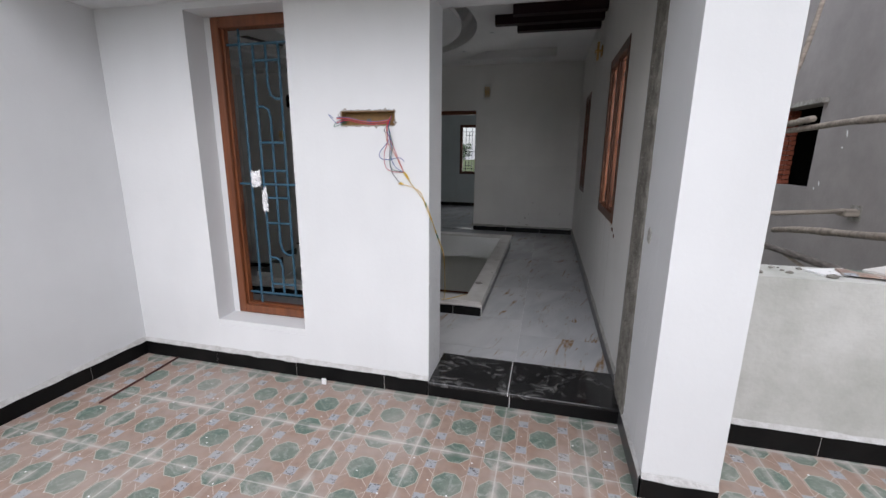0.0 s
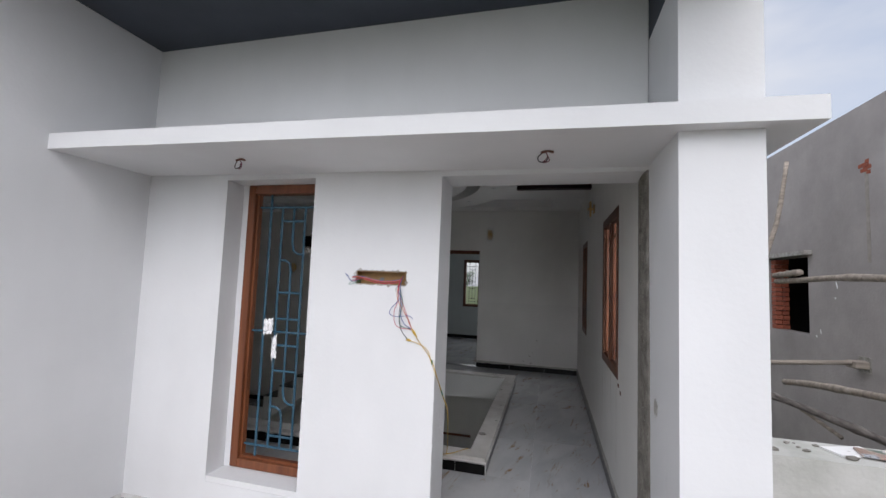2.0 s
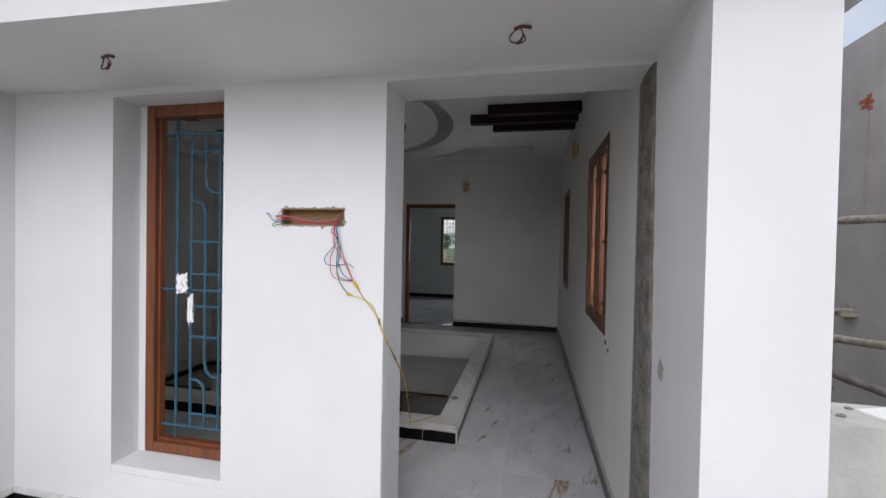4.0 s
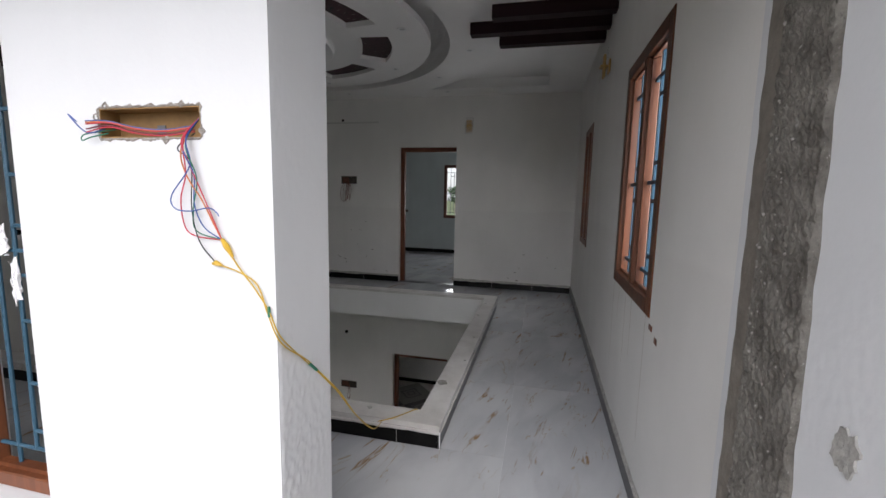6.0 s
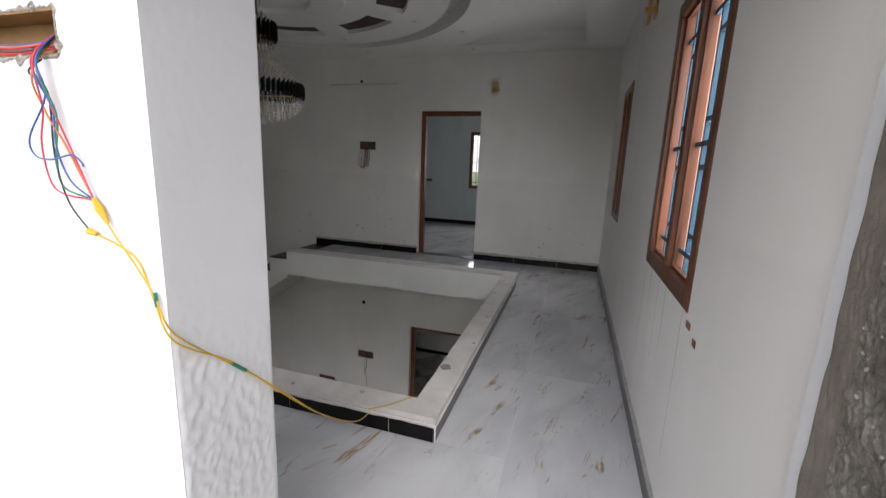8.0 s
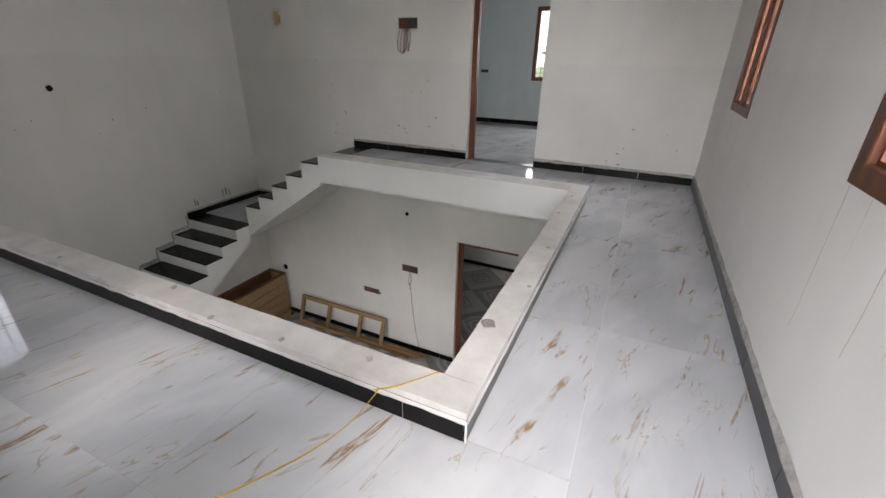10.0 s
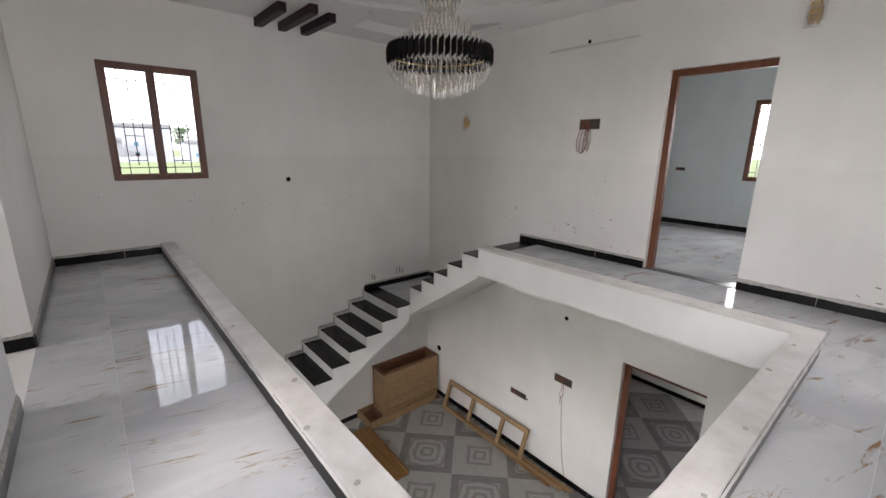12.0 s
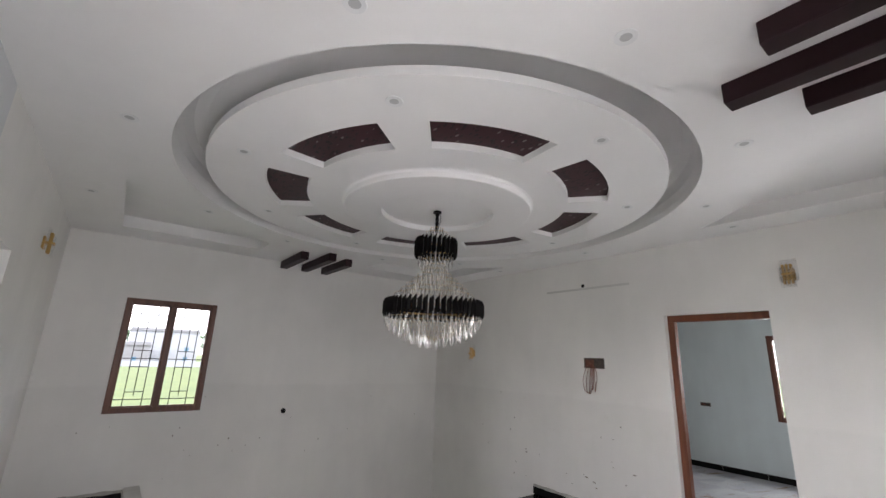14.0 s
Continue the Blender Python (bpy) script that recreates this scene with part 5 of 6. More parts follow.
skirting("baseboard", (-1.245, YF), (XE, YF), (0, -1), F1, 0.085, M_SKIRT, "black glossy skirting tile")
skirting("baseboard", (-3.95, YF), (-2.147, YF), (0, -1), F1, 0.085, M_SKIRT, "black glossy skirting tile")
skirting("baseboard", (XW, YN + 0.012), (XW, 5.115), (1, 0), F1, 0.085, M_SKIRT, "black glossy skirting tile")
skirting("baseboard", (XW + 0.012, YN), (-3.75, YN), (0, 1), F1, 0.085, M_SKIRT_GREY, "dark grey skirting tile")
skirting("baseboard", (-2.85, YN), (-0.575, YN), (0, 1), F1, 0.085, M_SKIRT_GREY, "dark grey skirting tile")
skirting("baseboard", (-3.75, 2.5), (-3.75, YN), (1, 0), F1, 0.085, M_SKIRT, "black glossy skirting tile")
skirting("baseboard", (XW, 5.118), (-0.451, 5.118), (0, -1), F1, 0.098, M_SKIRT, "black skirting tile on the curb face", top=False)
skirting("baseboard", (-0.462, 5.107), (-0.462, 8.08), (1, 0), F1, 0.098, M_SKIRT_GREY, "dark grey skirting tile on the curb side", top=False)
skirting("baseboard", (XW, 7.86), (XW, YF - 0.012), (1, 0), ZL + 0.002, 0.085, M_SKIRT, "black glossy landing skirting")
skirting("baseboard", (XW + 0.012, YF), (-5.12, YF), (0, -1), ZL + 0.002, 0.085, M_SKIRT, "black glossy landing skirting")
skirting("baseboard", (XW + 0.02, YF), (-2.235, YF), (0, -1), F0, 0.085, M_SKIRT, "black glossy lower hall skirting", top=False)
skirting("baseboard", (XW, 5.0), (XW, YF - 0.012), (1, 0), F0, 0.085, M_SKIRT, "black glossy lower hall skirting", top=False)
skirting("baseboard", (XW, 12.86), (XE, 12.86), (0, -1), F1, 0.085, M_SKIRT, "black glossy bedroom skirting", top=False)
skirting("baseboard", (XW, 12.86), (XE, 12.86), (0, -1), F0, 0.085, M_SKIRT, "black glossy lower room skirting", top=False)
thing("curb_corner_bead", boxes((-0.453, -0.447, 5.102, 5.108, F1, 0.03)), M_WHITEPLASTIC, "thin white corner bead on the curb corner", "corner bead")


# ---------- switch boxes and wiring ----------
def wire(name, ctrl, r, colour, label, parent=None, category="wire", seg=6):
    bm = tube(bmesh.new(), curve_pts(ctrl, 6), r, seg)
    ob = part(name, bm, M_WIRES[colour], parent, label, smooth=True) if parent else thing(name, bm, M_WIRES[colour], label, category, smooth=True)
    return ob


M_BOXBACK = mat("dusty_grey_brown_metal", (0.085, 0.065, 0.055), 0.8, colour2=(0.035, 0.026, 0.022), scale=30)
M_YELLOWBOX = mat("dusty_yellow_metal_box", (0.30, 0.17, 0.06), 0.7, var=0.3, scale=25)
sb = base("electrical_box", -0.915, FRONT, 1.45, "open dusty metal box in white wall with loose coloured wires", "electrical box")
bx0, bx1, bz0, bz1 = -1.065, -0.764, 1.448, 1.52
part("box_shell", boxes((bx0, bx1, FRONT + 0.05, FRONT + 0.055, bz0, bz1), (bx0, bx0 + 0.003, FRONT, FRONT + 0.05, bz0, bz1), (bx1 - 0.003, bx1, FRONT, FRONT + 0.05, bz0, bz1), (bx0 + 0.003, bx1 - 0.003, FRONT, FRONT + 0.05, bz0, bz0 + 0.003), (bx0 + 0.003, bx1 - 0.003, FRONT, FRONT + 0.05, bz1 - 0.003, bz1)), M_YELLOWBOX, sb)
part("knockout", boxes((-0.94, -0.915, FRONT + 0.047, FRONT + 0.05, 1.462, 1.485)), M_FARGREY, sb)
def ragged_rim(x0, x1, z0, z1, y, width, step, seed):
    """A chipped border round a hole in the plaster: in at the hole, ragged at its outer edge."""
    bm = bmesh.new()
    pts = []
    for (xa, za), (xb, zb), nx, nz in (((x0, z0), (x1, z0), 0, -1), ((x1, z0), (x1, z1), 1, 0), ((x1, z1), (x0, z1), 0, 1), ((x0, z1), (x0, z0), -1, 0)):
        n = max(3, int(math.hypot(xb - xa, zb - za) / step))
        pts += [(xa + (xb - xa) * k / n, za + (zb - za) * k / n, nx, nz) for k in range(n)]
    rows = [[], [], []]
    for k, (x, z, nx, nz) in enumerate(pts):
        q = noise.fractal(Vector((x * 48, z * 48, seed)), 0.8, 2.0, 4)
        w = width * max(0.3, 0.9 + 0.9 * q)
        for row, f, h in ((rows[0], 0.0, 0.0), (rows[1], 0.5, 0.0022 + 0.001 * q), (rows[2], 1.0, 0.0)):
            row.append(bm.verts.new((x + nx * w * f + nz * 0.002 * q, y - 0.0006 - h, z + nz * w * f + nx * 0.002 * q)))
    skin(bm, rows[0], rows[1]), skin(bm, rows[1], rows[2])
    return bm


M_CHIP = mat("chipped_grey_plaster", (0.44, 0.41, 0.38), 0.9, colour2=(0.22, 0.19, 0.165), scale=60, bump=0.9, bscale=150)
part("broken_plaster", ragged_rim(bx0, bx1, bz0, bz1, FRONT, 0.007, 0.003, 2.0), M_CHIP, sb, "chipped grey plaster round the box")
for x_, z_, w_ in ((bx0 - 0.010, bz1 - 0.020, 0.010), (bx1 + 0.004, bz0 + 0.015, 0.008), (bx0 + 0.02, bz1 + 0.006, 0.006), (bx1 - 0.05, bz1 + 0.005, 0.005), (bx1 - 0.10, bz0 - 0.006, 0.005)):
    part("broken_plaster", ragged_rim(x_ - w_ * 0.5, x_ + w_ * 0.5, z_ - w_ * 0.5, z_ + w_ * 0.5, FRONT - 0.0005, 0.006, 0.0025, x_ * 9), M_CHIP, sb)
FY = FRONT
src = (-0.792, FY + 0.03, 1.50)
hub = (-0.712, FY - 0.008, 1.205)
wire("loose_wire", [src, (-0.800, FY - 0.02, 1.44), (-0.790, FY - 0.015, 1.39), (-0.765, FY - 0.012, 1.33), (-0.735, FY - 0.01, 1.26), hub], 0.0016, "red", "red wire", sb)
wire("loose_wire", [src, (-0.795, FY - 0.02, 1.44), (-0.800, FY - 0.014, 1.36), (-0.820, FY - 0.012, 1.30), (-0.815, FY - 0.01, 1.235), (-0.785, FY - 0.01, 1.212), hub], 0.0016, "red", "red wire", sb)
wire("loose_wire", [src, (-0.788, FY - 0.02, 1.44), (-0.785, FY - 0.016, 1.38), (-0.842, FY - 0.016, 1.31), (-0.838, FY - 0.014, 1.278), (-0.79, FY - 0.018, 1.272), (-0.735, FY - 0.02, 1.281), (-0.712, FY - 0.02, 1.27), (-0.708, FY - 0.02, 1.262)], 0.0016, "blue", "blue wire", sb)
wire("loose_wire", [src, (-0.800, FY - 0.02, 1.43), (-0.778, FY - 0.013, 1.36), (-0.782, FY - 0.012, 1.29), (-0.760, FY - 0.01, 1.235), hub], 0.0016, "blue", "blue wire", sb)
wire("loose_wire", [src, (-0.790, FY - 0.02, 1.43), (-0.770, FY - 0.013, 1.35), (-0.785, FY - 0.012, 1.28), (-0.782, FY - 0.01, 1.225), hub], 0.0016, "green", "green wire", sb)
wire("loose_wire", [src, (-0.802, FY - 0.02, 1.42), (-0.800, FY - 0.013, 1.36), (-0.760, FY - 0.012, 1.30), (-0.735, FY - 0.01, 1.25), hub], 0.0018, "orange", "orange wire", sb)
wire("loose_wire", [(-0.80, FY + 0.02, 1.46), (-0.815, FY - 0.018, 1.42), (-0.785, FY - 0.012, 1.385), (-0.790, FY - 0.012, 1.28), (-0.775, FY - 0.01, 1.20), (-0.732, FY - 0.008, 1.147)], 0.0016, "black", "black wire", sb)
for c, dz in (("maroon", 0.0), ("red", 0.006), ("red", -0.004), ("blue", 0.01), ("orange", 0.008)):
    wire("loose_wire", [(-0.80, FY + 0.02, 1.468 + dz), (-0.87, FY + 0.0, 1.456 + dz), (-0.95, FY - 0.004, 1.462 + dz), (-1.03, FY - 0.006, 1.478 + dz), (-1.085, FY - 0.02, 1.468 + 2 * dz)], 0.0017, c, c + " wire", sb)
wire("loose_wire", [(-1.03, FY + 0.01, 1.47), (-1.09, FY - 0.02, 1.455), (-1.10, FY - 0.02, 1.440), (-1.075, FY - 0.02, 1.447), (-1.04, FY, 1.46)], 0.0016, "green", "green wire", sb)
wire("loose_wire", [(-1.05, FY, 1.47), (-1.085, FY - 0.02, 1.46), (-1.125, FY - 0.03, 1.502), (-1.10, FY - 0.03, 1.485)], 0.0016, "blue", "blue wire", sb)
part("tape_joint", tube(bmesh.new(), [(-0.712, FY - 0.008, 1.207), (-0.698, FY - 0.010, 1.19), (-0.682, FY - 0.010, 1.166)], [0.004, 0.0075, 0.003], 8), M_WIRES["yellow"], sb, "yellow tape joint")
part("tape_joint", tube(bmesh.new(), [(-0.742, FY - 0.008, 1.146), (-0.73, FY - 0.010, 1.148), (-0.715, FY - 0.009, 1.143)], [0.003, 0.007, 0.003], 8), M_WIRES["yellow"], sb, "yellow tape joint")
# the long yellow twin wire, from the box over the door reveal to the curb
yw = base("yellow_cable", -0.71, FY, 1.2, "long twisted yellow cable hanging from the box to the curb", "cable")
shared = [(-0.567, 3.995, 0.87), (-0.566, 4.075, 0.795), (-0.562, 4.165, 0.70), (-0.60, 4.36, 0.52), (-0.66, 4.62, 0.31), (-0.72, 4.85, 0.16), (-0.77, 5.05, 0.078), (-0.79, 5.06, 0.071), (-0.73, 5.11, 0.069), (-0.66, 5.20, 0.069), (-0.623, 5.245, 0.066), (-0.615, 5.262, 0.0)]
wire("strand", [(-0.712, FY - 0.008, 1.205), (-0.675, FY - 0.008, 1.15), (-0.625, FY - 0.008, 1.09), (-0.590, FY - 0.008, 1.04), (-0.566, 3.886, 0.975)] + shared, 0.0018, "yellow", "", yw)
wire("strand", [(-0.715, FY - 0.008, 1.142), (-0.665, FY - 0.008, 1.128), (-0.618, FY - 0.008, 1.10), (-0.592, FY - 0.008, 1.03), (-0.563, 3.884, 0.96)] + [(x + 0.002, y + 0.002 * (-1) ** k, z + 0.003) for k, (x, y, z) in enumerate(shared)], 0.0018, "yellow", "", yw)
part("green_tape", tube(bmesh.new(), [(-0.566, 4.01, 0.858), (-0.565, 4.045, 0.825)], 0.0042, 8), M_WIRES["green"], yw, "green tape wrap")
part("green_tape", tube(bmesh.new(), [(-0.590, FY - 0.008, 1.05), (-0.589, FY - 0.008, 1.025)], 0.0035, 8), M_WIRES["green"], yw, "green tape wrap")


def wall_box(x0, x1, z0, z1, y, label, dangling=(), colour="copper"):
    b = base("switch_box", (x0 + x1) / 2, y, z0, label, "switch box")
    part("rim", boxes((x0, x1, y - 0.004, y + 0.001, z0, z0 + 0.006), (x0, x1, y - 0.004, y + 0.001, z1 - 0.006, z1), (x0, x0 + 0.006, y - 0.004, y + 0.001, z0 + 0.006, z1 - 0.006), (x1 - 0.006, x1, y - 0.004, y + 0.001, z0 + 0.006, z1 - 0.006)), M_CEMENT, b)
    part("back_plate", boxes((x0 + 0.006, x1 - 0.006, y - 0.001, y + 0.001, z0 + 0.006, z1 - 0.006)), M_BOXBACK, b)
    part("inner_wires", boxes((x0 + 0.02, (x0 + x1) / 2, y - 0.003, y - 0.0015, z0 + 0.02, z1 - 0.02), bevel=0.0005), M_DARKWOOD, b)
    for pts in dangling:
        wire("loose_wire", [(px, y - 0.01 - dy, pz) for px, pz, dy in pts], 0.003, colour, "", b)
    return b


wall_box(-3.134, -2.865, 1.479, 1.60, YF, "dark recessed switch box with looping copper wires",
         [[(-3.06, 1.55, 0), (-3.09 + 0.03 * k, 1.48, 0.02), (-3.13 + 0.045 * k, 1.36, 0.03), (-3.12 + 0.035 * k, 1.24 - 0.02 * (k % 3), 0.03), (-3.06 + 0.02 * k, 1.20 + 0.03 * k, 0.02), (-3.05 + 0.015 * k, 1.34, 0.02), (-3.03 + 0.01 * k, 1.50, 0)] for k in range(5)])
wall_box(-3.955, -3.64, -2.56, -2.465, YF, "dark empty recessed switch box in the lower wall")
wall_box(-3.175, -2.889, -1.98, -1.86, YF, "dark recessed switch box with a hanging wire bundle",
         [[(-3.03, -1.93, 0), (-3.03, -2.05, 0.02), (-3.05, -2.14, 0.02), (-3.02, -2.2, 0.02), (-3.0, -2.12, 0.02), (-3.01, -2.0, 0.0)], [(-3.02, -1.94, 0), (-3.0, -2.1, 0.02), (-3.04, -2.2, 0.02), (-3.03, -2.28, 0.02)]])
wire("hanging_wire", [(-3.02, YF - 0.02, -2.2), (-2.99, YF - 0.02, -2.6), (-2.93, YF - 0.02, -3.1), (-2.86, YF - 0.02, -3.40), (-2.80, YF - 0.05, -3.488)], 0.003, "copper", "thin wire hanging down the lower wall to the floor")
wall_box(-3.33, -3.17, 0.90, 0.96, 12.86, "small dark recessed switch box in the bedroom wall")


def small_hole(axis, x, y, z, r, label):
    """A round conduit mouth standing a little proud of the wall, black all over for the shade inside."""
    bm = bmesh.new()
    d = Vector((1, 0, 0)) if axis == "x" else Vector((0, -1, 0))
    c = Vector((x, y, z))
    u, w = (Vector((0, 1, 0)), Vector((0, 0, 1))) if axis == "x" else (Vector((1, 0, 0)), Vector((0, 0, 1)))
    n = 12
    rings = []
    for rr, dd in ((r * 1.25, 0.0), (r * 1.2, 0.003), (r * 0.85, 0.003), (r * 0.8, 0.0005)):
        rings.append([bm.verts.new(c + d * dd + (u * math.cos(2 * math.pi * k / n) + w * math.sin(2 * math.pi * k / n)) * rr) for k in range(n)])
    for a, b in zip(rings, rings[1:]):
        skin(bm, a, b)
    bm.faces.new(rings[-1])
    return thing("conduit_hole", bm, M_BLACK, label, "conduit hole")


small_hole("x", XW, 6.715, 0.772, 0.027, "small dark round conduit hole in the white wall")
small_hole("y", -5.757, YF, -2.516, 0.045, "dark round conduit hole in the lower wall")
small_hole("y", -3.068, YF, -0.995, 0.024, "small dark conduit hole under the slab")
small_hole("y", -3.62, YF, -2.53, 0.012, "tiny dark screw hole in the lower wall")
bm = bmesh.new()
add_box(bm, -3.654, -2.495, YF - 0.006, YF - 0.0005, 2.418, 2.443)
thing("wall_conduit_strip", bm, M_JOINT, "thin grey conduit strip high on the white wall", "conduit strip")
small_hole("y", -3.10, YF, 2.47, 0.018, "small grey conduit mouth above the strip")

# ceiling hooks: bunched wire ends under the shelf
for x, y, z in ((-1.635, 3.551, 2.101), (0.0, 3.574, 2.086)):
    h = base("ceiling_wire_hook", x, y, z, "curled brown wire ends hanging from the shelf underside", "wire hook", "wire hooks under the shelf")
    bm = tube(bmesh.new(), [(x - 0.028, y, z - 0.004), (x, y, z + 0.004), (x + 0.028, y, z - 0.003)], 0.006, 6)
    part("clip", bm, M_DARKWOOD, h)
    for k, c in enumerate(("black", "maroon")):
        o = 0.012 * (k - 1.5)
        wire("loop", [(x + o, y, z), (x + o - 0.024 + 0.03 * k, y + 0.012, z - 0.022), (x + o - 0.014, y + 0.012 * k, z - 0.046), (x + o + 0.014, y, z - 0.043), (x + o + 0.020 - 0.012 * k, y, z - 0.020)], 0.0025, c, "", h)

thing("steel_rod", tube(bmesh.new(), [(-2.349, 3.317, FB + 0.006), (-2.375, 3.868, FB + 0.006)], 0.006, 8), mat("rusty_steel", (0.10, 0.035, 0.03), 0.7, var=0.3, scale=40), "thin rusty steel rod lying on the tiles", "steel rod", smooth=True)


# ---------- wall lamps ----------
def wall_lamp(x, y, z, yaw):
    """Built looking along -y at the origin, then turned."""
    lamp = base("wall_lamp", 0, 0, 0, "small wall lamp with gold bars and clear glass plates", "wall lamp", "hall wall lamps")
    part("back_plate", boxes((-0.045, 0.045, -0.016, -0.001, -0.05, 0.05), bevel=0.004), M_GOLD, lamp)
    for k in (-1, 0, 1):
        part("gold_bar", tube(bmesh.new(), [(k * 0.028, -0.045, -0.085), (k * 0.028, -0.045, 0.085)], 0.010, 10), M_GOLD, lamp)
    part("glass_plate", boxes((-0.055, 0.055, -0.072, -0.067, -0.115, 0.06), bevel=0.002), M_GLASS, lamp)
    part("glass_plate", boxes((-0.055, 0.07, -0.030, -0.024, -0.06, 0.13), bevel=0.002), M_GLASS, lamp)
    part("bracket", boxes((-0.035, 0.035, -0.076, -0.016, -0.008, 0.008)), M_GOLD, lamp)
    ob = copy_thing(lamp, pose(x, y, z, 0, 0, yaw))
    for o in (*lamp.children, lamp):
        bpy.data.objects.remove(o)
    return ob


wall_lamp(-1.06, YF, 2.34, 0)
wall_lamp(-5.13, YF, 1.62, 0)
wall_lamp(XE, 6.67, 2.36, -90)
wall_lamp(-4.70, YN, 2.34, 180)

# ---------- chandelier ----------
chx, chy = CX, CY
ch = base("chandelier", chx, chy, CZ, "crystal chandelier with two black faceted bands and clear drops", "chandelier")
part("ceiling_cap", tube(bmesh.new(), [(chx, chy, CZ - 0.025), (chx, chy, CZ - 0.04)], 0.035, 20), M_BLACK, ch)
bm = bmesh.new()
for k in range(9):
    z = CZ - 0.035 - 0.020 * k
    if k % 2:
        tube(bm, [(chx - 0.008, chy, z), (chx + 0.008, chy, z - 0.001)], 0.016, 8)
    else:
        tube(bm, [(chx, chy, z + 0.012), (chx, chy, z - 0.020)], 0.013, 8)
part("chain_sleeve", bm, M_BLACK, ch)
part("cord", tube(bmesh.new(), curve_pts([(chx + 0.01, chy, CZ - 0.03), (chx + 0.04, chy, CZ - 0.06), (chx + 0.05, chy, CZ - 0.12), (chx + 0.02, chy, CZ - 0.19)], 5), 0.002, 5), M_BLACK, ch)
part("stem", tube(bmesh.new(), [(chx, chy, CZ - 0.2), (chx, chy, 1.66)], 0.005, 10), M_LENS, ch)


def black_band(r, z0, z1, n, label):
    for k in range(n):
        bm = bmesh.new()
        a = 2 * math.pi * k / n
        w = math.pi * r / n * 0.80
        c = Vector((math.cos(a), math.sin(a), 0))
        t = Vector((-c.y, c.x, 0))
        o = Vector((chx, chy, 0)) + c * r
        prof_ = [(-w, z1 - 0.035, 0), (w, z1, 0), (w, z0 + 0.03, 0), (-w, z0, 0)]
        fr_ = [bm.verts.new(o + t * x + Vector((0, 0, z)) + c * 0.004) for x, z, _ in prof_]
        rid = [bm.verts.new(o + c * 0.018 + Vector((0, 0, z1 - 0.03))), bm.verts.new(o + c * 0.018 + Vector((0, 0, z0 + 0.03)))]
        bk = [bm.verts.new(o + t * x * 0.96 + Vector((0, 0, z)) - c * 0.012) for x, z, _ in prof_]
        bm.faces.new((fr_[0], rid[0], rid[1], fr_[3]))
        bm.faces.new((fr_[1], fr_[2], rid[1], rid[0]))
        bm.faces.new((fr_[0], fr_[1], rid[0])), bm.faces.new((fr_[3], rid[1], fr_[2]))
        bm.faces.new(bk)
        for i in range(4):
            bm.faces.new((fr_[i], fr_[(i + 1) % 4], bk[(i + 1) % 4], bk[i]))
        part("black_facet", bm, M_BLACK, ch)
    part("band_hoop", tube(bmesh.new(), [(chx + (r - 0.02) * math.cos(2 * math.pi * k / 40), chy + (r - 0.02) * math.sin(2 * math.pi * k / 40), (z0 + z1) / 2) for k in range(41)], 0.005, 5), M_GOLD, ch, label)


def drops(r, z0, z1, n, w=0.013, phase=0.0):
    """A ring of hanging cut-glass rods with pointed ends."""
    bm = bmesh.new()
    for k in range(n):
        a = 2 * math.pi * (k + phase) / n
        x, y = chx + r * math.cos(a), chy + r * math.sin(a)
        top = bm.verts.new((x, y, z1))
        bot = bm.verts.new((x, y, z0))
        q = []
        for zz, ww in ((z1 - 0.012, w), (z0 + 0.025, w * 0.8)):
            q.append([bm.verts.new((x + ww * math.cos(a + math.pi / 2 * j), y + ww * math.sin(a + math.pi / 2 * j), zz)) for j in range(4)])
        for j in range(4):
            bm.faces.new((top, q[0][j], q[0][(j + 1) % 4]))
            bm.faces.new((q[0][j], q[1][j], q[1][(j + 1) % 4], q[0][(j + 1) % 4]))
            bm.faces.new((bot, q[1][(j + 1) % 4], q[1][j]))
    return bm


black_band(0.165, 2.345, 2.52, 26, "gold hoop of the small band")
black_band(0.395, 1.845, 1.99, 56, "gold hoop of the wide band")
tiers = [(0.055, 2.52, 2.61, 12), (0.09, 2.50, 2.57, 16), (0.145, 2.27, 2.37, 28), (0.115, 2.23, 2.33, 22), (0.085, 2.19, 2.29, 18)]
tiers += [(0.10 + 0.045 * k, 2.165 - 0.042 * k, 2.245 - 0.042 * k, 20 + 8 * k) for k in range(6)]
# the bowl under the wide band: short rods in closely stacked rings
tiers += [(0.385 * math.cos(radians(8 + 9.6 * k)) + 0.01, 1.790 - 0.205 * math.sin(radians(8.6 * k)), 1.875 - 0.205 * math.sin(radians(8.6 * k)), int(46 * math.cos(radians(8 + 9.6 * k))) + 5) for k in range(9)]
for r, z0, z1, n in tiers:
    tagged(part("crystal_tier", drops(r, z0, z1, n, 0.0072, rng.random()), M_CRYSTAL, ch, "ring of clear cut crystal rods"), kind="stuff")
    hoop = tube(bmesh.new(), [(chx + r * math.cos(2 * math.pi * k / 32), chy + r * math.sin(2 * math.pi * k / 32), z1) for k in range(33)], 0.0012, 5)
    part("hoop", hoop, M_GOLD, ch)

# ---------- lower hall joinery ----------
crate = base("wooden_crate", -5.88, 8.57, F0, "deep raw timber crate, open on top, standing in a low tray", "crate")
cx0, cx1, cy0, cy1, cz0, bh = -6.075, -5.69, 7.965, 9.17, F0 + 0.022, 0.168


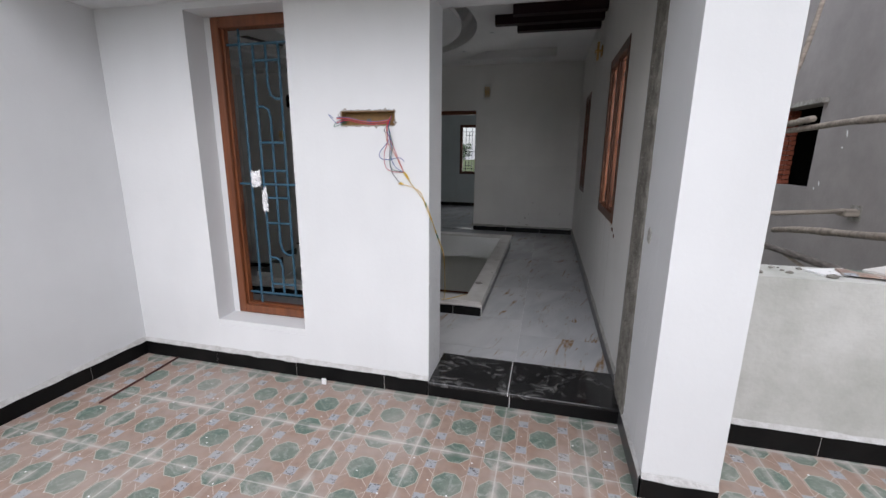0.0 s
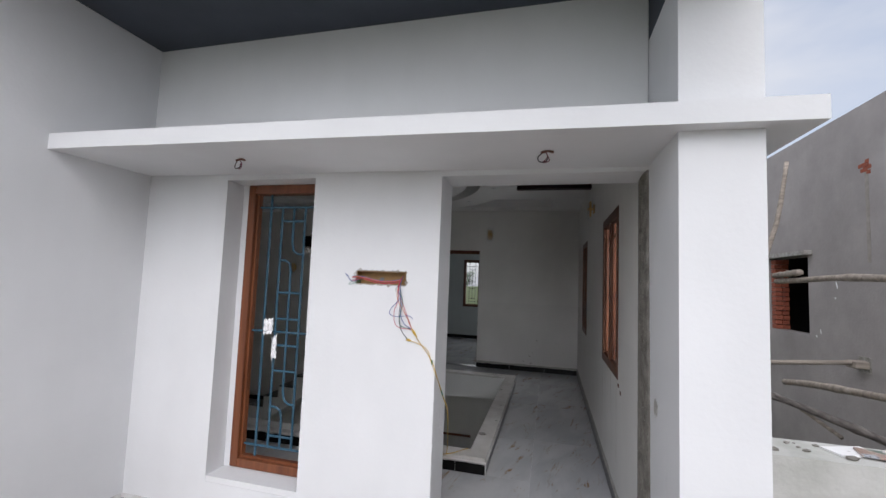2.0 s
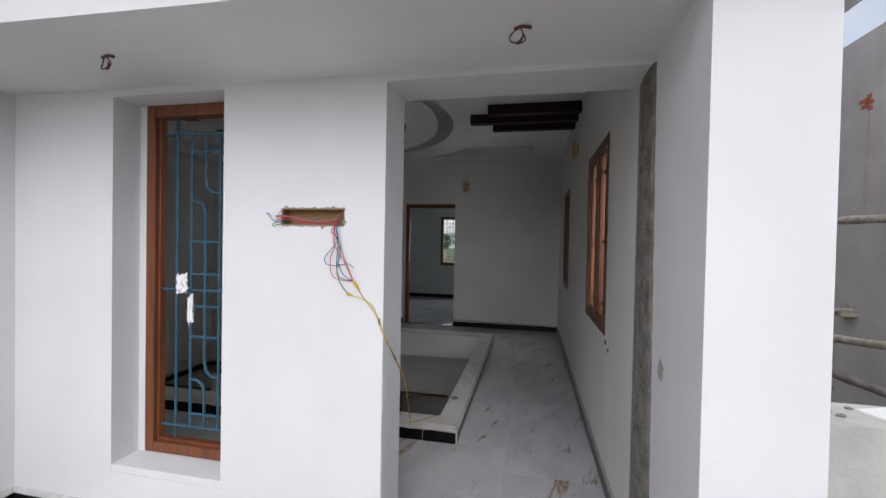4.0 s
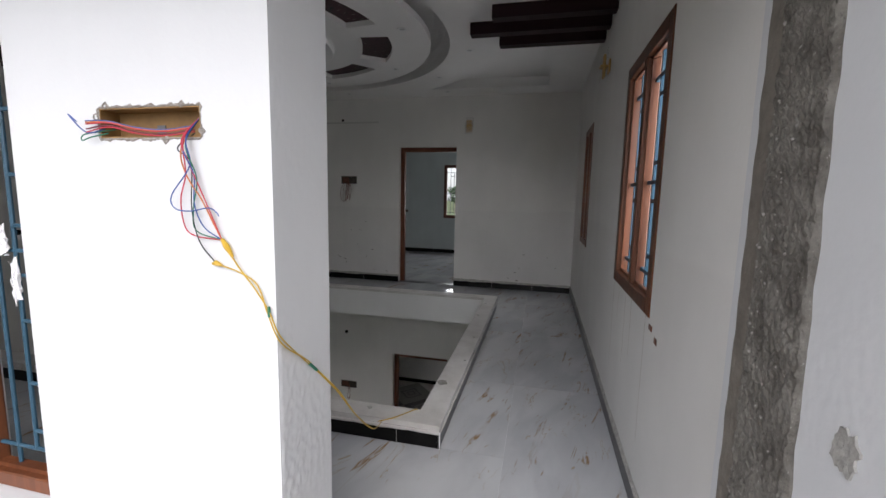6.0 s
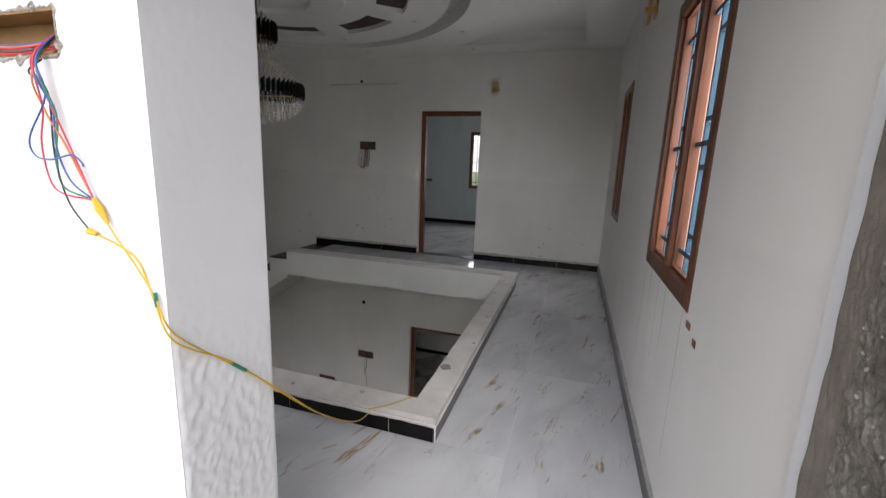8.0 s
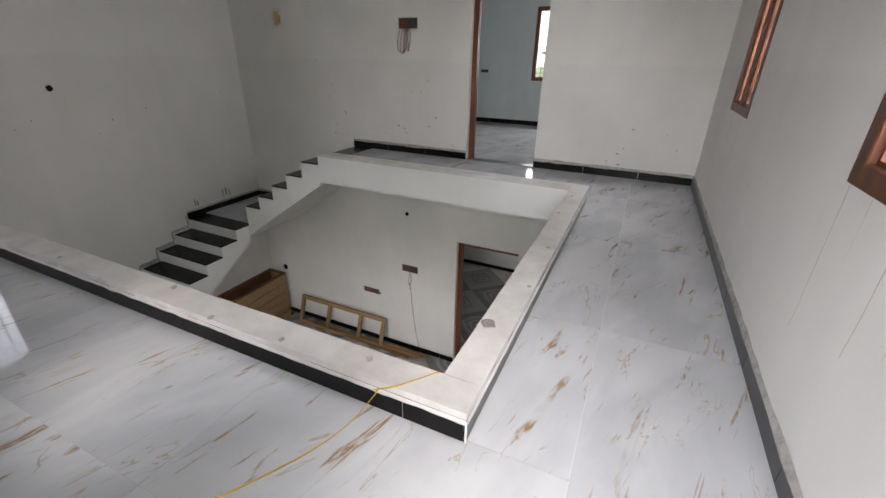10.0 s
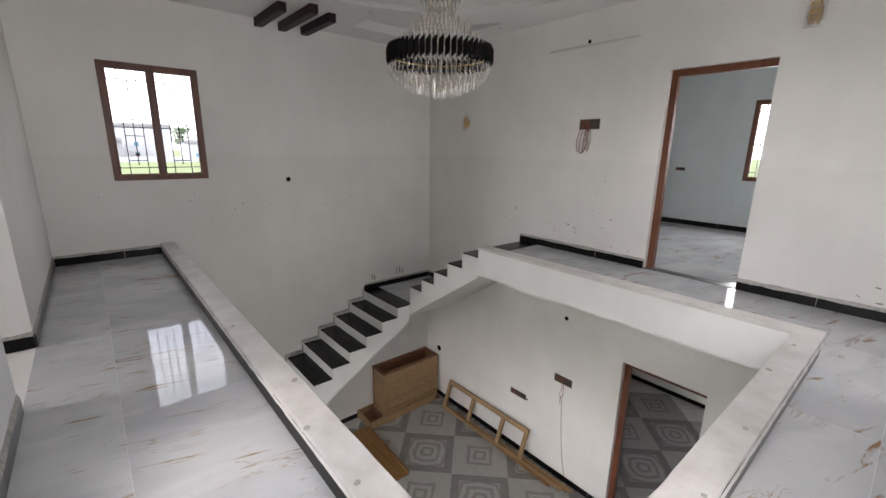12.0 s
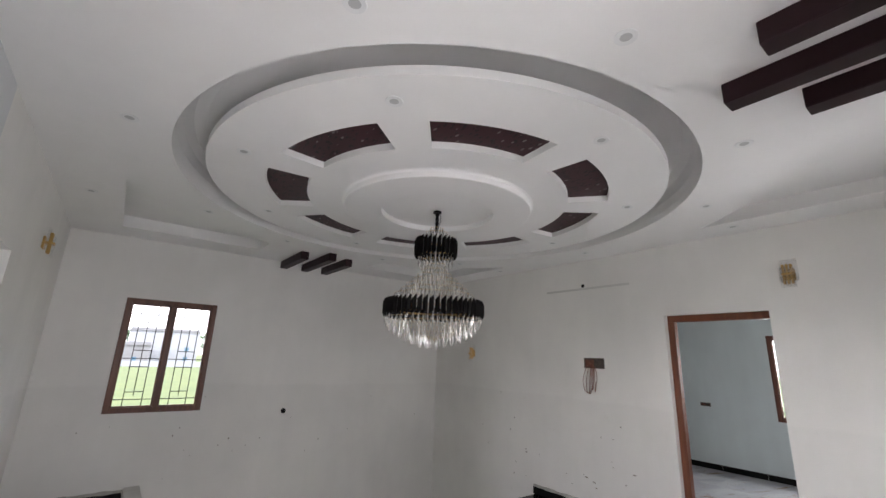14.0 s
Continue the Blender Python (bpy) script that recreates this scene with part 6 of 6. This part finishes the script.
def sawn(*b, seed=0.0):
    """Boards with slightly wandering edges and open gaps."""
    bm = boxes(*b, bevel=0.003)
    for v in bm.verts:
        v.co += Vector((noise.noise(v.co * 2 + Vector((seed, 0, 0))), noise.noise(v.co * 2 + Vector((0, seed, 0))), noise.noise(v.co * 3 + Vector((0, 0, seed))))) * 0.007
    return bm


for k in range(5):
    z = cz0 + k * (bh + 0.006)
    part("side_board", sawn((cx1 - 0.028, cx1, cy0, cy1, z, z + bh), seed=k), M_PINE, crate)
    # darker timber here puts the shade of the crate's inside into the colour
    part("side_board", sawn((cx0, cx0 + 0.028, cy0, cy1, z, z + bh), seed=k + 9), M_REDPINE, crate)
    part("end_board", sawn((cx0 + 0.03, cx1 - 0.03, cy0 + 0.012 * (k % 2), cy0 + 0.03, z, z + bh), seed=k + 20), M_PINE, crate)
    part("end_board", sawn((cx0 + 0.03, cx1 - 0.03, cy1 - 0.03, cy1 - 0.001, z, z + bh), seed=k + 30), M_PINE, crate)
zt = cz0 + 5 * (bh + 0.006)
for b in ((cx1 - 0.05, cx1 + 0.008, cy0 - 0.008, cy1, zt, zt + 0.028), (cx0 - 0.008, cx0 + 0.05, cy0 - 0.008, cy1, zt, zt + 0.028), (cx0 + 0.051, cx1 - 0.051, cy0 - 0.008, cy0 + 0.045, zt, zt + 0.028), (cx0 + 0.051, cx1 - 0.051, cy1 - 0.045, cy1, zt, zt + 0.028)):
    part("top_rail", boxes(b, bevel=0.003), M_REDPINE, crate, "reddish planed top rail")
tray = base("wooden_tray", -5.87, 8.35, F0, "low raw timber tray on the floor under the crate", "wooden box")
part("side", sawn((-5.645, -5.62, 7.64, 9.08, F0 + 0.001, F0 + 0.15)), M_PINE, tray)
part("side", sawn((XW + 0.006, XW + 0.020, 7.64, 9.08, F0 + 0.001, F0 + 0.15)), M_PINE, tray)
part("end", sawn((XW + 0.022, -5.646, 7.64, 7.665, F0 + 0.001, F0 + 0.15)), M_PINE, tray)
part("end", sawn((XW + 0.022, -5.70, 7.90, 7.93, F0 + 0.021, F0 + 0.15)), M_REDPINE, tray)
part("bottom", boxes((XW + 0.022, -5.646, 7.666, 9.2, F0 + 0.001, F0 + 0.02)), M_REDPINE, tray)
bm = boxes((-0.66, 0.66, -0.17, 0.17, 0, 0.03), (-0.66, 0.66, -0.17, -0.145, 0.03, 0.06), (-0.66, 0.66, 0.145, 0.17, 0.03, 0.06))
bmesh.ops.transform(bm, matrix=pose(-5.08, 7.45, F0 + 0.001, 0, 0, -3), verts=bm.verts)
thing("wooden_shutter_panel", bm, wood_mat("golden_timber", (0.20, 0.095, 0.03), (0.31, 0.165, 0.055), 0.6, "x"), "golden timber panel lying flat on the lower floor", "timber panel")
fr = base("window_frame_unfitted", -4.44, 9.1, F0, "unfitted pale timber window frame leaning on the lower wall", "window frame")
lean = Matrix.Translation((-4.44, 9.02, F0 + 0.002)) @ Euler((radians(-19), 0, 0)).to_matrix().to_4x4()


def leaning(name, b):
    bm = boxes(b, bevel=0.003)
    bmesh.ops.transform(bm, matrix=lean, verts=bm.verts)
    part(name, bm, M_PINE, fr)


leaning("rail", (-0.93, 0.93, 0, 0.05, 0.0, 0.065)), leaning("rail", (-0.93, 0.93, 0, 0.05, 0.47, 0.54))
for x in (-0.895, -0.27, 0.42, 0.895):
    leaning("stile", (x - 0.033, x + 0.033, 0.002, 0.048, 0.066, 0.469))
for k in range(6):
    bm = boxes((-1.15, 1.15, -0.018, 0.018, 0, 0.03), bevel=0.003)
    bmesh.ops.transform(bm, matrix=pose(-4.1 + 0.06 * k, 9.02 + 0.032 * (k % 3) + 0.02, F0 + 0.002 + 0.031 * (k // 3), 0, 0, -1.5 + 0.7 * k), verts=bm.verts)
    thing("timber_batten", bm, M_PINE if k % 2 else bpy.data.materials["golden_timber"], "thin raw timber batten on the floor by the wall", "timber batten", "timber battens by the lower wall")

# ---------- distance ----------
def far_house(x, y, w, d, h, m, label, n_win, two=False):
    z0 = -3.9
    hs = base("house", x, y, z0, label, "house", "far houses")
    part("wall", boxes((x - d, x, y - w / 2, y + w / 2, z0, z0 + h)), m, hs)
    part("roof", boxes((x - d - 0.3, x + 0.4, y - w / 2 - 0.3, y + w / 2 + 0.3, z0 + h + 0.001, z0 + h + 0.25), (x - 0.2, x, y - w / 2, y + w / 2, z0 + h + 0.25, z0 + h + 1.0)), M_FARGREY, hs)
    for lvl in range(2 if two else 1):
        for k in range(n_win):
            yy = y - w / 2 + w * (k + 0.5) / n_win
            part("window", boxes((x + 0.002, x + 0.06, yy - 0.6, yy + 0.6, z0 + 1.0 + 3.2 * lvl, z0 + 2.2 + 3.2 * lvl)), M_GRILLE, hs)
    part("door", boxes((x + 0.002, x + 0.06, y - 0.5, y + 0.5, z0, z0 + 2.1)), M_DARKWOOD, hs)


far_house(-168, -22, 22, 12, 9.5, M_FAR, "far two-storey white house with a flat roof", 3, True)
far_house(-158, 6, 15, 10, 5.6, M_FARGREY, "far low grey concrete house", 2)
far_house(-172, 18, 20, 12, 10.5, M_FAR, "far two-storey pale house with a terrace", 3, True)
far_house(-155, 36, 14, 9, 5.4, M_FAR, "far low white house with blue windows", 2)
far_house(-174, 56, 24, 12, 7.0, M_FARGREY, "far long grey unfinished building", 4)
far_house(-178, 92, 20, 12, 9.8, M_FAR, "far white house by the trees", 3, True)
structure("far_compound_wall", boxes((-142, -141.8, -40, 30, -3.9, -2.4)), M_FAR)


def tree(x, y, h, seed):
    r = random.Random(seed)
    t = base("tree", x, y, -3.9, "broad green tree with an uneven leafy crown", "tree", "far trees")
    tr = tube(bmesh.new(), [(x, y, -3.9), (x + 0.2, y, -3.9 + h * 0.25), (x - 0.1, y + 0.2, -3.9 + h * 0.5)], [0.28, 0.2, 0.12], 7)
    for k in range(5):
        a = k * 1.3
        tube(tr, [(x, y, -3.9 + h * 0.4), (x + math.cos(a) * h * 0.12, y + math.sin(a) * h * 0.12, -3.9 + h * 0.6), (x + math.cos(a) * h * 0.22, y + math.sin(a) * h * 0.22, -3.9 + h * 0.75)], [0.1, 0.07, 0.03], 5)
    part("trunk", tr, M_POLE, t)
    vs, fs = [], []
    for c in range(16):
        a, rr, zz = r.uniform(0, 6.3), r.uniform(0, 0.30) * h, r.uniform(0.5, 0.92) * h
        cc = Vector((x + math.cos(a) * rr, y + math.sin(a) * rr, -3.9 + zz))
        for k in range(90):
            v = Vector((r.gauss(0, 1), r.gauss(0, 1), r.gauss(0, 0.8))).normalized() * h * 0.12 * r.uniform(0.6, 1.15) + cc
            u = Vector((r.gauss(0, 1), r.gauss(0, 1), r.gauss(0, 1))).normalized() * h * 0.028
            w = u.orthogonal().normalized() * h * 0.02
            i = len(vs)
            vs += [v + u, v + w, v - u, v - w]
            fs.append((i, i + 1, i + 2, i + 3))
    me = bpy.data.meshes.new("crown")
    me.from_pydata(vs, [], fs)
    me.materials.append(M_LEAF)
    ob = new("crown", me)
    ob.parent, ob.matrix_parent_inverse = t, Matrix.Translation(-t.location)
    return t


first = tree(-188, -40, 10, 1)
for k, (x, y, s) in enumerate(((-106, -6, 9.5), (-110, 3, 8.5), (-108, 19, 10), (-112, 29, 9), (-106, 44, 9.5), (-110, 52, 10), (-108, 68, 10), (-14, 70, 7), (-5, 74, 8), (-22, 76, 7), (-30, 70, 9), (4, 80, 8), (-10, 84, 9), (30, 60, 9), (16, 64, 8))):
    far = 1.8
    copy_thing(first, Matrix.Translation((x * far, y * far, -3.9)) @ Matrix.Rotation(k * 1.1, 4, "Z") @ Matrix.Scale(1.15 if x < -60 else 0.8, 4))

# ---------- floor tiles ----------
def tile_floor(parent, name, x0, x1, y0, y1, w, d, ox, oy, z, material, gap=0.0006, thick=0.008, skip=lambda a, b, c, e: False):
    cache = {}
    i0, i1 = math.floor((x0 - ox) / w), math.ceil((x1 - ox) / w)
    j0, j1 = math.floor((y0 - oy) / d), math.ceil((y1 - oy) / d)
    for i in range(i0, i1):
        for j in range(j0, j1):
            a, b = max(x0, ox + i * w), min(x1, ox + (i + 1) * w)
            c, e = max(y0, oy + j * d), min(y1, oy + (j + 1) * d)
            if b - a < 0.02 or e - c < 0.02 or skip(a, b, c, e):
                continue
            m = material((i + j) % 2) if callable(material) else material
            part(name, boxes((a + gap, b - gap, c + gap, e - gap, z - thick, z)), m, parent)


hall = bpy.data.objects["floor_hall"]
tile_floor(hall, "floor_tile", XW, -0.10, YN, 5.118, 1.2, 0.6, -0.10, 5.12, F1, M_MARBLE)
tile_floor(hall, "floor_tile", -0.10, XE, YN + 0.10, YF, 0.605, 1.2, -0.10, 6.02, F1, M_MARBLE)
tile_floor(hall, "floor_tile", -0.462, -0.10, 5.118, YF, 0.605, 1.2, -0.705, 6.02, F1, M_MARBLE)
tile_floor(hall, "floor_tile", X_TOP, -0.462, 8.2235, YF, 1.2, 0.6, -0.462, 8.16, F1, M_MARBLE)
tile_floor(bpy.data.objects["floor_bedroom"], "floor_tile", -4.2, XE, YF + 0.14, 12.86, 1.2, 0.6, -0.462, 9.4, F1, M_MARBLE)


def placed_tile(parent, x, y, z, s, m, cache={}):
    """A square tile on shared mesh data, with its own origin at its centre."""
    if m.name not in cache:
        bm = boxes((-s / 2 + 0.001, s / 2 - 0.001, -s / 2 + 0.001, s / 2 - 0.001, -0.008, 0))
        me = bpy.data.meshes.new("floor_tile")
        bmesh.ops.recalc_face_normals(bm, faces=bm.faces)
        bm.to_mesh(me)
        bm.free()
        me.materials.append(m)
        cache[m.name] = me
    ob = new("floor_tile", cache[m.name])
    ob.parent = parent
    ob.location = (x, y, z)
    ob.rotation_euler = (0, 0, radians(45))


low = bpy.data.objects["floor_lower"]
S = 0.84
for i in range(-12, 12):
    for j in range(-12, 12):
        x, y = -4.62 + S * (i - j) * 0.7071, 8.08 + S * (i + j) * 0.7071
        if XW - 0.1 < x < XE + 0.1 and 4.1 < y < 12.8:
            placed_tile(low, x, y, F0, S, M_RUGTILE_B if (i + j) % 2 else M_RUGTILE_A)

balc = bpy.data.objects["balcony_slab"]
tile_floor(balc, "floor_tile", BX, COLX0, 0.0, FRONT, 0.4, 0.4, -0.11, 3.444, FB, M_BALTILE)
tile_floor(balc, "floor_tile", COLX0, 3.9, 0.0, 3.87, 0.4, 0.4, -0.11, 3.444, FB, M_BALTILE)


# ---------- stains with a shape of their own ----------
M_DRIP = mat("brown_drip_stain", (0.56, 0.50, 0.43), 0.7, var=0.25, scale=30)


def drip(x, y, z0, z1, w):
    """A thin dried run of dirty water down the wall, as a film half a millimetre thick."""
    bm = bmesh.new()
    n = 16
    rows = []
    for k in range(n + 1):
        f = k / n
        z = z1 + (z0 - z1) * f
        c = y + noise.noise(Vector((y * 5, z * 6, 1))) * 0.006
        ww = w * (1 - 0.8 * f) * (0.8 + 0.4 * noise.noise(Vector((y, z * 20, 4))))
        rows.append([bm.verts.new((x, c - ww, z)), bm.verts.new((x - 0.0006, c, z)), bm.verts.new((x, c + ww, z))])
    for a, b in zip(rows, rows[1:]):
        bm.faces.new((a[0], a[1], b[1], b[0])), bm.faces.new((a[1], a[2], b[2], b[1]))
    return bm


for y, z0, w in ((5.78, 0.30, 0.003), (5.42, 0.42, 0.0035), (5.27, 0.52, 0.003), (4.98, 0.22, 0.003), (5.62, 0.62, 0.0025), (7.7, 0.5, 0.003), (8.05, 0.6, 0.003)):
    thing("drip_stain", drip(XE - 0.0004, y, z0, 0.815, w), M_DRIP, "thin brown dried drip running down below the window", "drip stain", "drip stains below the windows")
thing("wood_filler_smear", boxes((XE - 0.004, XE - 0.0005, 4.86, 4.905, 0.775, 0.80), bevel=0.0015), M_TEAK, "small red-brown filler smear beside the window corner", "smear")
thing("wood_filler_smear", boxes((XE - 0.003, XE - 0.0005, 4.78, 4.815, 0.745, 0.77), bevel=0.001), M_TEAK, "small red-brown filler smear beside the window corner", "smear")

# cement smears on the granite step
M_SMEAR = mat("dried_cement_film", (0.10, 0.10, 0.098), 0.6, colour2=(0.015, 0.015, 0.015), scale=70)
for k in range(150):
    x, y = rng.uniform(-2.5, 1.4), rng.uniform(2.6, 3.85)
    s_ = rng.uniform(0.0015, 0.0045)
    bm = bmesh.new()
    bmesh.ops.create_icosphere(bm, subdivisions=1, radius=s_)
    for v in bm.verts:
        v.co = Vector((v.co.x * 1.4 + x, v.co.y + y, v.co.z * 0.5 + FB + s_ * 0.4))
    thing("plaster_crumb", bm, M_WHITEPLASTIC, "tiny white plaster crumb on the printed tiles", "crumb", "plaster crumbs on the balcony")
thing("white_scrap", boxes((-1.245, -1.215, 3.82, 3.832, FB + 0.001, FB + 0.04), bevel=0.003), M_PAPER, "small white scrap against the black skirting", "scrap")
# scuffed plaster marks above the landing
for y, z, hgt in ((8.02, -0.98, 0.10), (8.06, -0.99, 0.08), (8.52, -0.97, 0.12), (8.58, -0.96, 0.13), (8.64, -0.98, 0.10)):
    thing("plaster_scuff", boxes((XW + 0.0005, XW + 0.004, y, y + 0.022, z, z + hgt), bevel=0.0015), M_CEMENT, "short upright grey scuff in the plaster over the landing", "scuff", "scuffs over the landing")

# small nicks and scuffs in the hall plaster
bm = bmesh.new()
for k in range(44):
    s_ = rng.uniform(0.003, 0.009)
    if k % 2:
        x, z = rng.uniform(-5.8, 0.4), rng.uniform(0.1, 1.1)
        if -2.3 < x < -1.1:
            continue
        q = [(x + s_ * a, YF - 0.0008, z + s_ * b * 1.6) for a, b in ((-1, -0.3), (0.2, -1), (1, 0.2), (-0.1, 0.8))]
    else:
        y, z = rng.uniform(4.4, 9.0), rng.uniform(0.1, 1.0)
        q = [(XW + 0.0008, y + s_ * a, z + s_ * b * 1.6) for a, b in ((-1, -0.3), (0.2, -1), (1, 0.2), (-0.1, 0.8))]
    v = [bm.verts.new(p) for p in q]
    bm.faces.new(v)
for k in range(26):
    x, z, s_ = rng.uniform(-5.0, 0.4), abs(rng.gauss(0.0, 0.28)) + 0.06, rng.uniform(0.006, 0.017)
    if -2.3 < x < -1.1:
        continue
    a0 = rng.uniform(-0.9, 0.2)
    ring_ = [(s_ * (1 + 0.5 * noise.noise(Vector((a * 1.5, k, 2)))) * math.cos(a) * 1.5, s_ * 0.45 * math.sin(a)) for a in [2 * math.pi * j / 11 for j in range(11)]]
    bm.faces.new([bm.verts.new((x + u * math.cos(a0) - w * math.sin(a0), YF - 0.0009, z + u * math.sin(a0) + w * math.cos(a0))) for u, w in ring_])
thing("plaster_nicks", bm, M_CHIP, "scattered small grey nicks in the hall plaster", "plaster marks", kind="stuff")
# mortar squeezed out under the coping
for nm, a, b in (("x", XW, -0.452), ("y", 5.108, 8.08)):
    bm = bmesh.new()
    n = int((b - a) / 0.03)
    rows = [[], [], []]
    for k in range(n + 1):
        c = a + (b - a) * k / n
        j = 0.5 + 0.5 * noise.noise(Vector((c * 12, 3 if nm == "x" else 7, 0)))
        for row, (o, z) in zip(rows, ((0.001, 0.036), (0.006 + 0.006 * j, 0.030 - 0.006 * j), (0.002, 0.022 - 0.016 * j))):
            row.append(bm.verts.new((c, 5.107 - o, z) if nm == "x" else (-0.451 + o, c, z)))
    for r0, r1 in zip(rows, rows[1:]):
        for k in range(n):
            bm.faces.new((r0[k], r0[k + 1], r1[k + 1], r1[k]))
    part("mortar_edge", bm, M_CURB, curb, "ragged pale mortar edge")
